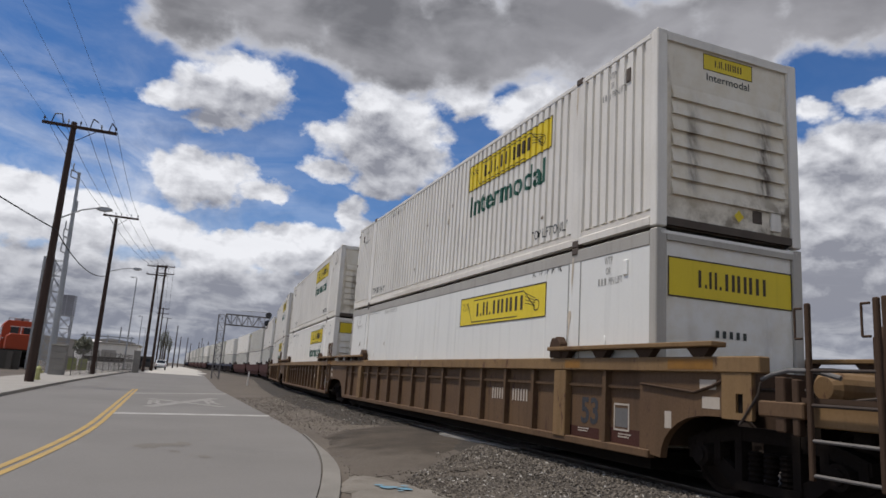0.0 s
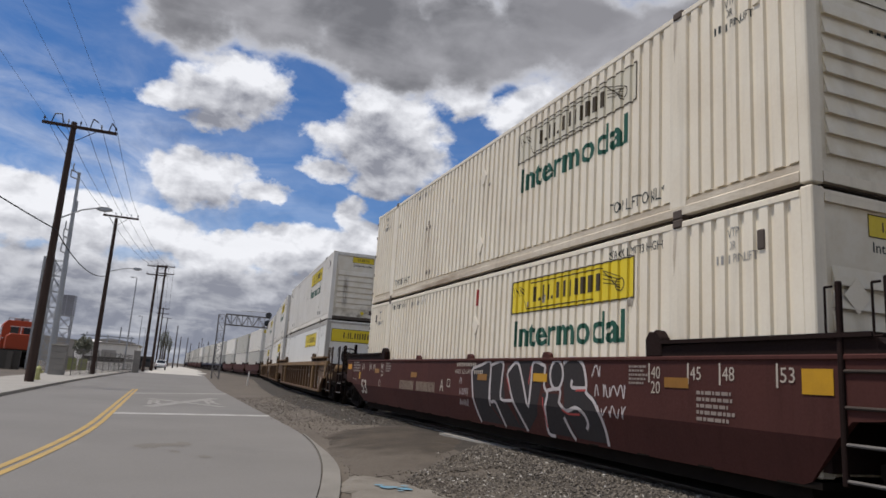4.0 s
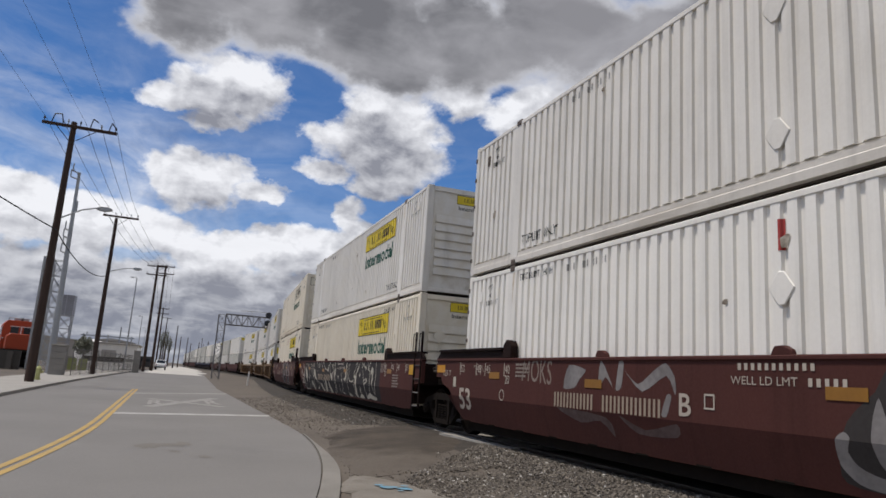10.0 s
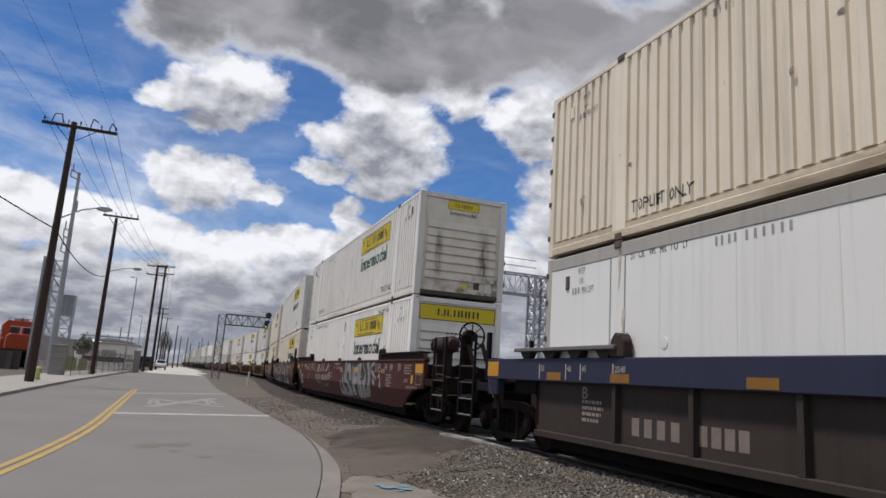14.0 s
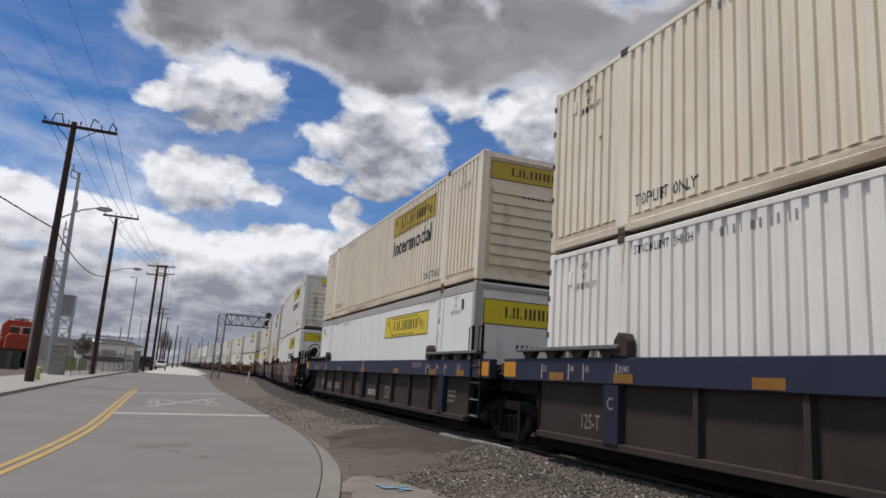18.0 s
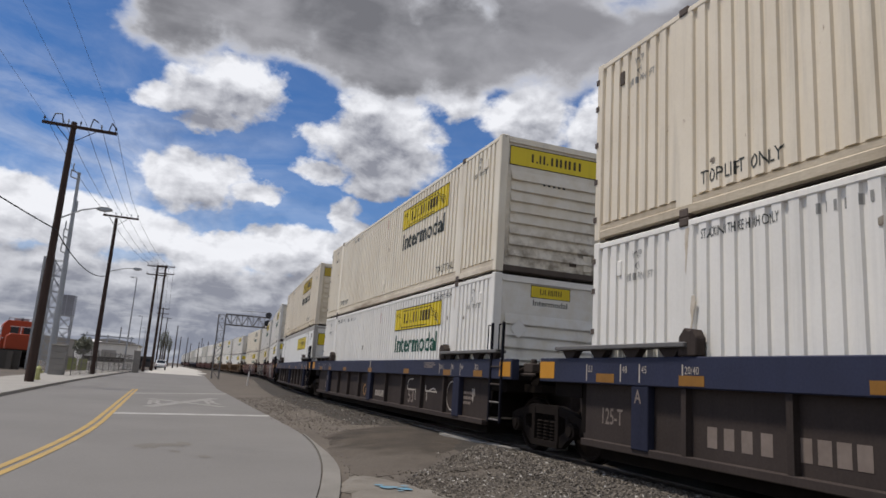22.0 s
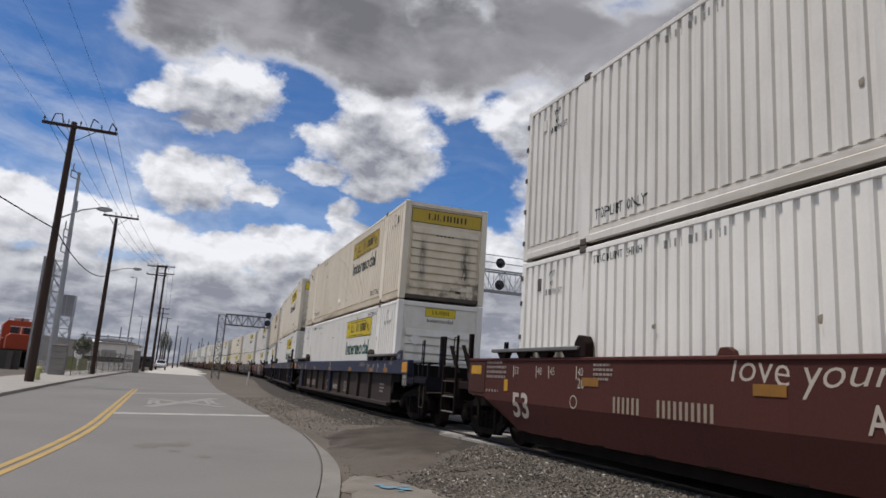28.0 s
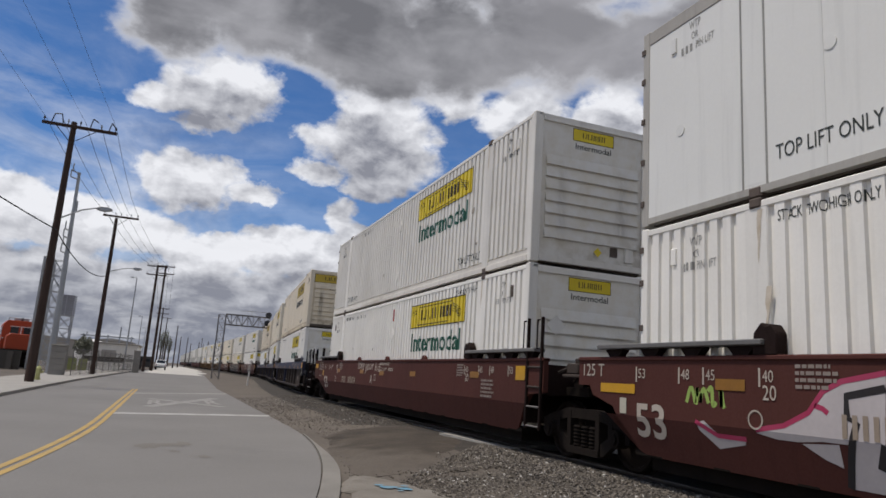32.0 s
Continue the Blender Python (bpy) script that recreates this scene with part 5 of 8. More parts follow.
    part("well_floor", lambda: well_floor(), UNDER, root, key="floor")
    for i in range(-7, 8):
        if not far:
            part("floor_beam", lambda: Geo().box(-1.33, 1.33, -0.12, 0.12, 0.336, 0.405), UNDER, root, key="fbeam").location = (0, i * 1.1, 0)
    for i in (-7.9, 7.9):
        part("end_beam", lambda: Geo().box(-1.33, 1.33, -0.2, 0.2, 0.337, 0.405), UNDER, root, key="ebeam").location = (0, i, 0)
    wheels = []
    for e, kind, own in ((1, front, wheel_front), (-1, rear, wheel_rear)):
        # on blue cars the dark void's shade is put into the bulkhead colour
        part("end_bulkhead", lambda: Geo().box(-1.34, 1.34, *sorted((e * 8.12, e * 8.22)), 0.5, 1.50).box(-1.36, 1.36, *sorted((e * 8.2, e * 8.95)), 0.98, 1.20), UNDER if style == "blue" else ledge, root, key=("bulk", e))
        part("centre_sill", lambda: Geo().box(-0.42, 0.42, *sorted((e * 8.2, e * (9.62 if kind == "joint" else 11.25))), 0.66, 1.12), ledge, root, key=("csill", e, kind == "joint"), bevel=0.02)
        if own:
            wheels += bogie(root, e * 9.65)
        if kind != "joint":
            end_platform(root, e, chord, NAVY_BLACK if style == "blue" else ledge, kind, style, wheels)
        if kind == "joint" and e < 0 and not far:
            part("brake_gear", lambda: Geo().cyl((-0.9, e * 9.15, 1.26), (0.6, e * 9.15, 1.26), 0.17, 16).cyl((-0.5, e * 9.55, 1.24), (0.9, e * 9.55, 1.24), 0.15, 16).box(-1.0, 1.0, *sorted((e * 8.9, e * 9.6)), 1.0, 1.14), UNDER, root, "dark brake gear over the joint", key=("bgear", e))
            part("brake_pipe", lambda: Geo().tube([(-1.15, e * 8.95, 1.36), (-1.1, e * 9.2, 1.44), (-1.0, e * 9.5, 1.40), (-1.05, e * 9.8, 1.30), (-1.1, e * 10.05, 1.34)], 0.022, 6).tube([(-0.9, e * 9.0, 1.22), (-0.95, e * 9.4, 1.52), (-0.85, e * 9.7, 1.5)], 0.016, 6), RAIL, root, key=("jpipe", e))
            part("brake_valve", lambda: Geo().box(-1.22, -0.98, *sorted((e * 9.30, e * 9.62)), 1.34, 1.50).cyl((-1.1, e * 9.46, 1.5), (-1.1, e * 9.46, 1.58), 0.06, 10).box(-1.24, -1.18, *sorted((e * 9.2, e * 9.7)), 1.28, 1.33), RAIL, root, "grimy cast brake valve", key=("jvalve", e), bevel=0.015)
        if not far:
            end_ladder(root, e, TAN_WEB if style == "tan" and kind == "joint" else NAVY_BLACK if style == "blue" else ledge, kind, style)
    if not far:
        car_marks(root, style, letter, front != "joint", rear != "joint")
    return root, wheels


def well_floor():
    return Geo().box(-1.22, 1.22, -7.9, 7.9, 0.17, 0.335)


def end_ladder(root, e, mat, kind, style):
    """A pair of tall stanchions with rungs on the street side of the car's end."""
    y0, y1 = (8.45, 8.92) if kind == "joint" else (10.5, 11.2)
    if kind == "joint" and e > 0:
        return
    if style == "blue" and e < 0 and kind != "joint":
        part("stanchion", lambda: Geo().box(-1.40, -1.365, -10.92, -10.88, 0.95, 2.03), mat, root, key="bstan", bevel=0.008)
        part("grab_iron", lambda: Geo().tube([(-1.38, -10.88, 2.0), (-1.38, -10.76, 2.0), (-1.38, -10.76, 1.5), (-1.38, -10.80, 1.48)], 0.014, 6), mat, root, key="bgrab")
        part("stirrup_step", lambda: Geo().tube([(-1.45, -10.95, 0.95), (-1.45, -10.95, 0.47), (-1.45, -11.24, 0.46), (-1.45, -11.24, 0.95)], 0.014, 6), RAIL, root, "rusty steel stirrup step", key="bstirrup")
        part("walkway", lambda: Geo().box(-1.36, -1.10, -11.2, -9.9, 1.47, 1.505), mat, root, "narrow dark steel walkway", key="bwalk")
        for y in (-10.02, -10.42, -11.1):
            part("bracket", lambda: Geo().box(-1.34, -1.28, -0.035, 0.035, 1.08, 1.47), mat, root, key="bwalkleg").location = (0, y, 0)
        part("side_beam", lambda: Geo().box(-1.42, -1.32, -11.24, -9.9, 1.00, 1.115), mat, root, key="bbeam", bevel=0.012)
        return
    top = 2.24 if kind == "joint" else 2.06
    x = -1.46
    for y in (y0, y1):
        part("stanchion", lambda: Geo().box(x - 0.025, x + 0.025, e * y - 0.026, e * y + 0.026, 0.42, top), mat, root, bevel=0.01, key=("stan", e, kind == "joint", y))
        part("grab_iron", lambda: Geo().tube([(x - 0.03, e * y + 0.04, top - 0.05), (x - 0.03, e * y + 0.12, top - 0.05), (x - 0.03, e * y + 0.12, 1.72), (x - 0.03, e * y + 0.04, 1.72)], 0.012, 6), mat, root, key=("grab", e, kind == "joint", y))
    for z in (0.47, 0.78, 1.10, 1.42):
        part("rung", lambda: Geo().cyl((x, e * y0, 0), (x, e * y1, 0), 0.017, 8), RAIL if z > 1 else RUNG, root, key=("rung", e, kind == "joint", z > 1)).location = (0, 0, z)


def end_platform(root, e, chord, ledge, kind, style, wheels):
    """Platform, draft gear, coupler and brake rigging at a coupled end."""
    part("end_platform", lambda: Geo().box(-1.4, 1.4, *sorted((e * 10.35, e * 11.25)), 1.12, 1.17).box(-1.4, 1.4, *sorted((e * 11.18, e * 11.25)), 0.86, 1.17), ledge, root, key=("plat", e))
    for s in (-1, 1):
        part("side_beam", lambda: Geo().box(*sorted((s * 1.34, s * 1.44)), *sorted((e * 9.85, e * 10.4)), 0.96, 1.12), TAN_WEB if style == "tan" else ledge, root, key=("beam", e, s), bevel=0.015)
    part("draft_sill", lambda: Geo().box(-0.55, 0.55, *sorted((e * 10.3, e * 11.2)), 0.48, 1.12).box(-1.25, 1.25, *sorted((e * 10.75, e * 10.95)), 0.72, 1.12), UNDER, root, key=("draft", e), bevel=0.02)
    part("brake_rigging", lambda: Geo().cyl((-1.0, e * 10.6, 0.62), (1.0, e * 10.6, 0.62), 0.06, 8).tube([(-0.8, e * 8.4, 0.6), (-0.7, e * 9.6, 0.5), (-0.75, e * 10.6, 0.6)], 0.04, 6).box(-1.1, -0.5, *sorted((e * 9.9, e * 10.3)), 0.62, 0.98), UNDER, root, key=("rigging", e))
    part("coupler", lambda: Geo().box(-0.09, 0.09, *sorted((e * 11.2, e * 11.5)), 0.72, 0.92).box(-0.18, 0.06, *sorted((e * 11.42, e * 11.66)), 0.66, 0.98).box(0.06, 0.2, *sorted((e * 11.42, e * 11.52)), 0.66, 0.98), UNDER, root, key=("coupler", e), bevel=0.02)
    part("air_hose", lambda: Geo().tube([(0.35, e * 11.2, 0.75), (0.36, e * 11.35, 0.45), (0.25, e * 11.5, 0.34), (0.1, e * 11.65, 0.40)], 0.025, 8), WIRE, root, key=("hose", e))
    part("uncoupling_lever", lambda: Geo().tube([(-1.4, e * 11.3, 0.80), (-0.8, e * 11.32, 0.84), (-0.1, e * 11.32, 1.02)], 0.014, 6), RAIL, root, key=("lever", e))
    for x in (-0.95, 0.75):
        part("post", lambda: Geo().box(x - 0.045, x + 0.045, *sorted((e * 10.9, e * 11.0)), 1.17, 2.15), ledge, root, key=("hpost", e, x), bevel=0.01)
    part("handrail", lambda: Geo().tube([(-0.95, e * 10.95, 1.62), (0.75, e * 10.95, 1.62)], 0.016, 6), ledge, root, key=("hrail", e))
    if kind == "coupler" and (style != "blue" or e > 0):
        for dy in (0.0, 0.66):
            part("slanted_guide", lambda: Geo().prism([(e * (10.40 + dy), 1.86), (e * (10.30 + dy), 1.86), (e * (9.84 + dy), 1.28), (e * (9.93 + dy), 1.24)], -1.42, -1.37, 0), UNDER, root, "black slanted steel guide", key=("slant", e, dy))
    part("grab_iron", lambda: Geo().tube([(-1.44, e * 9.9, 1.30), (-1.44, e * 9.86, 1.16), (-1.44, e * 9.62, 0.86)], 0.016, 6), RAIL, root, key=("grabc", e))
    if kind == "brake":
        hz = 1.74 if style == "tan" else 2.12
        hub = Vector((-0.80, e * 10.95, hz))
        part("brake_gearbox", lambda: Geo().box(-0.90, -0.70, *sorted((e * 10.72, e * 10.90)), 1.15, hz + 0.05).cyl((-0.80, e * 10.78, hz), (-0.80, e * 10.97, hz), 0.15, 14), ledge, root, key=("gear", e, hz), bevel=0.02)
        part("hand_wheel", lambda: hand_wheel(hub, e), UNDER, root, "spoked black hand brake wheel", key=("hw", e, hz))
        if style != "tan":
            part("air_reservoir", lambda: Geo().cyl((-0.85, e * 9.0, 1.96), (-0.85, e * 10.0, 1.96), 0.20, 18).cyl((-0.85, e * 10.0, 1.96), (-0.85, e * 10.07, 1.96), 0.20, 18, 0.12).box(-0.95, -0.75, *sorted((e * 9.2, e * 9.3)), 1.18, 1.8).box(-0.95, -0.75, *sorted((e * 9.7, e * 9.8)), 1.18, 1.8), RESERVOIR, root, "sooty brown air reservoir", key=("res", e), smooth=False)
        part("brake_valve", lambda: Geo().box(-0.6, -0.2, *sorted((e * 9.7, e * 10.05)), 1.15, 1.5).cyl((-0.7, e * 9.9, 1.4), (-0.1, e * 9.9, 1.4), 0.09, 10), UNDER, root, key=("valve", e), bevel=0.02)
        part("brake_pipe", lambda: Geo().tube([(-1.25, e * 9.7, 1.22), (-1.2, e * 10.2, 1.24), (-1.0, e * 10.5, 1.15), (-0.9, e * 10.8, 1.2)], 0.02, 6).tube([(-1.3, e * 10.1, 0.95), (-1.25, e * 10.5, 0.9), (-1.2, e * 10.9, 0.98)], 0.018, 6), RAIL, root, key=("bpipe", e))


def hand_wheel(hub, e):
    y = e * 11.05
    g = Geo().torus((hub.x, y, hub.z), (0, 1, 0), 0.30, 0.022, 28, 6).cyl((hub.x, y - 0.04, hub.z), (hub.x, y + 0.1, hub.z), 0.07, 12)
    for i in range(8):
        t = 2 * math.pi * i / 8
        g.cyl((hub.x, y, hub.z), (hub.x + 0.3 * math.cos(t), y, hub.z + 0.3 * math.sin(t)), 0.013, 6)
    return g


def car_marks(root, style, letter, coupled, rear_coupled):
    """Stencilled marks and reflectors on the street side."""
    x = -1.474 if style in ("red", "oxide") else -1.459
    ribbed = style in ("tan", "blue")
    zt = 1.30 if not ribbed else 1.36
    for sgn, spots in ((1, ((5.95, "40"), (6.75, "45"), (7.15, "48"), (7.95, "53"))), (-1, ((-5.75, "40"), (-6.45, "45"), (-6.95, "48"), (-7.72, "53")))):
        for y, word in spots:
            if style == "tan":
                break
            xx = -1.4570 if not ribbed else -1.459
            word = "20/40" if ribbed and word == "40" else word
            h = 0.09 if ribbed else 0.12 if style == "oxide" else 0.15
            part("stencil", lambda: on_side(join_flat([shift(letters(word, h, h * (1.15 if len(word) < 3 else 2.6)), 0.05, 0), shift(rect(0.025, h * (1.6 if not ribbed else 2.6)), 0, -0.05 if not ribbed else -0.12)]), 0, 0, xx), WHITE_INK, root, key=("mark", word, style)).location = (0, y, zt)
        if not ribbed:
            part("stencil", lambda: on_side(letters("20", 0.15, 0.17), 0, 0, -1.4570 if not ribbed else -1.459), WHITE_INK, root, key=("mark20", ribbed)).location = (0, 5.90 if sgn > 0 else -5.80, zt - 0.18)
    if style in ("red", "oxide"):
        part("stencil", lambda: on_side(letters("53", 0.42, 0.56, 0.02), 7.95, 0.57, -1.4575), WHITE_INK, root, key="53red")
        part("number_bars", lambda: on_side(join_flat([bars(1, 1.05, 0.22, 4, chunk=0.045), shift(bars(1, 1.25, 0.22, 4, chunk=0.045), 1.27, 0)] if style == "red" else [bars(1, 0.6, 0.21, 4, chunk=0.05), shift(bars(1, 1.02, 0.21, 4, chunk=0.05), 0.9, 0)]), 4.18 if style == "red" else 5.02, 0.83, -1.4570), NUMBER_INK, root, key=("numred", style))
        part("stencil", lambda: on_side(join_flat([frame_lines(0.16, 0.17, 0.02)]), 0.95, 0.98, -1.4570), WHITE_INK, root, key="framed")
        if letter:
            part("stencil", lambda: on_side(letters(letter, 0.26, 0.2, 0.012), 1.36, 0.88, -1.4570), WHITE_INK, root, key=("unit", letter, "r"))
        part("small_print", lambda: on_side(bars(5, 0.42, 0.26, 9), -5.35, 1.20, -1.4570), PRINT_INK, root, key="sp1")
        part("small_print", lambda: on_side(bars(5, 0.62, 0.36, 9), -6.6, 0.82, -1.4570), PRINT_INK, root, key="sp2")
        part("small_print", lambda: on_side(bars(4, 0.5, 0.26, 3), 5.5, 1.22, -1.4570), PRINT_INK, root, key="sp3")
        part("stencil", lambda: on_side(ribbon([(0.09 * math.cos(t), 0.09 * math.sin(t)) for t in np.linspace(0, 6.3, 20)], 0.018), 6.0, 0.92, -1.4570), WHITE_INK, root, key="ringmark")
        part("number_bars", lambda: on_side(bars(1, 0.95, 0.07, 4, chunk=0.045), 0.45, 1.42, -1.4570), WHITE_INK, root, key="sp4")
        part("stencil", lambda: on_side(letters("WELL LD LMT", 0.085, 0.85), 0.55, 1.27, -1.4570), WHITE_INK, root, key="wll")
        part("number_bars", lambda: on_side(bars(1, 0.45, 0.08, 4, chunk=0.045), -0.42, 1.27, -1.4570), WHITE_INK, root, key="wlln")
        part("reflector", lambda: on_side(rect(0.42, 0.12), 0, 0, -1.4580), DULL_REFLECTOR, root, key="refl_red").location = (0, 3.35 if style == "red" else 0.4, 1.14)
        for y in (-0.6, -6.05, 6.55) if style == "red" else (2.61, -2.3, -6.05, 5.79 if coupled else 6.55):
            part("reflector", lambda: on_side(rect(0.42, 0.12), 0, 0, -1.4580), DULL_REFLECTOR, root, key="refl_red").location = (0, y, 1.16 if abs(y) < 6 else 1.2)
        if rear_coupled:
            part("end_panel", lambda: Geo().box(-1.461, -1.448, -9.83, -9.10, 0.93, 1.50), END_PANEL, root, "bolted brown end panel", key=("epanel", -1), bevel=0.004)
            part("placard", lambda: on_side(rect(0.58, 0.22), -9.18, 1.24, -1.4635), AMBER, root, key="plac4")
            part("stencil", lambda: on_side(frame_lines(0.40, 0.26, 0.018), -9.24, 0.96, -1.4635), PRINT_INK, root, key="framed2")
            part("placard", lambda: on_side(rect(0.15, 0.2), -8.86, 0.98, -1.4570), REFLECTOR, root, "small bright yellow placard", key="plac5")
            part("small_print", lambda: on_side(bars(4, 0.66, 0.26, 6), -8.25, 1.18, -1.4570), PRINT_INK, root, key="sp7")
            part("stencil", lambda: on_side(letters("L 201-1", 0.09, 0.4), -8.25, 1.0, -1.4570), WHITE_INK, root, key="l201")
            part("small_print", lambda: on_side(bars(1, 0.9, 0.06, 4, chunk=0.05), -8.5, 0.86, -1.4570), PRINT_INK, root, key="sp8")
        else:
            part("placard", lambda: on_side(rect(0.34, 0.24), -8.02, 1.20, -1.4570), REFLECTOR, root, key="plac1")
        part("placard", lambda: on_side(rect(0.46, 0.16) if style == "red" or coupled else rect(0.75, 0.12), 9.72 if coupled else 9.24 if style == "red" else 8.72, 1.28 if style == "red" or coupled else 1.10, -1.4570 if not coupled else -1.4635), AMBER if style == "red" else REFLECTOR, root, key=("plac2", coupled, style))
        if coupled:
            part("end_panel", lambda: Geo().box(-1.461, -1.448, 9.10, 9.83, 0.93, 1.50), END_PANEL, root, "bolted brown end panel", key=("epanel", 1), bevel=0.004)
            part("small_print", lambda: on_side(bars(4, 0.85, 0.34, 4), 9.02, 1.18, -1.4570), PRINT_INK, root, key="sp5")
            part("small_print", lambda: on_side(bars(1, 0.5, 0.05, 4, chunk=0.06), 9.02, 0.96, -1.4570), PRINT_INK, root, key="sp6")
        part("placard", lambda: on_side(rect(0.14, 0.2), 8.28, 1.0 if style == "red" or coupled else 0.84, -1.4570), CREAM_INK if not coupled else REFLECTOR, root, key=("plac3", style, coupled))
        if not coupled:
            part("stencil", lambda: on_side(letters("125 T", 0.12 if style == "red" else 0.17, 0.42 if style == "red" else 0.5), 8.85 if style == "red" else 9.15, 1.21 if style == "red" else 1.31, -1.4570), WHITE_INK, root, key=("125r", style))
    elif style == "tan":
        part("stencil", lambda: on_side(letters("53", 0.38, 0.44, 0.025), -6.45, 0.63, -1.338), STEEL_DARK, root, key="53tan")
        part("number_bars", lambda: on_side(join_flat([bars(1, 0.5, 0.2, 4, chunk=0.05), shift(bars(1, 0.62, 0.2, 4, chunk=0.05), 0.82, 0)]), -3.42, 0.85, -1.338), WHITE_INK, root, key="numtan")
        part("placard", lambda: on_side(frame_lines(0.34, 0.36, 0.025), -7.26, 0.60, -1.340), WHITE_INK, root, key="pt1")
        part("placard", lambda: on_side(rect(0.28, 0.25), -7.29, 0.65, -1.338), PLANK_GREY, root, key="pt2")
        for y, w, h in ((-7.10, 0.78, 0.20), (-6.12, 0.80, 0.15)):
            part("painted_patch", lambda: on_side(rect(w, h), y, 0.432, -1.337), END_PANEL, root, "dark red touched-up paint patch", key=("pt5", y))
            part("small_print", lambda: on_side(bars(2, 0.30, 0.07, 6), y - 0.26, 0.50, -1.339), WHITE_INK, root, key=("pt6", y))
        for y, z, w, h in ((-8.98, 1.20, 0.26, 0.11), (-9.02, 0.99, 0.27, 0.13), (-8.38, 0.72, 0.12, 0.20)):
            part("placard", lambda: on_side(rect(w, h), y, z, -1.4025), WHITE_INK, root, key=("pt3", y))
        for y, w in ((-6.15, 0.42), (-8.5, 0.75)):
            part("reflector", lambda: on_side(rect(w, 0.12), y, 1.42, -1.458), DULL_REFLECTOR, root, "dusty worn yellow reflector", key=("pt4", y))
        if rear_coupled:
            for k, (ya, yb, za, zb) in enumerate(((-9.78, -9.66, 0.90, 1.39), (-9.56, -9.36, 0.90, 1.39), (-9.66, -9.56, 0.90, 0.97), (-9.66, -9.56, 1.17, 1.39))):
                part("end_post", lambda: Geo().box(-1.442, -1.402, ya, yb, za, zb), TAN_PAINT, root, "slotted yellow-brown end post", key=("tpost", k))
            part("slot_back", lambda: Geo().box(-1.406, -1.401, -9.66, -9.56, 0.97, 1.17), UNDER, root, key="tslot")
            part("side_beam", lambda: Geo().box(-1.40, -1.30, -11.16, -10.42, 0.90, 1.10), TAN_PAINT, root, key="tbeam", bevel=0.012)
            part("bracket", lambda: Geo().box(-1.43, -1.30, -10.18, -10.06, 0.82, 1.36).box(-1.43, -1.33, -10.34, -10.26, 0.80, 1.34), GRIMY_BROWN, root, key="tbrk", bevel=0.012)
            part("air_reservoir", lambda: Geo().cyl((-1.12, -10.42, 1.27), (0.5, -10.42, 1.27), 0.17, 18).cyl((-1.12, -10.42, 1.27), (-1.19, -10.42, 1.27), 0.17, 18, 0.11), TAN_PAINT, root, "faded yellow-brown air reservoir", key="tres")
            part("brake_pipe", lambda: Geo().tube([(-1.38, -9.86, 1.33), (-1.39, -10.0, 1.38), (-1.38, -10.2, 1.425), (-1.38, -10.5, 1.42), (-1.36, -10.75, 1.36)], 0.024, 8), PLANK_GREY, root, key="tpipe")
            part("conduit", lambda: Geo().tube([(-1.415, -7.95, 1.23), (-1.415, -8.5, 1.19), (-1.415, -8.9, 1.16), (-1.415, -9.2, 1.24), (-1.415, -9.34, 1.30)], 0.018, 6), GRIMY_BROWN, root, key="tconduit")
    else:
        part("stencil", lambda: on_side(letters("53", 0.34, 0.42, 0.015), -3.35 if letter == "C" else -2.15, 0.52, -1.338), DUST_INK, root, key=("53blue", letter))
        if letter != "C":
            part("number_bars", lambda: on_side(join_flat([shift(rect(0.15, 0.23), k, 0) for k in (0.0, 0.25, 0.5, 0.76, 1.22, 1.43, 1.63, 1.83)]), 5.67, 0.56, -1.338), DUST_INK, root, key="numblue")
        if letter != "B":
            part("stencil", lambda: on_side(letters("125-T", 0.22, 0.46, 0.008), 6.93 if letter == "C" else 7.7, 0.55 if letter == "C" else 0.66, -1.338), DUST_INK, root, key=("125b", letter))
        else:
            part("small_print", lambda: on_side(bars(4, 0.62, 0.34, 7), 6.85, 0.62, -1.338), PRINT_INK, root, key="sb3")
        if letter:
            part("stencil", lambda: on_side(letters(letter, 0.17, 0.14, 0.012), 6.15 if letter == "C" else 6.85, 0.86 if letter == "C" else 0.98, -1.4505 if letter != "B" else -1.338), DUST_INK, root, key=("unit", letter, "b"))
        part("brand_block", lambda: on_side(bars(1, 1.05, 0.17, 5, chunk=0.04), -0.30, 0.55, -1.338), WHITE_INK, root, "pale plain blocks of a faded brand name", key="stk")
        part("brand_block", lambda: on_side(ribbon([(0.16 + 0.14 * math.cos(t), 0.16 + 0.15 * math.sin(t)) for t in np.linspace(0.9, 6.6, 18)], 0.05), 1.10, 0.52, -1.338), DULL_REFLECTOR, root, "faded orange emblem", key="emb")
        part("small_print", lambda: on_side(bars(3, 0.8, 0.14, 9), -4.75, 1.36, -1.459), PRINT_INK, root, key="sb1")
        for y in (3.6, 0.30, -3.2, -6.0, -7.65, 6.0, 7.7):
            part("reflector", lambda: on_side(rect(0.42, 0.12), 0, 0, -1.460), DULL_REFLECTOR, root, key="refl_blue").location = (0, y, 1.225)
        part("white_band", lambda: on_side(rect(0.07, 0.36), 0.12, 1.203, -1.458), WHITE_INK, root, key="band")
        for y in (9.88 if coupled else 9.28, -8.82 if not rear_coupled else -9.40):
            part("placard", lambda: on_side(rect(0.44, 0.26), 0, 0, -1.459), AMBER, root, key="pb1").location = (0, y, 1.25)
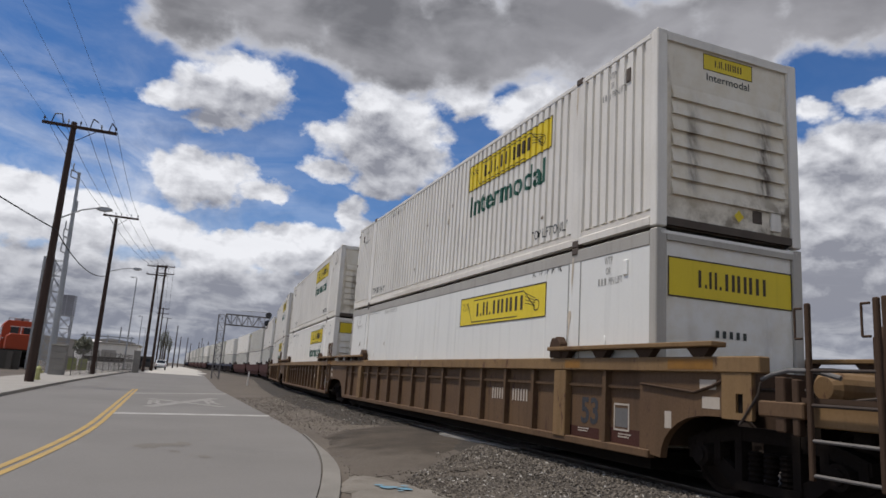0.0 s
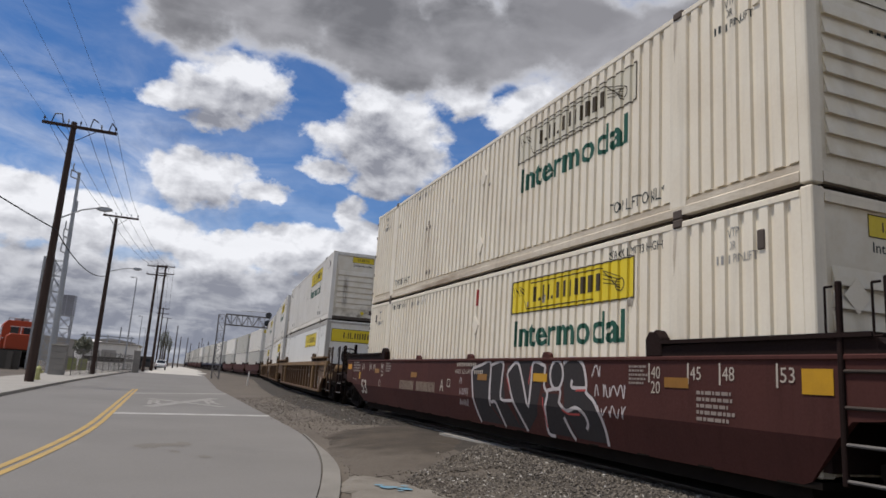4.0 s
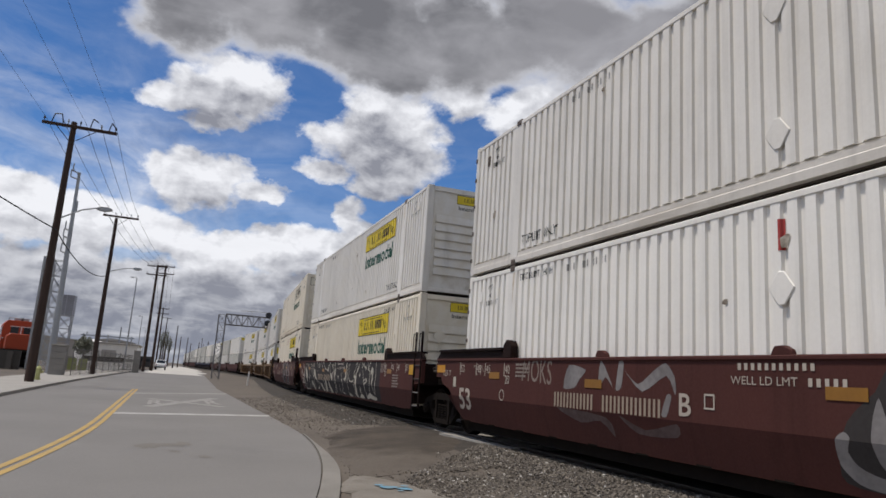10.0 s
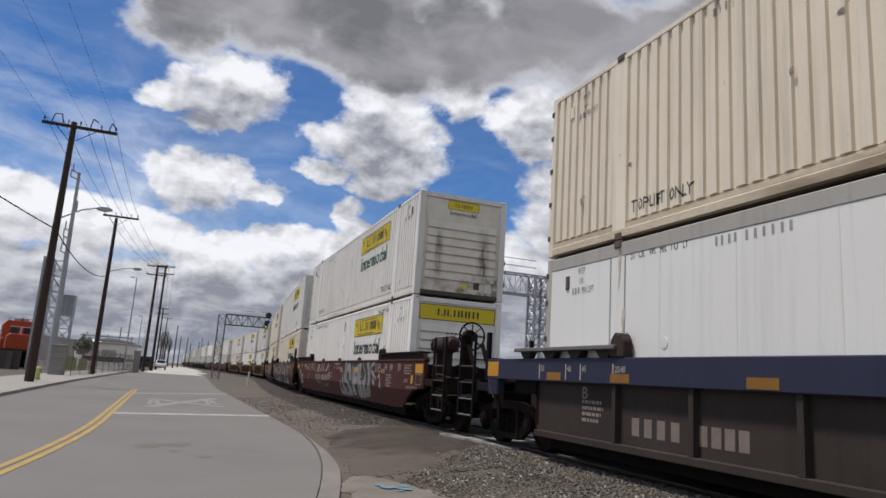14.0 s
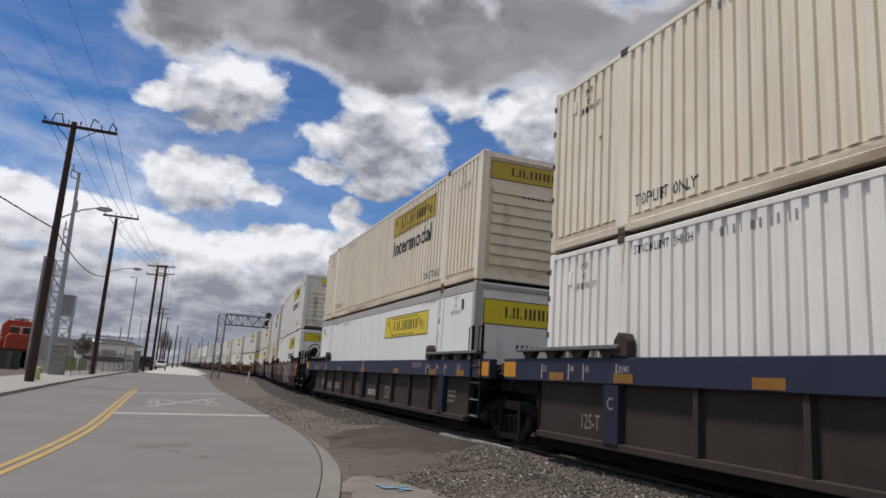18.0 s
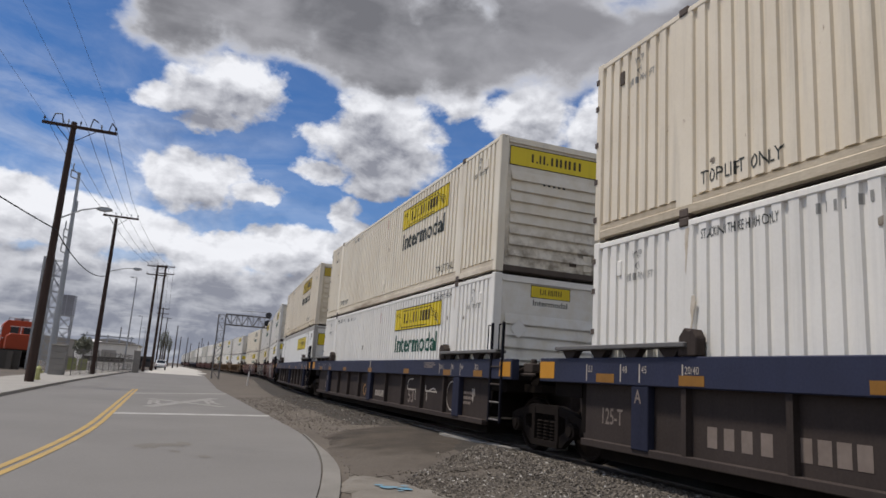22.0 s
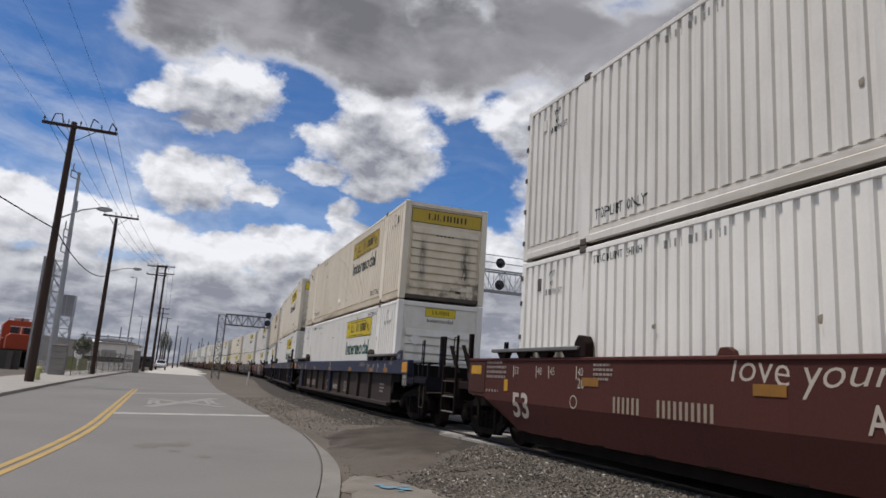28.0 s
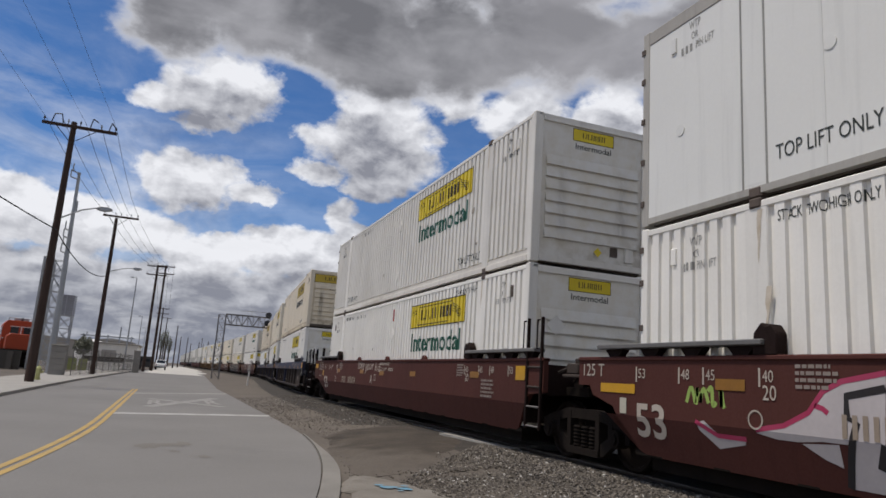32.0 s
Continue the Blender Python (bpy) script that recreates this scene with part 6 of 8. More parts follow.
        if rear_coupled:
            part("print_plate", lambda: on_side(rect(0.38, 0.27), -9.49, 0.92, -1.4515), PLANK_GREY, root, "grimy grey plate with small print", key="bplate")
            part("small_print", lambda: on_side(join_flat([shift(bars(2, 0.24, 0.07, 6), 0.06, 0.17), shift(bars(2, 0.09, 0.06, 3), 0.05, 0.05), shift(bars(2, 0.09, 0.06, 2), 0.24, 0.05), shift(rect(0.02, 0.1), 0.18, 0.03)]), -9.49, 0.92, -1.4535), WHITE_INK, root, key="bplatep")
            part("guide_plate", lambda: Geo().prism([(-8.78, 1.568), (-8.80, 1.74), (-8.95, 1.80), (-9.28, 1.82), (-9.28, 1.568)], -1.452, -1.42, 0), BLUE_PAINT, root, "upright dark blue guide plate", key="bguide", bevel=0.008)
            part("chalk_scrawl", lambda: on_side(join_flat([ribbon([(0.0, 0.10), (0.07, 0.12), (0.02, 0.04), (0.08, 0.0)], 0.012), ribbon([(0.16, 0.11), (0.11, 0.07), (0.17, 0.04), (0.11, 0.0)], 0.012), ribbon([(0.21, 0.0), (0.24, 0.11), (0.29, 0.08), (0.24, 0.05), (0.30, 0.0)], 0.012)]), -8.86, 1.62, -1.4545), SPRAY_WHITE, root, key="bscrawl")
            part("small_print", lambda: on_side(bars(2, 0.40, 0.10, 6), -8.16, 1.42, -1.459), PRINT_INK, root, key="bprint")
        part("small_print", lambda: on_side(bars(3, 0.5, 0.3, 2), -6.95, 0.62, -1.338), DUST_INK, root, key="sb2")


FRONT_SCROLLS = [
    ((-5.46, 1.55), (-5.54, 1.28), (-5.32, 1.04), (-5.13, 0.88), (-5.03, 0.74), (-4.83, 0.36)),
    ((-5.46, 1.55), (-4.76, 1.55), (-4.42, 1.44), (-4.29, 1.12)),
    ((-4.11, 1.55), (-3.99, 1.29), (-3.77, 1.53), (-3.56, 1.55), (-3.45, 1.32), (-3.13, 1.55)),
    ((-3.07, 1.55), (-3.04, 1.41), (-2.77, 1.29), (-2.27, 1.21), (-2.12, 1.15)),
    ((-1.85, 1.55), (-1.83, 1.30), (-1.61, 1.04), (-1.32, 0.83), (-1.28, 0.96), (-1.61, 1.10)),
    ((-1.21, 1.22), (-0.90, 1.08), (-0.73, 0.91), (-0.62, 0.70), (-0.60, 0.50), (-0.65, 0.36)),
]
FRONT_STROKES = [
    ((-0.93, 1.55), (-0.85, 1.35), (-0.89, 1.17)),
    ((-4.90, 0.91), (-3.85, 0.63), (-4.22, 0.40)),
    ((-2.94, 0.80), (-2.74, 0.36)),
    ((-1.96, 0.84), (-1.89, 0.36)),
    ((-7.71, 1.33), (-7.46, 0.87), (-7.13, 0.36), (-6.14, 0.36)),
    ((-6.39, 1.29), (-6.18, 0.87), (-6.03, 0.37)),
]
FRONT_WEDGES = [
    ((-5.20, 1.24), (-4.92, 1.22), (-4.65, 0.95), (-4.35, 0.83), (-4.56, 0.82), (-4.91, 0.96), (-5.04, 0.91), (-5.14, 1.07)),
    ((-2.27, 1.23), (-2.02, 1.45), (-1.90, 1.55), (-1.85, 1.55), (-1.92, 1.40), (-2.07, 1.36), (-2.10, 1.15)),
    ((-1.65, 1.10), (-1.30, 1.02), (-1.32, 0.85), (-1.48, 0.98)),
    ((-1.47, 1.42), (-1.37, 1.49), (-1.27, 1.42), (-1.21, 1.22), (-1.33, 1.33), (-1.37, 1.37)),
    ((-0.85, 1.31), (-0.70, 1.22), (-0.71, 0.99), (-0.82, 1.11)),
    ((-5.65, 0.75), (-5.25, 0.68), (-4.87, 0.36), (-5.05, 0.36), (-5.44, 0.62), (-5.52, 0.41)),
]
FRONT_HOOKS = [
    ((-4.22, 0.43), (-4.00, 0.51), (-3.92, 0.39)),
    ((-3.65, 0.71), (-3.38, 0.65), (-2.82, 0.36), (-3.12, 0.36), (-3.51, 0.60)),
    ((-2.62, 0.79), (-2.38, 0.83), (-2.36, 0.67), (-2.44, 0.45), (-2.23, 0.36), (-2.60, 0.36), (-2.52, 0.47), (-2.52, 0.62)),
    ((-1.93, 0.81), (-1.67, 0.61), (-1.26, 0.36), (-1.63, 0.36), (-1.85, 0.55)),
    ((-7.44, 1.33), (-6.85, 1.17), (-6.58, 0.85), (-6.67, 0.58), (-6.94, 0.89)),
    ((-0.32, 1.06), (-0.16, 1.01), (-0.28, 0.87)),
]
REAR_SCROLLS = [
    ((-1.08, 1.62), (-0.92, 1.02), (-1.04, 1.18), (-0.83, 0.70), (-0.76, 0.45), (-0.86, 0.36)),
    ((0.28, 1.21), (0.30, 0.92), (0.48, 0.86), (0.49, 0.70), (0.41, 0.48)),
    ((1.42, 1.60), (1.44, 1.00), (1.83, 0.86), (2.15, 0.90)),
    ((1.16, 1.42), (1.34, 0.54)),
    ((2.12, 0.94), (2.31, 0.36)),
    ((2.39, 1.27), (2.39, 1.43), (2.51, 1.51), (2.60, 1.39), (2.57, 1.23)),
    ((3.07, 1.56), (3.17, 1.56), (3.24, 1.33), (3.41, 1.58)),
]
REAR_STROKES = [
    ((3.50, 1.37), (3.39, 1.51)),
    ((3.73, 1.58), (3.90, 1.51), (3.96, 1.31), (4.14, 1.25), (4.21, 1.03), (4.19, 0.57)),
    ((3.29, 1.26), (3.49, 0.92), (3.66, 0.60), (3.77, 0.45)),
    ((3.49, 0.93), (3.80, 1.00)),
    ((4.86, 1.56), (4.88, 1.27), (4.84, 0.84), (4.73, 0.54), (4.51, 0.84)),
    ((-0.06, 0.68), (0.05, 0.42)),
]
REAR_WEDGES = [
    ((0.64, 1.27), (0.93, 1.12), (0.96, 1.58), (1.04, 1.58), (1.06, 0.98), (0.90, 0.84), (0.65, 0.94), (0.86, 0.97), (0.92, 1.07)),
    ((2.15, 1.18), (2.30, 1.33), (2.21, 1.14), (2.31, 1.05), (2.51, 1.19), (2.74, 1.41), (2.96, 1.58), (2.82, 1.45), (2.77, 1.32), (2.46, 1.09), (2.28, 0.96), (2.15, 1.02)),
    ((2.34, 1.03), (2.51, 1.08), (2.46, 0.76), (2.52, 0.46), (2.79, 0.36), (2.57, 0.36), (2.34, 0.44)),
    ((2.93, 1.21), (3.06, 1.10), (2.90, 1.02)),
    ((2.90, 0.73), (3.00, 0.59), (3.08, 0.74), (3.11, 0.51), (3.00, 0.55)),
]
REAR_HOOKS = [
    ((2.90, 0.40), (3.10, 0.50), (3.35, 0.46), (3.48, 0.36), (3.20, 0.36), (2.87, 0.36)),
    ((3.77, 0.45), (4.19, 0.57), (4.54, 0.49), (4.89, 0.46), (4.95, 0.39), (4.67, 0.36), (4.18, 0.40), (3.79, 0.36)),
    ((3.56, 0.85), (3.76, 0.90), (3.85, 1.02), (3.93, 0.95), (3.84, 0.86), (3.63, 0.82)),
    ((3.53, 1.38), (3.64, 1.42), (3.77, 1.32), (3.70, 1.25), (3.65, 1.33), (3.55, 1.33)),
    ((4.29, 1.25), (4.42, 1.38), (4.58, 1.32), (4.61, 1.21), (4.55, 1.08), (4.60, 1.00), (4.51, 0.84), (4.40, 0.85), (4.46, 0.99), (4.45, 1.14), (4.49, 1.20), (4.32, 1.10)),
]
REAR_ARCS = [
    ((3.98, 1.31), (4.15, 1.51), (4.30, 1.55), (4.14, 1.44), (4.04, 1.28)),
    ((0.37, 0.47), (0.88, 0.38), (0.46, 0.41)),
    ((1.38, 0.48), (1.90, 0.37), (2.03, 0.36), (1.49, 0.36)),
]


WAVE_FILLS = [
    ((-6.85, 0.82), (-6.74, 0.86), (-6.55, 0.73), (-6.15, 0.72), (-6.18, 0.65), (-6.56, 0.57), (-6.83, 0.75)),
    ((-6.0, 0.79), (-5.65, 0.88), (-5.34, 1.03), (-5.24, 1.19), (-5.01, 1.32), (-4.59, 1.4), (-4.63, 0.78), (-5.07, 0.78), (-5.23, 0.78), (-5.5, 0.75), (-5.76, 0.75)),
    ((-5.47, 0.74), (-5.07, 0.77), (-5.07, 0.57), (-5.24, 0.62)),
    ((-4.98, 1.21), (-4.6, 1.3), (-4.65, 0.4), (-5.04, 0.4), (-4.87, 0.94), (-4.95, 1.01)),
]
WAVE_RIMS = [
    ((-6.87, 0.84), (-6.55, 0.71), (-6.33, 0.71), (-6.15, 0.71)),
    ((-6.0, 0.82), (-5.65, 0.89), (-5.37, 1.03), (-5.21, 1.23), (-5.01, 1.33), (-4.59, 1.41)),
    ((-5.3, 1.1), (-5.22, 1.08), (-5.16, 1.04)),
]
WAVE_BARS = [
    ((-4.6, 1.28), (-4.97, 1.2), (-4.97, 1.01), (-4.88, 0.97), (-4.97, 0.68), (-5.04, 0.4)),
    ((-4.63, 0.81), (-4.71, 0.6)),
]
BLOCK_EDGES = [
    ((0.25, 1.44), (1.1, 1.52), (1.22, 0.66), (1.63, 0.4), (0.66, 0.4)),
    ((1.12, 1.5), (1.66, 1.52), (1.8, 0.85), (2.26, 0.4), (1.67, 0.4), (1.24, 0.71)),
    ((1.84, 1.43), (2.25, 1.53), (2.79, 1.53), (3.17, 1.43), (2.91, 0.66), (2.56, 0.4), (2.25, 0.4)),
    ((3.11, 1.01), (3.58, 1.02), (4.01, 0.4), (3.15, 0.4)),
    ((3.27, 1.44), (3.48, 1.53), (3.7, 1.44), (3.69, 1.2), (3.48, 1.05), (3.28, 1.18)),
    ((3.71, 1.48), (3.99, 1.53), (4.28, 1.53), (4.38, 1.11), (4.62, 0.97), (4.82, 0.4), (4.03, 0.4), (3.79, 0.74)),
]
BLOCK_RIMS = [
    ((-0.38, 1.38), (-0.32, 1.26), (-0.48, 0.67), (-0.66, 0.38)),
    ((-0.35, 1.38), (-0.75, 1.45), (-1.15, 1.50), (-1.15, 1.00), (-1.17, 0.70)),
    ((-1.20, 1.45), (-1.66, 1.51), (-1.65, 1.19), (-1.65, 0.85), (-2.10, 0.85)),
    ((-1.18, 1.39), (-1.19, 0.82), (-1.40, 0.79), (-1.55, 0.58), (-1.69, 0.36)),
    ((-1.87, 1.33), (-2.22, 1.50), (-2.46, 1.14), (-2.65, 0.78), (-2.73, 1.15), (-2.79, 1.50), (-3.18, 1.44)),
    ((-1.85, 1.31), (-2.00, 1.00), (-2.24, 0.68), (-2.50, 0.37)),
]
BLOCK_CURLS = [
    ((-3.18, 1.44), (-3.16, 1.13), (-3.27, 1.01), (-3.19, 0.75), (-3.18, 0.41), (-3.38, 0.36)),
    ((-3.27, 1.06), (-3.64, 1.09), (-3.62, 0.88)),
    ((-3.72, 1.48), (-3.89, 1.56), (-4.10, 1.56), (-4.28, 1.44), (-4.36, 1.20), (-4.36, 1.07), (-4.55, 0.96), (-4.70, 0.77), (-4.77, 0.57), (-4.78, 0.37)),
    ((-3.98, 1.24), (-3.99, 1.13), (-4.35, 1.13)),
    ((-3.62, 0.90), (-3.82, 0.78), (-4.09, 0.84), (-4.29, 0.77), (-4.36, 0.64), (-4.30, 0.55)),
    ((-3.73, 0.68), (-3.85, 0.49), (-3.96, 0.37)),
]
BLOCK_SLIVERS = [((-2.72, 1.44), (-2.65, 1.14)), ((-1.85, 1.23), (-1.97, 1.02)), ((-3.13, 0.95), (-3.18, 0.48)), ((-3.71, 0.79), (-3.88, 0.74), (-4.18, 0.75)), ((-4.09, 1.09), (-4.35, 1.10))]
SILVER_HOOK = ((0.67, 0.81), (0.76, 0.89), (0.82, 0.84), (0.78, 0.72), (0.85, 0.61), (0.99, 0.55), (1.15, 0.53), (1.06, 0.66), (1.02, 0.84), (1.05, 1.05), (1.11, 1.2), (1.17, 1.02),
               (1.26, 0.84), (1.4, 0.73), (1.72, 0.67), (1.77, 0.53), (1.76, 0.41), (1.41, 0.41), (1.07, 0.41), (0.83, 0.45), (0.68, 0.59))
SILVER_LOOP = ((1.37, 1.43), (1.47, 1.55), (1.76, 1.56), (1.56, 1.43), (1.51, 1.26), (1.56, 1.07), (1.67, 0.95), (1.6, 1.1), (1.58, 1.26), (1.65, 1.41), (1.88, 1.49), (2.13, 1.46), (2.27, 1.33),
               (2.40, 1.11), (2.43, 0.96), (2.28, 0.89), (2.14, 0.94), (2.04, 1.1), (1.9, 1.21), (1.77, 1.21), (1.69, 1.12), (1.76, 0.98), (1.95, 0.89), (2.22, 0.81), (2.44, 0.68), (2.49, 0.57),
               (2.47, 0.42), (1.86, 0.42), (1.85, 0.5), (2.0, 0.59), (1.89, 0.71), (1.72, 0.8), (1.39, 0.85), (1.35, 1.13))
SILVER_ARCH = ((2.44, 1.45), (2.57, 1.36), (3.12, 1.38), (3.41, 1.47), (3.68, 1.48), (3.7, 1.33), (3.68, 1.15), (3.74, 1.06), (3.85, 1.07), (3.92, 1.18), (3.92, 1.11), (3.83, 1.02), (3.66, 1.01),
               (3.57, 1.04), (3.76, 0.94), (3.85, 0.88), (3.88, 0.64), (3.9, 0.43), (3.68, 0.41), (3.42, 0.44), (3.32, 0.56), (3.27, 0.83), (3.2, 0.87), (3.13, 0.8), (2.91, 0.76), (2.99, 0.63), (3.1, 0.49),
               (2.79, 0.45), (2.63, 0.5), (2.56, 0.75), (2.52, 1.14))
SILVER_BEND = ((3.87, 1.5), (3.95, 1.55), (3.99, 1.5), (3.99, 1.42), (4.09, 1.33), (4.24, 1.26), (4.35, 1.1), (4.37, 0.91), (4.35, 0.78), (4.31, 0.62), (4.34, 0.47), (4.12, 0.42), (3.97, 0.43), (3.93, 0.63),
               (3.92, 0.83), (3.93, 0.95), (4.09, 0.97), (4.2, 1.09), (4.21, 1.2), (4.05, 1.29), (3.91, 1.4))
SILVER_BELLY = ((4.34, 1.46), (4.42, 1.52), (4.6, 1.55), (4.68, 1.48), (4.74, 1.35), (4.87, 1.17), (4.91, 0.98), (4.91, 0.68), (4.82, 0.51), (4.56, 0.47), (4.37, 0.47), (4.36, 0.62), (4.39, 0.7), (4.56, 0.77),
                (4.62, 0.93), (4.6, 1.11), (4.5, 1.29))
SILVER_BITS = [
    ((4.81, 1.32), (4.98, 1.47), (5.16, 1.53), (5.31, 1.55), (5.31, 1.48), (5.16, 1.4), (4.97, 1.35), (4.89, 1.28)),
    ((4.90, 1.26), (5.12, 1.27), (5.27, 1.21), (5.38, 1.13), (5.57, 1.08), (5.55, 1.0), (5.41, 1.02), (5.21, 1.09), (5.03, 1.17)),
    ((5.15, 1.05), (5.26, 1.0), (5.38, 0.98), (5.43, 0.87), (5.26, 0.85), (5.19, 0.95)),
    ((5.7, 1.05), (5.74, 1.12), (5.95, 1.11), (6.0, 1.03), (6.08, 0.91), (6.1, 0.77), (5.98, 0.78), (5.91, 0.85), (5.95, 0.98), (5.9, 1.05), (5.78, 1.08)),
]
SILVER_TAG = [
    ((-3.93, 1.12), (-3.79, 1.46), (-3.34, 1.39), (-3.49, 1.26), (-3.63, 1.13)),
    ((-3.02, 1.13), (-2.96, 1.53), (-2.67, 1.16), (-2.85, 1.3)),
    ((-2.61, 1.14), (-2.54, 1.51), (-2.44, 1.49), (-2.49, 1.17)),
    ((-2.42, 1.4), (-2.14, 1.22), (-1.82, 1.4), (-1.6, 1.49), (-1.44, 1.32), (-1.43, 1.11), (-1.59, 1.34), (-2.05, 1.13)),
    ((-1.68, 0.87), (-1.58, 1.11), (-1.5, 1.09), (-1.58, 0.86)),
]
SILVER_DRIFT = [
    ((-4.1, 0.82), (-2.85, 0.76), (-2.7, 0.51), (-2.99, 0.7), (-3.49, 0.64)),
    ((-2.54, 0.81), (-2.02, 0.66), (-1.42, 0.78), (-1.45, 0.62), (-2.18, 0.6)),
]
SILVER_GROUND = ((0.66, 0.5), (0.8, 0.98), (1.08, 1.25), (1.3, 1.5), (2.4, 1.55), (3.6, 1.54), (4.7, 1.55), (5.05, 1.45), (4.95, 1.3), (5.3, 1.14), (5.12, 0.9), (4.97, 0.55), (4.4, 0.405), (2.6, 0.405), (1.0, 0.405))


def bent(points, steps=4):
    """Open line through the points, with soft bends."""
    p = [points[0], *points, points[-1]]
    out = []
    for i in range(len(points) - 1):
        p0, p1, p2, p3 = (np.array(p[i + k]) for k in range(4))
        for k in range(steps):
            t = k / steps
            q = p1 + 0.5 * t * ((p2 - p0) + t * (2 * p0 - 5 * p1 + 4 * p2 - p3) + t * t * (3 * p1 - p0 - 3 * p2 + p3))
            out.append((float(q[0]), min(1.56, max(0.36, float(q[1])))))
    return [*out, points[-1]]


def rounded(points, steps=3):
    """Closed outline through the points, with soft bends."""
    n = len(points)
    out = []
    for i in range(n):
        p0, p1, p2, p3 = (np.array(points[(i + k) % n]) for k in (-1, 0, 1, 2))
        for k in range(steps):
            t = k / steps
            q = p1 + 0.38 * t * (1 - t) * ((1 - t) * (p2 - p0) - t * (p3 - p1)) + (3 * t * t - 2 * t ** 3) * (p2 - p1)
            out.append((float(q[0]), min(1.56, max(0.40, float(q[1])))))
    return out


def fan_shape(points):
    """A flat sheet of triangles round its middle."""
    c = np.mean(np.array(points), 0)
    n = len(points)
    return np.array([(p[0], p[1], 0) for p in points] + [(c[0], c[1], 0)]), [(i, (i + 1) % n, n) for i in range(n)]


def flat_shape(points):
    """A flat sheet inside an outline, cut into triangles that never overlap."""
    vs, _, fs, *_ = geometry.delaunay_2d_cdt([Vector((p[0], p[1])) for p in points], [], [list(range(len(points)))], 1, 1e-5)
    return np.array([(v.x, v.y, 0) for v in vs]), [tuple(f) for f in fs]


def leaf_z(z):
    """Keeps a stroke on the flat part of the side."""
    return 0.40 + (z - 0.36) * 0.95


def graffiti(root, style, seed):
    """Sprayed shapes on the street side of a car; plain strokes and blobs, not lettered."""
    rnd = random.Random(seed)
    x = -1.4515
    if style == "blocks":
        for i, edge in enumerate(BLOCK_EDGES):
            part("sprayed_shape", on_side(flat_shape(edge), 0, 0, x - 0.0002 * i), DARK_INK, root, "black sprayed block shape")
        for i, line in enumerate(BLOCK_RIMS + BLOCK_CURLS):
            part("sprayed_stroke", on_side(ribbon(bent([(-q[0], min(1.555, max(0.37, q[1]))) for q in line]), 0.055), 0, 0, x - 0.0018 - 0.0002 * (i % 3)), SPRAY_WHITE, root, "white sprayed outline")
        part("sprayed_stroke", on_side(ribbon([(3.53 + 0.19 * math.cos(t), 1.31 + 0.22 * math.sin(t)) for t in np.linspace(0, 6.3, 24)], 0.05), 0, 0, x - 0.0026), SPRAY_WHITE, root, "white sprayed ring")
        for line in BLOCK_SLIVERS:
            part("sprayed_stroke", on_side(ribbon(bent([(-q[0], q[1]) for q in line]), 0.03), 0, 0, x - 0.003), RED_INK, root, "thin red sprayed line")
        part("reflector", on_side(rect(0.45, 0.13), -2.80, 1.19, x - 0.0075), REFLECTOR, root, "bright amber reflector")
        for i in range(9):
            k = shift(ribbon(swirl(rnd, 0.22, 0.2), 0.022), 0.2 * (i % 4), 0.27 * (i // 4))
            part("sprayed_stroke", on_side(k, -4.50, 0.74, x), SPRAY_WHITE, root)
            part("sprayed_stroke", on_side((k[0] * (0.6, 0.8, 1), k[1]), 0.30, 0.62, x), SPRAY_WHITE, root)
    elif style == "panel":
        part("graffiti", on_side(rect(12.9, 1.14), 7.55, 0.40, x), DARK_INK, root, "long black sprayed panel with cream scrolls")
        # thin outlines, then filled wedges, in metres ahead of the middle and above the rail
        for i, line in enumerate(FRONT_SCROLLS + FRONT_STROKES + REAR_SCROLLS + REAR_STROKES):
            part("sprayed_stroke", on_side(ribbon(bent([(q[0], leaf_z(q[1])) for q in line]), 0.035), 0, 0, x - 0.0012 - 0.0003 * (i % 3)), CREAM_INK, root)
        for i, shape in enumerate(FRONT_WEDGES + FRONT_HOOKS + REAR_WEDGES + REAR_HOOKS + REAR_ARCS):
            part("sprayed_shape", on_side((np.array([(q[0], leaf_z(q[1]), 0) for q in shape]), [tuple(range(len(shape)))]), 0, 0, x - 0.0024 - 0.0003 * (i % 3)), CREAM_INK, root, "cream sprayed wedge")
    elif style == "silver":
        part("graffiti", on_side(fan_shape(rounded(SILVER_GROUND)), 0, 0, x + 0.0008), HAZE_INK, root, "dark sprayed haze behind silver shapes")
        for i, shape in enumerate([SILVER_HOOK, SILVER_LOOP, SILVER_ARCH, SILVER_BEND, SILVER_BELLY, *SILVER_BITS]):
            part("sprayed_shape", on_side(flat_shape(rounded(shape)), 0, 0, x - 0.0010 - 0.0002 * i), SILVER_INK, root, "bulging silver sprayed shape")
        part("sprayed_shape", on_side(flat_shape(((2.92, 1.0), (3.09, 1.21), (3.22, 1.08), (3.13, 1.06), (3.01, 1.06))), 0, 0, x - 0.0035), HAZE_INK, root)
        part("reflector", on_side(rect(0.46, 0.12), -2.88, 1.21, x - 0.009), REFLECTOR, root, "bright amber reflector")
        for i, shape in enumerate(SILVER_TAG + SILVER_DRIFT):
            part("sprayed_shape", on_side(flat_shape(rounded(shape)), 0, 0, x - 0.0001 * i), SILVER_INK if i < len(SILVER_TAG) else FADED_INK, root, "pale sprayed wedge")
        part("graffiti", on_side(slanted(letters("MOKS", 0.34, 0.98, 0.0), 0.12, 0.02), 5.28, 1.17, x), DUST_INK, root, "thin pale handwritten tag")
        scr = [shift(ribbon(swirl(rnd, 0.35, 0.26), 0.022), 0.28 * i, 0) for i in range(2)]
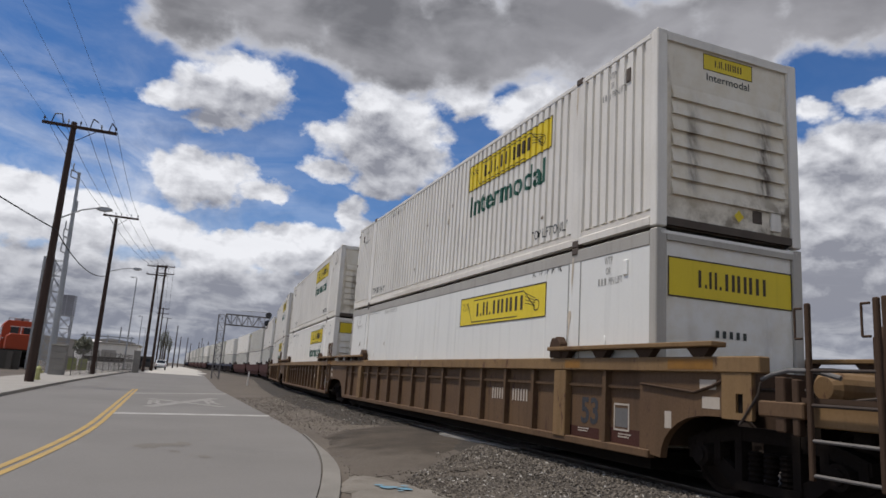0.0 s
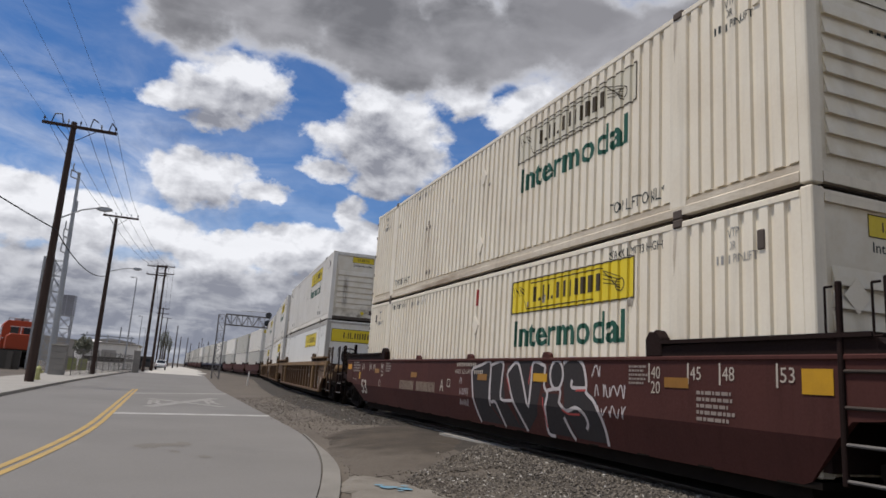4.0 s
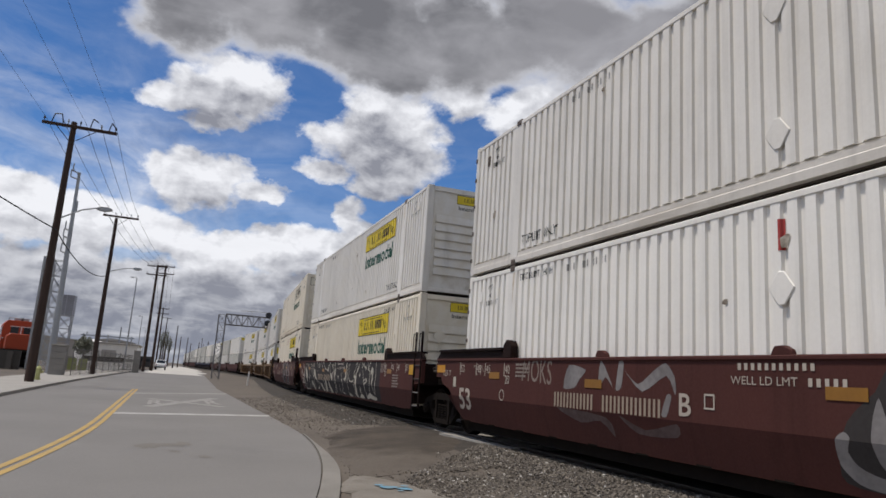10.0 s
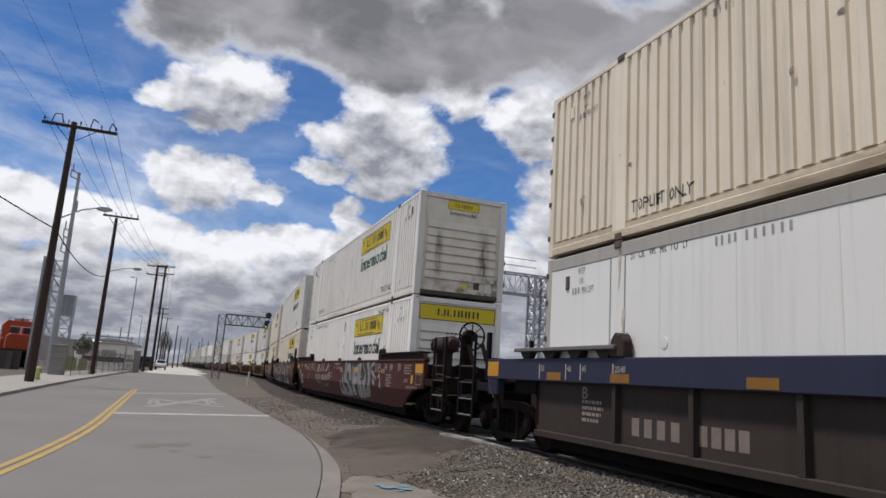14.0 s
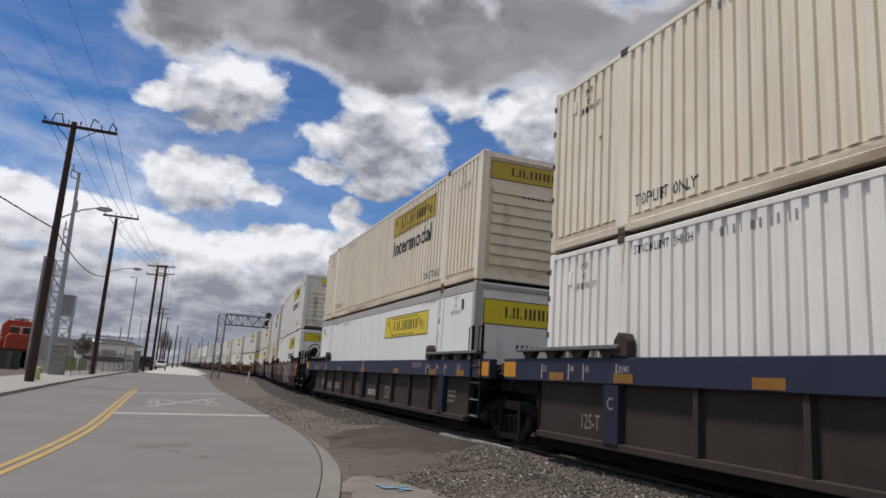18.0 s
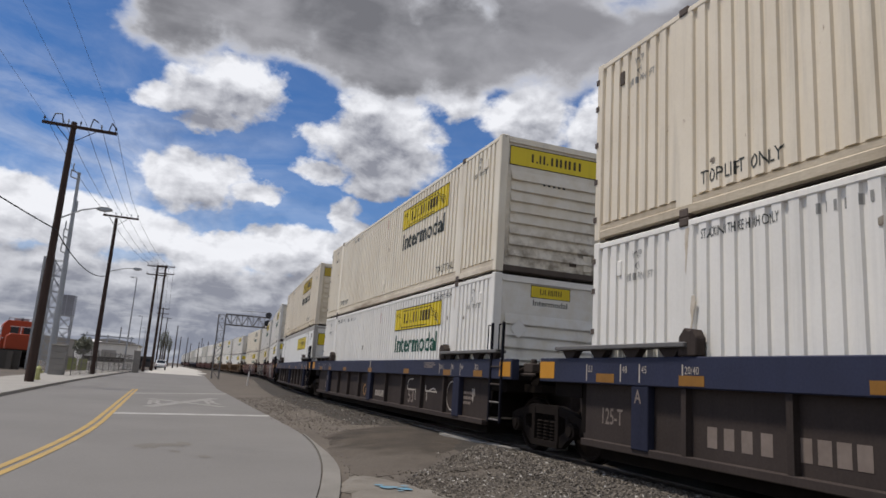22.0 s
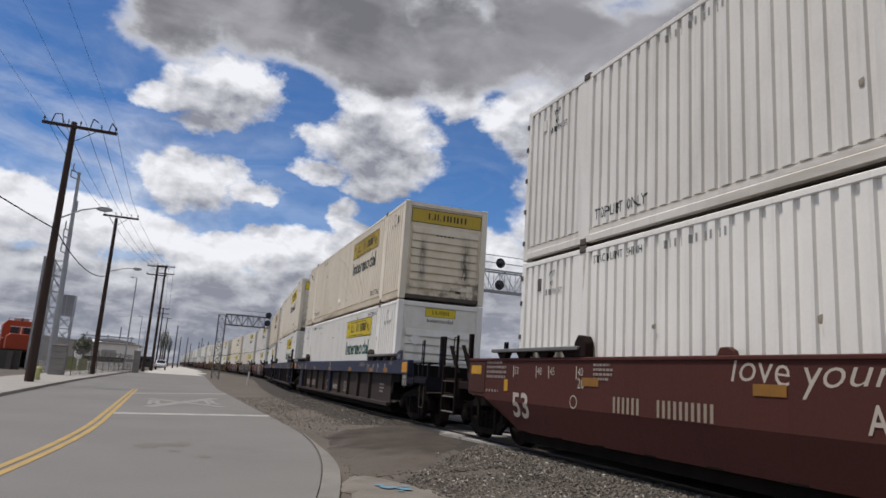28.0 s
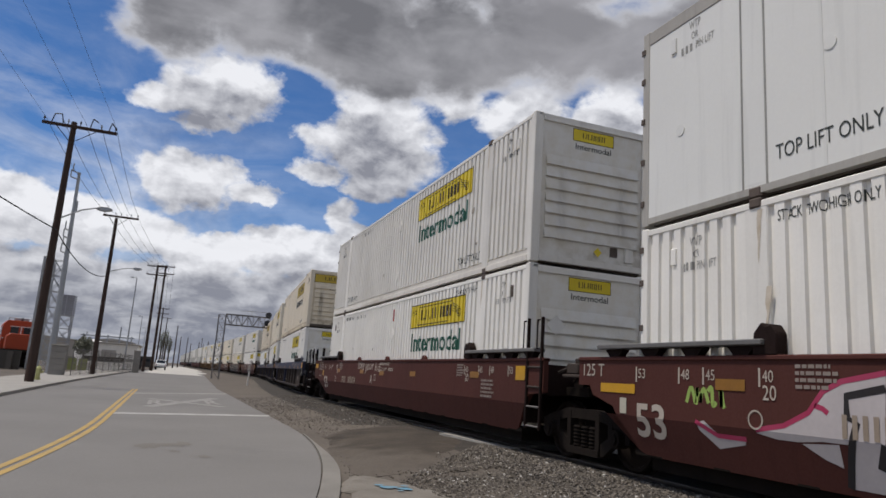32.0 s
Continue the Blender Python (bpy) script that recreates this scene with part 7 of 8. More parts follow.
        for k in scr:
            part("sprayed_stroke", on_side(k, 7.35, 1.22, x), DUST_INK, root)
    elif style == "message":
        part("graffiti", on_side(slanted(letters("love your kid", 0.36, 2.5, -0.006), 0.25, 0.03), 2.95, 1.18, x), WHITE_INK, root, "thin white handwritten words love your kid")
    elif style == "scrawl":
        items = [shift(ribbon([(0.3 + 0.3 * math.cos(t), 0.3 + 0.3 * math.sin(t)) for t in np.linspace(0.4, 6.0, 16)], 0.03), 2.75, 0.02), ribbon(bent([(0.45, 0.62), (0.08, 0.58), (0.02, 0.35), (0.14, 0.30), (0.05, 0.05), (0.55, 0.04), (0.66, 0.10)]), 0.03),
                 shift(ribbon(bent([(0.02, 0.5), (0.12, 0.1), (0.75, 0.06), (0.66, 0.42), (0.22, 0.34), (0.12, 0.12)]), 0.035), 1.35, 0), shift(ribbon(swirl(rnd, 0.2, 0.35), 0.03), 4.1, 0.2)]
        for k in items:
            part("chalk_drawing", on_side(k, -3.25, 0.48, -1.340), WHITE_INK, root, "chalky white scrawled outline")
    elif style == "pink":
        for i, shape in enumerate(WAVE_FILLS):
            part("sprayed_shape", on_side(flat_shape(shape), 0, 0, x - 0.0003 * i), SPRAY_WHITE, root, "white sprayed wave shape")
        for line in WAVE_RIMS:
            part("sprayed_stroke", on_side(ribbon(list(line), 0.05), 0, 0, x - 0.002), PINK_INK, root, "pink sprayed rim")
        for line in WAVE_BARS:
            part("sprayed_stroke", on_side(ribbon(list(line), 0.07), 0, 0, x - 0.003), DARK_INK, root, "black sprayed bar")
        for k in range(4):
            part("sprayed_shape", on_side(shift(blob(rnd, 1.3, 1.0), 0, 0), -0.6 - 1.5 * k, 0.44, x - 0.0004 * k), SPRAY_WHITE, root, "white sprayed wave shape")
            part("sprayed_stroke", on_side(ribbon(swirl(rnd, 1.1, 0.9), 0.07), -0.7 - 1.5 * k, 0.48, x - 0.003), DARK_INK if k % 2 else PINK_INK, root)
        part("graffiti", on_side(join_flat([shift(ribbon(swirl(rnd, 0.25, 0.25), 0.05), 0.13 * i, 0) for i in range(4)]), 7.0, 1.0, x), LIME_INK, root)


# ---- the train ----
# front end of each unit's load along the track at the start; car style, ends, letter, loads, spray
JOINT, PITCH = 3.18, 19.3
TRAIN = [
    (-143.25, "oxide", "joint", "joint", "C", ("plate", "plate", "large", 0.0), ("corr", "white", "small", 0.0), "pink", ", with sprayed waves"),
    (-123.95, "oxide", "coupler", "joint", "A", ("corr", "grey", "small", 0.0), ("corr", "white", "small", 0.0), "message", ", with a handwritten message"),
    (-100.42, "blue", "joint", "coupler", "A", ("corr", "beige", "large", 1.0), ("corr", "white", "small", 0.0), "", ""),
    (-80.83, "blue", "joint", "joint", "C", ("corr", "cream", "large", 0.6), ("corr", "white", "small", 0.0), "scrawl", ", with chalky scrawls"),
    (-61.64, "blue", "coupler", "joint", "B", ("corr", "beige", "large", 0.0), ("plate", "plate", "large", 0.0), "", ""),
    (-38.48, "red", "joint", "brake", "B", ("corr", "grey", "small", 1.0), ("corr", "white", "large", 0.0), "silver", ", with a silver sprayed tag"),
    (-19.20, "red", "joint", "joint", "C", ("corr", "grey", "small", 0.0), ("corr", "cream", "small", 0.0), "panel", ", covered by a black and cream sprayed panel"),
    (0.15, "red", "coupler", "joint", "A", ("corr", "cream", "large", 0.0), ("corr", "cream", "small", 0.0), "blocks", ", with sprayed block shapes"),
    (23.40, "tan", "joint", "brake", "", ("corr", "grey", "small", 0.8), ("plate", "plate", "large", 0.0), "", ""),
    (42.7, "tan", "joint", "joint", "", ("corr", "grey", "small", 0.8), ("corr", "white", "large", 0.0), "", ""),
    (62.0, "tan", "coupler", "joint", "", ("corr", "grey", "small", 0.4), ("corr", "grey", "small", 0.0), "", ""),
]
_rnd = random.Random(21)
_u = 62.0
for _i in range(15):
    _u += PITCH + (4.0 if _i % 3 == 0 else 0)
    _style = ("red", "blue", "red", "oxide", "blue")[_i // 3 % 5]
    _ends = ("joint", "coupler") if _i % 3 == 0 else ("coupler", "joint") if _i % 3 == 2 else ("joint", "joint")
    TRAIN.append((_u, _style, *_ends, "", ("corr", _rnd.choice(("cloud_shaded", "white", "grey", "cloud_shaded")), _rnd.choice(("small", "large")), 0.0), ("corr", _rnd.choice(("cloud_shaded", "grey", "cloud_shaded")), "small", 0.0), "", ""))
ROLLING, SPINNING = [], []


def peeled_placard(seed):
    """A crumpled diamond sheet that stands off the wall in ragged flaps."""
    rnd = random.Random(seed)
    g = Geo()
    for k, size in enumerate((0.19, 0.135, 0.08)):
        ring = []
        for q in range(16):
            a = 2 * math.pi * q / 16
            far = size / (abs(math.cos(a)) + abs(math.sin(a))) * rnd.uniform(0.85, 1.12)
            ring.append((far * math.cos(a) + 0.02 * k * (-1) ** k, far * math.sin(a) + 0.015 * k))
        g.prism(ring, -1.302 - 0.005 * k, -1.288, 0)
    return g


def build_train():
    for i, (u, style, front, rear, letter, top, low, spray, note) in enumerate(TRAIN):
        far = i > 10
        car, wheels = well_car(style, front, rear, True, rear != "joint" or i == 0, letter, far, note)
        if spray:
            graffiti(car, spray, 40 + i)
        mid = u - HALF
        ROLLING.append((car, mid, 0.0))
        SPINNING.extend(wheels)
        for (kind, paint, end, stain), z, upper in ((low, 0.41 if i != 4 else 0.345, False), (top, 3.306 if i != 4 else 3.241, True)):
            ink = BLACK_INK if (i, upper) in ((5, False), (4, True), (3, True), (2, True)) else GREEN_INK
            box = container(kind, paint, end, ink, upper, faded=(i == 7 and upper), stained=stain, far=far)
            ROLLING.append((box, mid, z))
            if i == 3 or (i == 2 and not upper):
                part("painted_stripe", lambda: on_side(rect(0.06, 0.30), -0.06, 2.29, -1.2975, FOLD), RED_INK if i == 3 else FAINT_INK, box, "short faded painted stripe", key=("stripe", i))
            if i in (2, 3) and upper:
                part("peeling_placard", lambda: peeled_placard(i), PAINTS["cream"], box, "pale crumpled peeling diamond placard", key=("peel", i)).location = (0, 0.30 if i == 2 else -0.02, 0.55)
            if i == 7 and upper:
                for y, h, k in ((3.32, 1.69, 0), (3.45, 1.56, 1), (3.22, 1.57, 2), (3.24, 0.39, 1), (3.03, 0.38, 0)):
                    part("torn_patch", lambda: on_side(blob(random.Random(70 + k), 0.11, 0.13, 8), 0, 0, -1.2995), CASTING, box, "dark brown torn patch", key=("torn", k)).location = (0, y, h)
                    if h > 1:
                        part("rust_streak", lambda: on_side(streak(k + 5), 0, 0, -1.2985), RUST_INK, box, "brown rust streak", key=("tornrust", k)).location = (0, y - 0.02, h)


build_train()


# ---- sky dome ----
def sky_dome(radius, material, label):
    g = Geo()
    n, m = 48, 14
    vs, fs = [], []
    for j in range(m + 1):
        el = radians(-4 + 94 * (j / m))
        for i in range(n):
            az = 2 * math.pi * i / n
            vs.append((radius * math.sin(az) * math.cos(el), radius * math.cos(az) * math.cos(el), radius * math.sin(el)))
            if j:
                fs.append(((j - 1) * n + i, (j - 1) * n + (i + 1) % n, j * n + (i + 1) % n, j * n + i))
    g.add(vs, fs)
    dome = part("backdrop", g, material, smooth=True)
    dome.location = (0, 0, 1.4)
    return tagged(dome, label, "sky", kind="structure")


SKY = sky_dome(4200, CLOUD, "blue sky with heaped white clouds")
HIGH_DECK = sky_dome(3900, DECK, "broad grey cloud deck overhead")


# ---- poles and wires ----
def utility_pole(x, y, h, arm_lo, arm_hi, arm_z, arms=1, lamp=None, label="dark timber utility pole with a wooden crossarm", r=0.17, pins=5):
    root = thing("utility_pole", label, "utility pole", "poles along the street", at=pose(x, y, 0))
    part("pole", Geo().cyl((0, 0, 0), (0, 0, h), r, 14, r * 0.62), WOOD_POLE, root)
    for k in range(arms):
        z = arm_z - 1.15 * k
        part("crossarm", Geo().box(arm_lo, arm_hi, -0.06 - r * 0.7, 0.05 - r * 0.7, z - 0.075, z + 0.075), WOOD_POLE, root, bevel=0.012)
        for i in range(pins):
            px = arm_lo + 0.08 + (arm_hi - arm_lo - 0.16) * (i / (pins - 1)) ** (0.8 if i % 2 else 1.0)
            part("insulator", Geo().cyl((0, 0, 0), (0, 0, 0.14), 0.02, 6).cyl((0, 0, 0.12), (0, 0, 0.18), 0.055, 8, 0.04).cyl((0, 0, 0.18), (0, 0, 0.26), 0.04, 8, 0.025), GLASS_PALE if i % 2 else STEEL_DARK, root, key="insulator").location = (px, -r * 0.7, z + 0.075)
        for s in (arm_lo * 0.55, arm_hi * 0.55):
            part("arm_brace", Geo().cyl((s, -r * 0.8, z - 0.05), (0, -r * 0.8, z - 0.85), 0.018, 6), STEEL_DARK, root)
    if lamp:
        lz, hx, hz = lamp
        pts = [(0.1, 0, lz), (0.5 * hx, 0, lz + 0.75 * (hz - lz)), (0.8 * hx, 0, hz), (hx, 0, hz)]
        part("lamp_arm", Geo().tube(pts, 0.035, 8), STEEL_GREY, root, "curved steel street lamp arm")
        part("lamp_head", Geo().prism([(-0.38, 0.02), (-0.2, 0.10), (0.15, 0.11), (0.36, 0.05), (0.36, -0.04), (0.05, -0.13), (-0.2, -0.10), (-0.38, -0.03)], -0.13, 0.13, 1), STEEL_GREY, root, "grey cobra-head street lamp", bevel=0.03).location = (hx, 0, hz)
    return root


p1 = utility_pole(-5.77, 37, 12.77, -1.36, 1.98, 12.50, lamp=(7.9, 1.95, 8.62), r=0.21)
part("fuse_cutout", Geo().tube([(-0.95, -0.15, 12.6), (-0.85, -0.18, 13.0), (-0.55, -0.18, 13.05), (-0.45, -0.16, 12.6)], 0.03, 6).tube([(0.75, -0.15, 12.6), (0.85, -0.18, 13.05), (1.1, -0.18, 12.9)], 0.03, 6).tube([(1.6, -0.15, 12.6), (1.7, -0.2, 13.0), (1.95, -0.2, 12.7)], 0.03, 6), STEEL_DARK, p1, "black fuse cutouts on the crossarm")
p2 = utility_pole(-5.30, 60.9, 12.68, -1.0, 1.66, 12.80, lamp=(8.3, 2.1, 8.72), r=0.20)
utility_pole(-2.75, 100, 14.2, -1.3, 1.3, 14.05, arms=2, r=0.22)
utility_pole(-2.0, 115, 16.25, -1.4, 1.4, 16.1, arms=2, r=0.22)
utility_pole(-2.2, 170, 13.6, -1.3, 1.3, 13.4, arms=2, r=0.2)
utility_pole(-1.4, 230, 15.0, -1.3, 1.3, 14.8, arms=1, r=0.2)
for fx, fy, fh in ((1.6, 190, 10.8), (3.3, 230, 9.5), (6.0, 260, 10.5), (7.8, 280, 9.0), (9.2, 240, 8.6), (12.5, 300, 12.0), (10.5, 210, 8.0), (14.5, 330, 10.5)):
    root = thing("utility_pole", "bare dark timber pole far down the line", "utility pole", "far bare poles", at=pose(fx, fy, 0))
    part("pole", Geo().cyl((0, 0, 0), (0, 0, fh), 0.17, 10, 0.12), WOOD_POLE, root)


def wire(a, b, sag, r=0.012, label="thin black overhead cable"):
    a, b = Vector(a), Vector(b)
    pts = [a.lerp(b, i / 16) - Vector((0, 0, sag * 4 * (i / 16) * (1 - i / 16))) for i in range(17)]
    tagged(part("overhead_wire", Geo().tube(pts, r, 5), WIRE), label, "cable", "wires between the poles")


for k, dx in enumerate((-1.28, -0.5, 0.5, 1.2, 1.9)):
    ex = -0.95 + 2.5 * k / 4
    wire((-5.77 + dx, 36.85, 12.83), (-5.30 + ex, 60.75, 13.1), 0.35)
    if k % 2 == 0:
        wire((-7.4 + dx, -6, 12.9), (-5.77 + dx, 36.85, 12.83), 0.45, 0.006)
for k in range(4):
    wire((-5.30 - 0.9 + 0.8 * k, 60.75, 13.1), (-2.75 - 1.2 + 0.8 * k, 99.9, 14.35), 0.5, 0.013)
    wire((-2.75 - 1.2 + 0.8 * k, 99.9, 14.35), (-2.0 - 1.2 + 0.8 * k, 114.9, 16.4), 0.2, 0.015)
    wire((-2.0 - 1.2 + 0.8 * k, 114.9, 16.4), (-2.2 - 1.2 + 0.8 * k, 169.9, 13.7), 0.8, 0.018)
wire((-10.8, 24, 9.1), (-5.72, 36.8, 7.28), 0.15, 0.03, "thick black service cable")
wire((-5.72, 36.8, 7.28), (-5.30, 60.7, 7.9), 0.75, 0.03, "thick black service cable")


# ---- masts, towers and street lamps beyond the pavement ----
def lattice(root, x0, x1, y0, y1, z0, z1, bays, mat, r=0.04, br=0.022):
    """A four-legged lattice; straight legs and crossed braces."""
    for x in (x0, x1):
        for y in (y0, y1):
            part("leg", Geo().box(x - r, x + r, y - r, y + r, z0, z1), mat, root)
    dz = (z1 - z0) / bays
    for i in range(bays):
        a, b = z0 + i * dz, z0 + (i + 1) * dz
        for (ax, ay), (bx, by) in (((x0, y0), (x1, y0)), ((x0, y1), (x1, y1)), ((x0, y0), (x0, y1)), ((x1, y0), (x1, y1))):
            part("brace", Geo().cyl((ax, ay, a), (bx, by, b), br, 5), mat, root)
            part("brace", Geo().cyl((bx, by, a), (ax, ay, b), br, 5), mat, root)
            part("brace", Geo().cyl((ax, ay, b), (bx, by, b), br, 5), mat, root)


mast = thing("radio_mast", "slim grey tapered radio mast with small antennas", "mast", at=pose(-8.15, 60, 0))
part("mast_pole", Geo().cyl((0, 0, 0), (-0.25, 0, 15.8), 0.26, 16, 0.11), STEEL_GREY, mast)
for z, s in ((15.7, 0.5), (15.2, 0.6), (11.0, 0.35), (10.4, 0.4), (9.8, 0.35), (9.2, 0.4)):
    part("antenna", Geo().tube([(-0.2, 0, z), (-0.2 - s, -0.1, z + 0.15), (-0.2 - s, -0.1, z + 0.75)], 0.05, 6), STEEL_GREY, mast)
part("antenna", Geo().cyl((-0.1, -0.3, 12.5), (-0.1, -0.3, 13.4), 0.18, 10), GLASS_PALE, mast)
tower = thing("lattice_tower", "grey steel lattice tower behind the fence", "tower", at=pose(-9.35, 66, 0))
lattice(tower, -0.55, 0.35, -0.45, 0.45, 0.0, 9.3, 7, STEEL_GREY, 0.05, 0.03)
tower2 = thing("lattice_tower", "narrow grey steel lattice tower", "tower", at=pose(-11.0, 70, 0))
lattice(tower2, -0.35, 0.35, -0.35, 0.35, 0.0, 10.0, 8, STEEL_GREY, 0.05, 0.03)
tank = thing("screen_tower", "grey slatted steel screen box on a lattice stand", "tower", at=pose(-11.55, 90, 0))
lattice(tank, -0.75, 0.75, -0.7, 0.7, 0.0, 5.9, 4, STEEL_GREY, 0.06, 0.035)
SCREEN_GREY = surface("dull_grey_sheet", (0.24, 0.24, 0.26), rough=0.7, scale=1, bump=0.05)
for i in range(9):
    z = 5.95 + 0.27 * i
    for y in (-0.78, 0.72):
        part("slat", Geo().box(-0.85, 0.85, y, y + 0.05, z, z + 0.15), SCREEN_GREY, tank, key=("tslat", y, i))
for x in (-0.85, -0.03, 0.79):
    for y in (-0.84, 0.78):
        part("upright", Geo().box(x, x + 0.06, y, y + 0.06, 5.85, 8.35), STEEL_GREY, tank)


def street_lamp(x, y, h, reach):
    root = thing("street_lamp", "slim grey steel street lamp with a drooping arm", "street lamp", "street lamps", at=pose(x, y, 0))
    part("lamp_post", Geo().cyl((0, 0, 0), (0, 0, h), 0.11, 12, 0.06), STEEL_GREY, root)
    part("lamp_arm", Geo().tube([(0, 0, h - 0.1), (0.3 * reach, 0, h + 0.1), (reach, 0, h)], 0.035, 6), STEEL_GREY, root)
    part("lamp_head", Geo().prism([(-0.3, 0.0), (0.0, 0.1), (0.3, 0.02), (0.0, -0.08)], -0.12, 0.12, 1), STEEL_GREY, root).location = (reach, 0, h)


street_lamp(-4.85, 95, 11.7, -0.5)
street_lamp(-5.6, 150, 10.1, -0.5)
street_lamp(-6.2, 200, 10.0, -0.6)

# ---- yard behind the pavement: wall, fence, locomotive, sheds ----
WALL_GREY = surface("weathered_block_wall", (0.27, 0.255, 0.235), (0.19, 0.18, 0.165), 0.9, scale=0.8, grain=20, amount=0.8, bump=0.2, streaks=0.3)
ORANGE = surface("locomotive_orange", (0.38, 0.060, 0.022), (0.27, 0.046, 0.02), 0.45, scale=0.8, grain=20, amount=0.5, bump=0.03, streaks=0.2)
WINDOW = surface("dark_window_glass", (0.02, 0.025, 0.03), rough=0.1, bump=0.0)
WHITE_SHEET = surface("white_sheet_metal", (0.74, 0.71, 0.66), (0.60, 0.575, 0.53), 0.6, scale=0.4, grain=20, bump=0.03, streaks=0.3)
DULL_SHEET = surface("dull_beige_sheet", (0.38, 0.35, 0.31), (0.28, 0.26, 0.235), 0.7, scale=0.4, grain=20, bump=0.03, streaks=0.3)
GREEN_SCREEN = surface("yellow_green_tarpaulin", (0.24, 0.25, 0.10), (0.17, 0.19, 0.08), 0.8, scale=1.2, grain=20, bump=0.1)
# green paled towards grey, with the distance haze put into the leaf colour
LEAF = surface("haze_paled_leaves", (0.12, 0.125, 0.09), (0.16, 0.16, 0.12), 0.8, scale=2, grain=20, amount=0.9, bump=0.0)
BARK = surface("grey_bark", (0.10, 0.08, 0.065), rough=0.9, scale=3, bump=0.3)

for (wx0, wx1, wy, wh, wlab) in ((-7.15, -6.25, 52, 2.3, "grey block gate pillar at the fence"), (-3.55, -2.85, 87, 2.8, "grey block wall end beside the street")):
    root = thing("gate_pillar", wlab, "pillar", at=pose(0, wy, 0))
    for i in range(int(wh / 0.4)):
        part("block_course", Geo().box(wx0 + 0.004 * (i % 2), wx1, 0, 1.0, i * 0.4, i * 0.4 + 0.392), WALL_GREY, root, bevel=0.02)
    part("coping", Geo().box(wx0 - 0.05, wx1 + 0.05, -0.05, 1.05, int(wh / 0.4) * 0.4, int(wh / 0.4) * 0.4 + 0.1), CONCRETE, root, bevel=0.02)


def chain_fence(a, b, h, n, rails=True):
    a, b = Vector((*a, 0)), Vector((*b, 0))
    root = thing("chain_fence", "grey chain-link fence with steel posts along the yard", "fence")
    for i in range(n + 1):
        q = a.lerp(b, i / n)
        part("post", Geo().cyl((q.x, q.y, 0), (q.x, q.y, h + 0.1), 0.032, 8), RUNG, root)
    for z in (0.1, h * 0.5, h):
        part("rail", Geo().cyl((a.x, a.y, z), (b.x, b.y, z), 0.018, 6), RUNG, root)
    g = Geo()
    d = (b - a).normalized()
    length = (b - a).length
    count = int(length / 0.45)
    for i in range(count):
        for s in (1, -1):
            o = a + d * (length * i / count)
            t = o + d * 0.9 * s
            if (t - a).dot(d) < 0 or (t - a).length > length:
                continue
            g.cyl((o.x, o.y, 0.1), (t.x, t.y, h), 0.008, 3)
    part("mesh", g, RUNG, root, "steel wire mesh")


chain_fence((-5.9, 53), (-3.7, 87), 1.9, 10)
footing = thing("yard_wall", "low white block wall behind the chain fence", "wall", kind="structure")
part("wall_panel", Geo().box(-8.6, -4.6, 86.0, 86.3, 0, 0.95), WHITE_SHEET, footing)
part("dark_rail", Geo().box(-8.6, -4.5, 85.96, 86.34, 1.0, 1.55), bpy.data.materials["shade_darkened_oily_iron"], footing)
part("wall_panel", Geo().box(-10.6, -8.7, 80.0, 80.3, 0, 1.35), WALL_GREY, footing)
screen = thing("fence_screen", "faded yellow-green sheets stacked behind the fence", "screen", at=pose(0, 0, 0))
for i, (sx, sy) in enumerate(((-7.8, 60.4), (-7.1, 60.9), (-6.4, 61.3))):
    part("sheet", Geo().box(sx, sx + 0.62, sy, sy + 0.06, 0.35, 1.25), GREEN_SCREEN, screen, bevel=0.01)

lowwall = thing("yard_wall", "long dark low wall in front of the yard", "wall", kind="structure")
part("wall_panel", Geo().box(-30, -11.3, 66.4, 66.8, 0, 1.55), surface("dark_stained_concrete", (0.075, 0.068, 0.06), (0.05, 0.045, 0.04), 0.9, scale=0.7, grain=15, amount=0.8, bump=0.2), lowwall)
for i in range(7):
    part("buttress", Geo().box(-29 + 2.8 * i, -28.6 + 2.8 * i, 66.1, 66.42, 0, 1.45), surface("dark_stained_concrete_pier", (0.10, 0.09, 0.08), rough=0.9) if i == 0 else bpy.data.materials["dark_stained_concrete_pier"], lowwall)


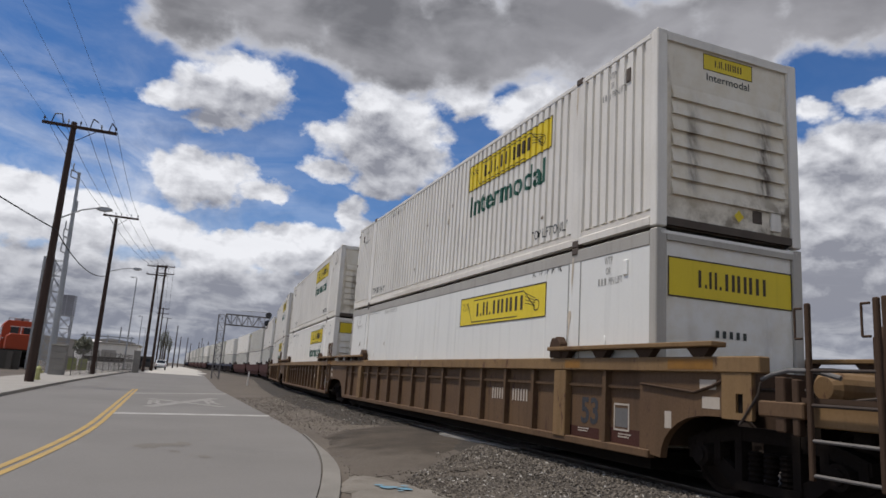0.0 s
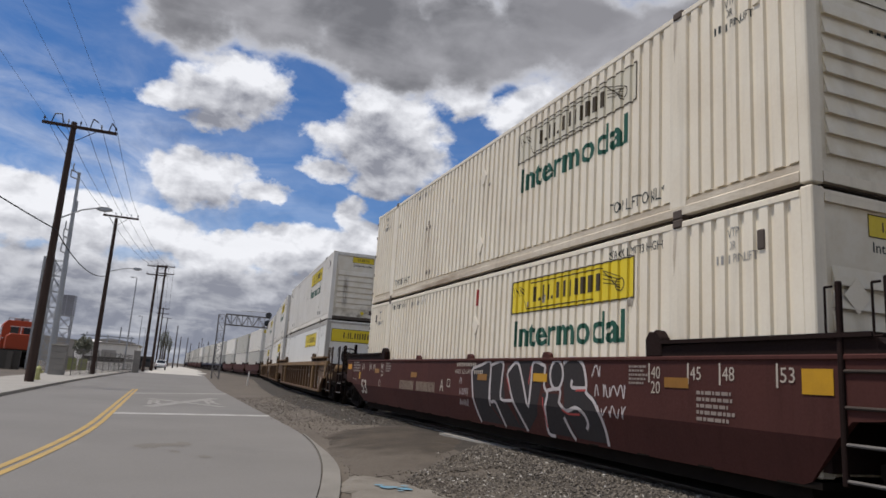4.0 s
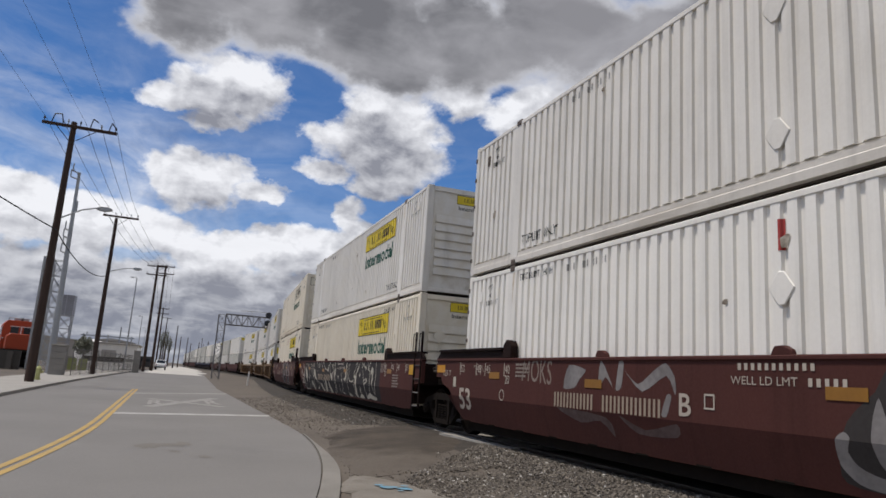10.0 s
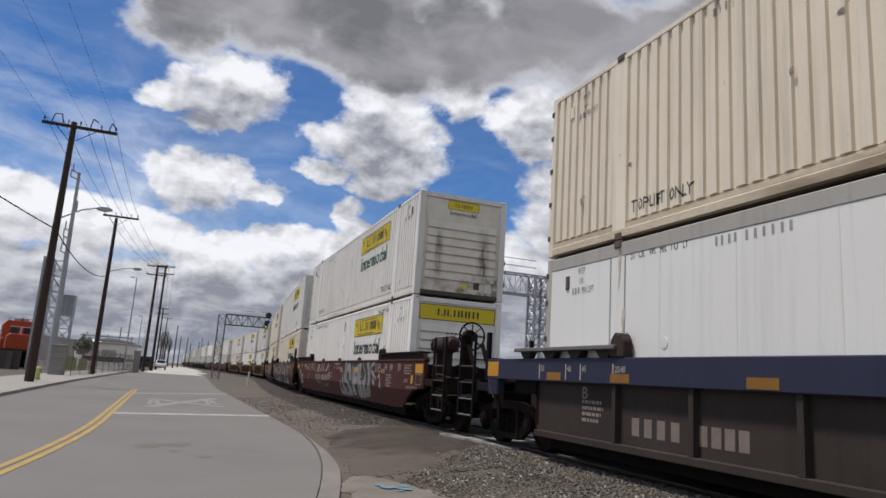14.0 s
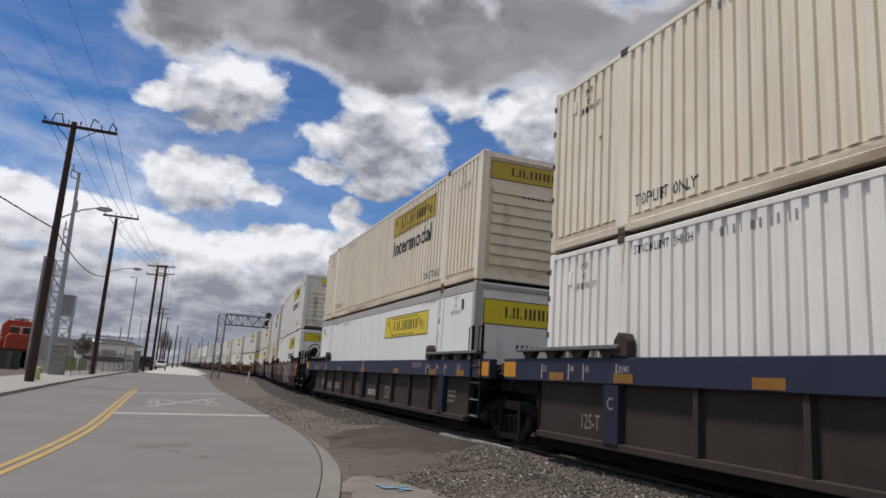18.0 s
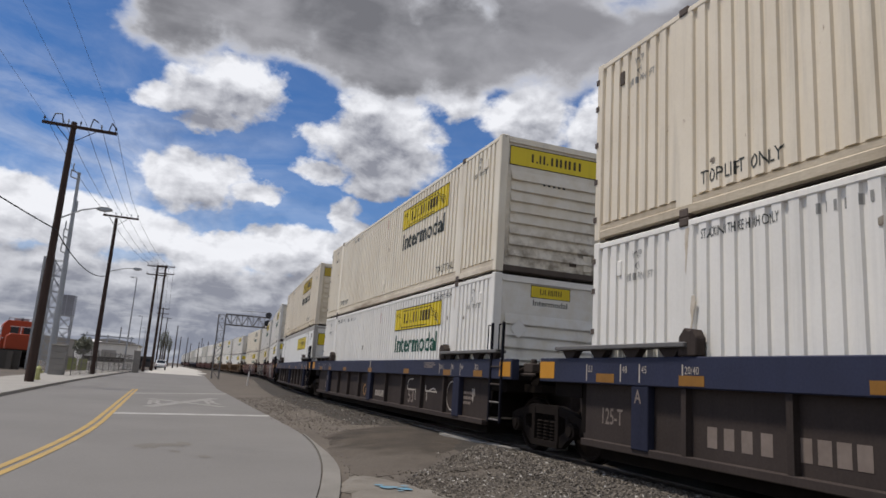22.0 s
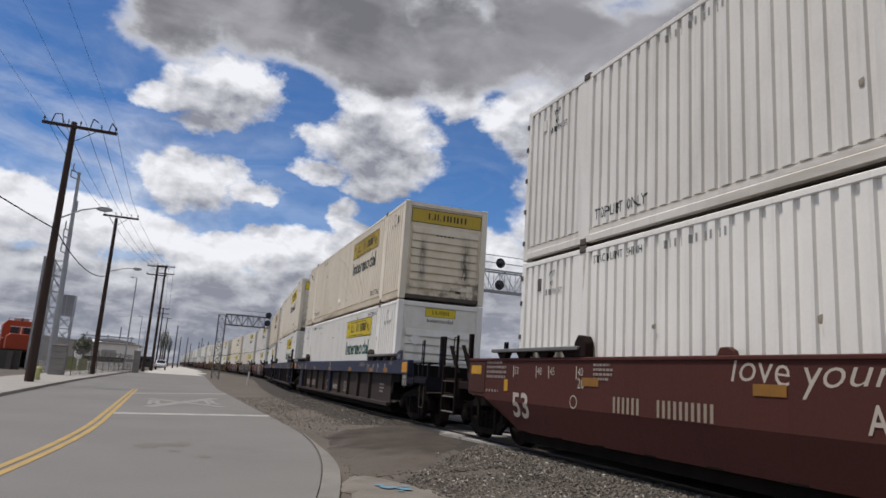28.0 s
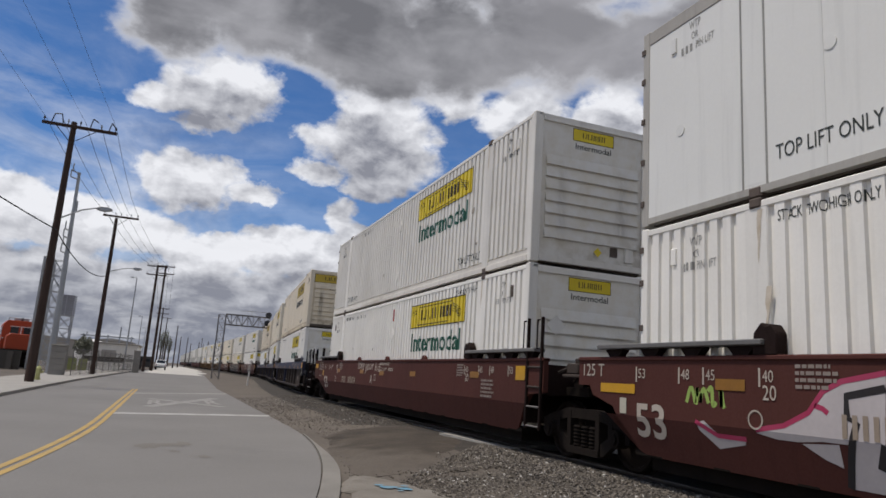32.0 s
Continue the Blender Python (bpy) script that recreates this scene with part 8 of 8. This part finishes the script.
def locomotive():
    root = thing("locomotive", "orange-red diesel locomotive parked in the yard", "locomotive", at=pose(-12.85, 74, 0.1, 0, 0, 14))
    part("frame_deck", Geo().box(-1.5, 1.5, -2.2, 14.0, 1.25, 1.55), UNDER, root, bevel=0.03)
    part("cab", Geo().prism([(-1.5, 1.55), (1.5, 1.55), (1.5, 3.75), (1.15, 4.2), (-1.15, 4.2), (-1.5, 3.75)], 0.4, 3.2, 1), ORANGE, root, bevel=0.04)
    part("nose", Geo().prism([(-1.2, 1.55), (1.2, 1.55), (1.2, 2.7), (0.9, 2.95), (-0.9, 2.95), (-1.2, 2.7)], -1.7, 0.4, 1), ORANGE, root, bevel=0.04)
    part("hood", Geo().prism([(-0.95, 1.55), (0.95, 1.55), (0.95, 3.7), (0.7, 4.0), (-0.7, 4.0), (-0.95, 3.7)], 3.2, 13.6, 1), ORANGE, root, bevel=0.04)
    for x in (-0.85, 0.2):
        part("windscreen", Geo().box(x, x + 0.65, 0.36, 0.40, 3.0, 3.6), WINDOW, root)
    for s in (-1, 1):
        for y in (0.7, 1.7):
            part("side_window", Geo().box(*sorted((s * 1.49, s * 1.52)), y, y + 0.85, 2.85, 3.55), WINDOW, root)
        part("number_bars", Geo().box(*sorted((s * 1.495, s * 1.51)), 0.8, 2.6, 2.2, 2.5), WHITE_INK, root)
        for i in range(7):
            part("hood_door", Geo().box(*sorted((s * 0.95, s * 0.975)), 3.6 + 1.35 * i, 4.75 + 1.35 * i, 1.7, 3.2), ORANGE, root, bevel=0.02)
        part("handrail", Geo().tube([(s * 1.45, -2.0, 2.5), (s * 1.45, 0.3, 2.5)], 0.025, 6).tube([(s * 1.45, 3.4, 2.5), (s * 1.45, 13.8, 2.5)], 0.025, 6), STEEL_GREY, root)
    part("roof_cooler", Geo().box(-0.6, 0.6, 1.3, 2.5, 4.2, 4.5), STEEL_GREY, root, "grey roof cooling unit", bevel=0.05)
    part("roof_rail", Geo().tube([(-1.1, 0.5, 4.2), (-1.1, 0.5, 4.42), (1.1, 0.5, 4.42), (1.1, 0.5, 4.2)], 0.03, 6), STEEL_GREY, root)
    part("window_frame", Geo().box(-0.92, 0.92, 0.375, 0.399, 2.93, 2.99).box(-0.92, 0.92, 0.375, 0.399, 3.61, 3.67).box(-0.04, 0.04, 0.375, 0.399, 2.99, 3.61), WHITE_SHEET, root, "pale window frame")
    part("air_horn", Geo().cyl((0, 1.2, 4.2), (0, 0.7, 4.4), 0.06, 8, 0.14), STEEL_DARK, root)
    for y in (4.5, 7.0, 9.5):
        part("roof_fan", Geo().cyl((0, y, 4.0), (0, y, 4.2), 0.55, 16), UNDER, root)
    part("fuel_tank", Geo().box(-1.3, 1.3, 4.2, 8.0, 0.35, 1.25), UNDER, root, bevel=0.1)
    for y in (1.2, 10.8):
        part("bogie", Geo().box(-1.25, 1.25, y - 1.8, y + 1.8, 0.55, 1.0), UNDER, root)
        for k in (-1.5, 0, 1.5):
            part("wheel", Geo().cyl((-1.2, y + k, 0.5), (1.2, y + k, 0.5), 0.5, 16), UNDER, root)


locomotive()
shed = thing("storage_shed", "long low white sheet-metal shed with a flat roof", "shed", at=pose(0, 0, 0))
part("wall", Geo().box(-10.4, -4.1, 110, 124, 0, 3.45), WHITE_SHEET, shed)
part("roof", Geo().box(-10.6, -3.9, 109.8, 124.2, 3.45, 3.65), DULL_SHEET, shed, bevel=0.03)
for i in range(10):
    part("wall_rib", Geo().box(-10.2 + 0.66 * i, -10.12 + 0.66 * i, 109.95, 110.0, 0, 3.45), WHITE_SHEET, shed)
part("door", Geo().box(-8.8, -6.9, 109.94, 110.0, 0, 2.6), DULL_SHEET, shed)
part("band", Geo().box(-10.4, -4.1, 109.93, 109.99, 1.1, 1.5), WALL_GREY, shed)
dome_tank = thing("storage_tank", "white domed storage tank behind the fence", "tank", at=pose(-10.9, 118, 0))
part("shell", Geo().cyl((0, 0, 0), (0, 0, 3.3), 2.2, 24), WHITE_SHEET, dome_tank, smooth=False)
part("dome", Geo().cyl((0, 0, 3.3), (0, 0, 3.9), 2.2, 24, 1.3).cyl((0, 0, 3.9), (0, 0, 4.1), 1.3, 24, 0.3), WHITE_SHEET, dome_tank)
for bx, by, bw, bd, bh, m in ((-40, 180, 22, 20, 5.0, DULL_SHEET), (-64, 150, 18, 14, 6.0, WHITE_SHEET), (-22, 230, 12, 20, 6.5, DULL_SHEET)):
    root = thing("warehouse", "low pale industrial warehouse in the distance", "warehouse", "far warehouses", at=pose(bx, by, 0))
    part("wall", Geo().box(0, bw, 0, bd, 0, bh), m, root)
    part("roof", Geo().prism([(-0.3, bh), (bw + 0.3, bh), (bw / 2, bh + 0.9)], -0.3, bd + 0.3, 1), DULL_SHEET, root)
    for i in range(3):
        part("door", Geo().box(2 + i * bw / 3.3, 4.6 + i * bw / 3.3, -0.06, 0.0, 0, 3.2), WALL_GREY, root)
frame_row = thing("substation_frame", "grey steel switchyard frame with insulators", "switchyard", at=pose(-14.5, 140, 0))
for i in range(5):
    part("post", Geo().cyl((2.0 * i, 0, 0), (2.0 * i, 0, 5.6 + (i % 2) * 1.6), 0.12, 8), STEEL_GREY, frame_row)
part("beam", Geo().box(-0.5, 8.5, -0.1, 0.1, 5.2, 5.4), STEEL_GREY, frame_row)
for i in range(8):
    part("insulator", Geo().cyl((0.5 + i, 0, 5.4), (0.5 + i, 0, 5.9), 0.1, 6), GLASS_PALE, frame_row, key="stackins") if i == 0 else None

hyd = thing("fire_hydrant", "pale yellow-green fire hydrant on the pavement", "hydrant", at=pose(-5.84, 39.6, 0.14))
HYD = surface("pale_yellow_hydrant_paint", (0.42, 0.42, 0.19), (0.33, 0.33, 0.15), 0.5, scale=5, bump=0.02)
part("barrel", Geo().cyl((0, 0, 0), (0, 0, 0.06), 0.17, 14).cyl((0, 0, 0.06), (0, 0, 0.52), 0.11, 14).cyl((0, 0, 0.50), (0, 0, 0.55), 0.15, 14), HYD, hyd)
part("bonnet", Geo().cyl((0, 0, 0.55), (0, 0, 0.66), 0.13, 14, 0.07).cyl((0, 0, 0.66), (0, 0, 0.72), 0.03, 6), HYD, hyd)
part("nozzle", Geo().cyl((-0.22, 0, 0.40), (0.22, 0, 0.40), 0.055, 10).cyl((0, -0.22, 0.36), (0, 0, 0.36), 0.075, 10), HYD, hyd)


def car_far():
    root = thing("pickup_truck", "white pickup truck parked far down the street", "vehicle", at=pose(-0.85, 132, 0))
    W = surface("white_car_paint", (0.75, 0.75, 0.74), rough=0.3, bump=0.0)
    part("body", Geo().prism([(0, 0.45), (5.2, 0.45), (5.2, 1.05), (3.6, 1.1), (1.9, 1.1), (0, 1.05)], -0.95, 0.95, 0), W, root, bevel=0.05)
    part("cabin", Geo().prism([(1.7, 1.1), (2.1, 1.75), (3.4, 1.75), (4.0, 1.1)], -0.85, 0.85, 0), W, root, bevel=0.05)
    part("rear_window", Geo().prism([(1.78, 1.2), (2.08, 1.68), (2.05, 1.69), (1.74, 1.2)], -0.7, 0.7, 0), WINDOW, root)
    part("bumper", Geo().box(-0.95, 0.95, -0.12, 0.02, 0.4, 0.62), STEEL_DARK, root, bevel=0.03)
    for x in (-0.85, 0.67):
        part("tail_light", Geo().box(x, x + 0.18, -0.02, 0.02, 0.72, 1.0), surface("red_lens", (0.3, 0.02, 0.02), rough=0.3) if x < 0 else bpy.data.materials["red_lens"], root)
        for y in (0.95, 4.2):
            part("wheel", Geo().cyl((x - 0.03, y, 0.36), (x + 0.2, y, 0.36), 0.36, 16), UNDER, root)
    box = thing("parked_van", "dark parked van beside the far poles", "vehicle", at=pose(-3.2, 124, 0))
    part("body", Geo().prism([(0, 0.4), (4.6, 0.4), (4.6, 1.2), (3.7, 2.1), (0.1, 2.15)], -0.95, 0.95, 0), STEEL_DARK, box, bevel=0.08)
    part("rear_window", Geo().box(-0.7, 0.7, -0.02, 0.03, 1.3, 1.8), WINDOW, box)
    for x in (-0.9, 0.7):
        for y in (0.8, 3.7):
            part("wheel", Geo().cyl((x, y, 0.34), (x + 0.2, y, 0.34), 0.34, 14), UNDER, box)


car_far()


def leaf_crown(rnd, centre, rx, rz, count, size):
    """Many small tilted leaf clumps in an uneven crown."""
    g = Geo()
    for _ in range(count):
        while True:
            p = Vector((rnd.uniform(-1, 1), rnd.uniform(-1, 1), rnd.uniform(-1, 1)))
            if p.length < 1 and p.length > 0.25:
                break
        k = 0.75 + 0.35 * noise.noise(p * 2.3)
        c = Vector(centre) + Vector((p.x * rx * k, p.y * rx * k, p.z * rz * k))
        u = Vector((rnd.gauss(0, 1), rnd.gauss(0, 1), rnd.gauss(0, 1))).normalized()
        w = u.orthogonal().normalized() * size * rnd.uniform(0.6, 1.3)
        u = u * size * rnd.uniform(0.6, 1.3)
        g.add([c - u, c + w * 0.6, c + u, c - w * 0.6], [(0, 1, 2, 3)])
    return g


def tree(x, y, h, rx, label="small haze-pale green tree", seed=1):
    rnd = random.Random(seed)
    root = thing("tree", label, "tree", at=pose(x, y, 0))
    part("trunk", Geo().cyl((0, 0, 0), (0.05, 0, h * 0.55), 0.03 * h, 10, 0.018 * h), BARK, root)
    for i in range(5):
        t = i * 1.26
        part("limb", Geo().cyl((0.03, 0, h * (0.35 + 0.04 * i)), (rx * 0.6 * math.cos(t), rx * 0.6 * math.sin(t), h * 0.75), 0.012 * h, 7, 0.005 * h), BARK, root)
    part("crown", leaf_crown(rnd, (0, 0, h * 0.68), rx, h * 0.36, 2600, 0.075 * rx), LEAF, root)


def palm(x, y, h, seed):
    rnd = random.Random(seed)
    root = thing("palm_tree", "tall thin palm far beyond the tracks", "palm", "far palms", at=pose(x, y, 0))
    part("trunk", Geo().cyl((0, 0, 0), (0.3, 0, h), 0.28, 10, 0.17), BARK, root)
    for i in range(22):
        t, lift = i * 2.4, rnd.uniform(-0.5, 0.9)
        pts = [Vector((0.3, 0, h)) + Vector((math.cos(t) * r, math.sin(t) * r, lift * r - 0.6 * r * r)) for r in (0, 0.35, 0.75, 1.1)]
        g = Geo()
        for a, b, wa, wb in zip(pts, pts[1:], (0.04, 0.2, 0.15), (0.2, 0.15, 0.03)):
            s = Vector((-math.sin(t), math.cos(t), 0))
            g.add([a - s * wa, a + s * wa, b + s * wb, b - s * wb], [(0, 1, 2, 3)])
        part("frond", g, LEAF, root)


tree(-10.4, 103, 4.2, 1.6, seed=3)
for i, (tx, ty, th, tr) in enumerate(((-1.9, 215, 11, 1.0), (-0.9, 245, 12.5, 1.1), (0.3, 270, 11, 1.2))):
    tree(tx, ty, th, tr, "slender dark tree beside the far street", 10 + i)
palm(83.3, 110, 15.6, 1)
palm(86.6, 110, 16.6, 2)
palm(104.0, 112, 14.6, 3)
palm(112.0, 111, 13.8, 4)
palm(117.6, 111, 13.7, 5)

# ---- signal bridges ----
def signal_head(root, x, y, z):
    part("signal_back", Geo().cyl((x, y, z), (x, y - 0.05, z), 0.34, 18), STEEL_DARK, root, "round black signal target")
    part("signal_hood", Geo().cyl((x, y - 0.05, z), (x, y - 0.32, z), 0.13, 12), STEEL_DARK, root)


SIGNAL_STEEL = surface("weathered_signal_steel", (0.17, 0.165, 0.165), (0.11, 0.105, 0.105), 0.7, scale=2, grain=30, bump=0.05)
far_bridge = thing("signal_bridge", "grey steel cantilever signal bridge over the tracks", "signal bridge", at=pose(0, 80, 0))
lattice(far_bridge, 4.75, 5.5, -0.4, 0.4, 0.0, 7.0, 8, SIGNAL_STEEL, 0.045, 0.013)


def truss(root, x0, x1, y, z0, z1, bays, mat):
    for yy in (y - 0.4, y + 0.4):
        for z in (z0, z1):
            part("truss_chord", Geo().box(x0, x1, yy - 0.05, yy + 0.05, z - 0.05, z + 0.05), mat, root)
    dx = (x1 - x0) / bays
    for i in range(bays):
        for yy in (y - 0.4, y + 0.4):
            a, b = (z0, z1) if i % 2 else (z1, z0)
            part("brace", Geo().cyl((x0 + i * dx, yy, a), (x0 + (i + 1) * dx, yy, b), 0.028, 5), mat, root)
            part("brace", Geo().cyl((x0 + i * dx, yy, z0), (x0 + i * dx, yy, z1), 0.022, 5), mat, root)
        part("brace", Geo().cyl((x0 + i * dx, y - 0.4, z0), (x0 + (i + 1) * dx, y + 0.4, z0), 0.022, 5), mat, root)


truss(far_bridge, 5.5, 10.3, 0, 5.95, 7.1, 8, SIGNAL_STEEL)
part("catwalk_rail", Geo().tube([(7.0, -0.45, 7.6), (10.3, -0.45, 7.65)], 0.03, 5).tube([(8.2, -0.45, 7.1), (8.2, -0.45, 7.65)], 0.025, 5).tube([(10.3, -0.45, 6.0), (10.3, -0.45, 7.65)], 0.03, 5), STEEL_GREY, far_bridge)
signal_head(far_bridge, 10.05, -0.45, 7.35)
signal_head(far_bridge, 10.0, -0.45, 6.45)
near_bridge = thing("signal_bridge", "grey steel lattice signal bridge across the yard tracks", "signal bridge", at=pose(0, 42, 0))
lattice(near_bridge, 23.0, 24.0, -0.5, 0.5, 0.0, 9.0, 9, STEEL_GREY, 0.07, 0.035)
lattice(near_bridge, 25.0, 25.6, -0.5, 0.5, 0.0, 9.2, 9, STEEL_GREY, 0.06, 0.03)
truss(near_bridge, 19.0, 25.6, 0, 7.6, 9.0, 8, STEEL_GREY)
part("catwalk_rail", Geo().tube([(19.0, -0.5, 10.0), (23.0, -0.5, 10.0)], 0.03, 5).tube([(19.0, -0.5, 9.5), (23.0, -0.5, 9.5)], 0.03, 5), STEEL_GREY, near_bridge)
for z in (9.5, 8.0):
    signal_head(near_bridge, 20.2, -0.55, z)
yard_lamp = thing("yard_lamp", "square dark steel yard lamp post with one flat head", "lamp post", at=pose(25.35, 27.5, 0))
part("lamp_post", Geo().box(-0.15, 0.15, -0.15, 0.15, 0, 10.0), STEEL_DARK, yard_lamp, bevel=0.02)
part("lamp_arm", Geo().box(0.15, 0.6, -0.06, 0.06, 9.68, 9.86), STEEL_DARK, yard_lamp)
part("lamp_head", Geo().prism([(0.55, 9.92), (0.75, 9.92), (1.5, 9.72), (1.5, 9.64), (0.55, 9.62)], -0.2, 0.2, 1), STEEL_DARK, yard_lamp, bevel=0.02)
flood = thing("flood_light_mast", "thin grey light mast far across the yard", "lamp post", at=pose(58, 66, 0))
part("mast_pole", Geo().cyl((0, 0, 0), (0, 0, 10.6), 0.12, 8, 0.07), STEEL_GREY, flood)
part("lamp_bar", Geo().box(-0.7, 0.7, -0.05, 0.05, 10.4, 10.55), STEEL_GREY, flood)
for bx, by, bw, bd, bh, m in ((52, 78, 16, 8, 3.6, WHITE_SHEET), (70, 84, 24, 10, 4.2, DULL_SHEET), (40, 95, 12, 8, 4.0, WHITE_SHEET), (95, 70, 26, 12, 5, WHITE_SHEET)):
    root = thing("warehouse", "low pale yard building beyond the tracks", "warehouse", "yard buildings", at=pose(bx, by, 0))
    part("wall", Geo().box(0, bw, 0, bd, 0, bh), m, root)
    part("roof", Geo().box(-0.3, bw + 0.3, -0.3, bd + 0.3, bh, bh + 0.25), DULL_SHEET, root)
    for i in range(int(bw / 4)):
        part("window", Geo().box(1 + 4 * i, 3 + 4 * i, -0.05, 0.0, 1.6, 2.7), WINDOW, root)
yard_fence = thing("chain_fence", "thin yard fence beyond the tracks", "fence")
for i in range(16):
    part("post", Geo().cyl((16 + 3.4 * i, 34 + 1.2 * i, 0), (16 + 3.4 * i, 34 + 1.2 * i, 2.2), 0.04, 6), STEEL_GREY, yard_fence)
for z in (0.2, 2.1):
    part("rail", Geo().cyl((16, 34, z), (67, 52, z), 0.03, 6), STEEL_GREY, yard_fence)

marker = thing("marker_post", "thin white marker post beside the tracks", "post", at=pose(5.98, 55.4, 0))
part("post", Geo().cyl((0, 0, 0), (0.05, 0, 1.12), 0.05, 8), WHITE_SHEET, marker)
ridge = thing("backdrop", "hazy dark tree line on the horizon", "tree line", kind="structure")
rnd = random.Random(9)
g = Geo()
for sgn, lo, hi in ((-1, -700, -40), (1, 60, 900)):
    n = 120
    xs = [lo + (hi - lo) * i / n for i in range(n + 1)]
    hs = [4 + 3.5 * abs(noise.noise((x * 0.02, 5, 0))) + 2 * rnd.random() for x in xs]
    k = len(g.v)
    g.add([(x, 780, 0) for x in xs] + [(x, 780, h) for x, h in zip(xs, hs)] + [(x, 790, h * 0.8) for x, h in zip(xs, hs)], [(i, i + 1, n + 2 + i, n + 1 + i) for i in range(n)] + [(n + 1 + i, n + 2 + i, 2 * n + 3 + i, 2 * n + 2 + i) for i in range(n)])
part("tree_line", g, surface("hazy_far_green", (0.10, 0.12, 0.13), rough=1.0, scale=0.05, bump=0.0), ridge)


# ---- ties under the rails ----
for i in range(300):
    y = 2.0 + 0.52 * i
    if 11.8 < y < 17.0 and i % 2:
        continue
    part("tie", lambda: Geo().box(-1.3, 1.3, -0.11, 0.11, 0.02, 0.165), TIE, TRACK, key="tie", bevel=0.01).location = (track_x(y), y, 0)


# ---- motion of the train, its wheels and the clouds ----
def travelled(t):
    q = t / 32
    return 165.654 * q + 18.347 * q ** 2 - 74.794 * q ** 3 + 64.135 * q ** 4 - 22.526 * q ** 5


def unit_pose(mid, z):
    a, b = on_track(mid - 9.65), on_track(mid + 9.65)
    d = b - a
    m = (a + b) / 2
    return pose(m.x, m.y, RAIL_TOP + z, 0, 0, -math.degrees(math.atan2(d.x, d.y)))


def motions():
    for ob, mid, z in ROLLING:
        walk(ob, [(t, unit_pose(mid + travelled(t), z)) for t in range(33)])
    for w in SPINNING:
        home = w.location.copy()
        walk(w, [(k * 0.1, pose(*home, -math.degrees(travelled(k * 0.1) / 0.455))) for k in range(321)])
    for ob, down, turn in ((SKY, -0.30, 0.85), (HIGH_DECK, -0.8, 1.3)):
        walk(ob, [(t, pose(0, 0, 1.4, down * (t - 16) / 32, 0, turn * (t - 16) / 32)) for t in (0, 8, 16, 24, 32)])


motions()
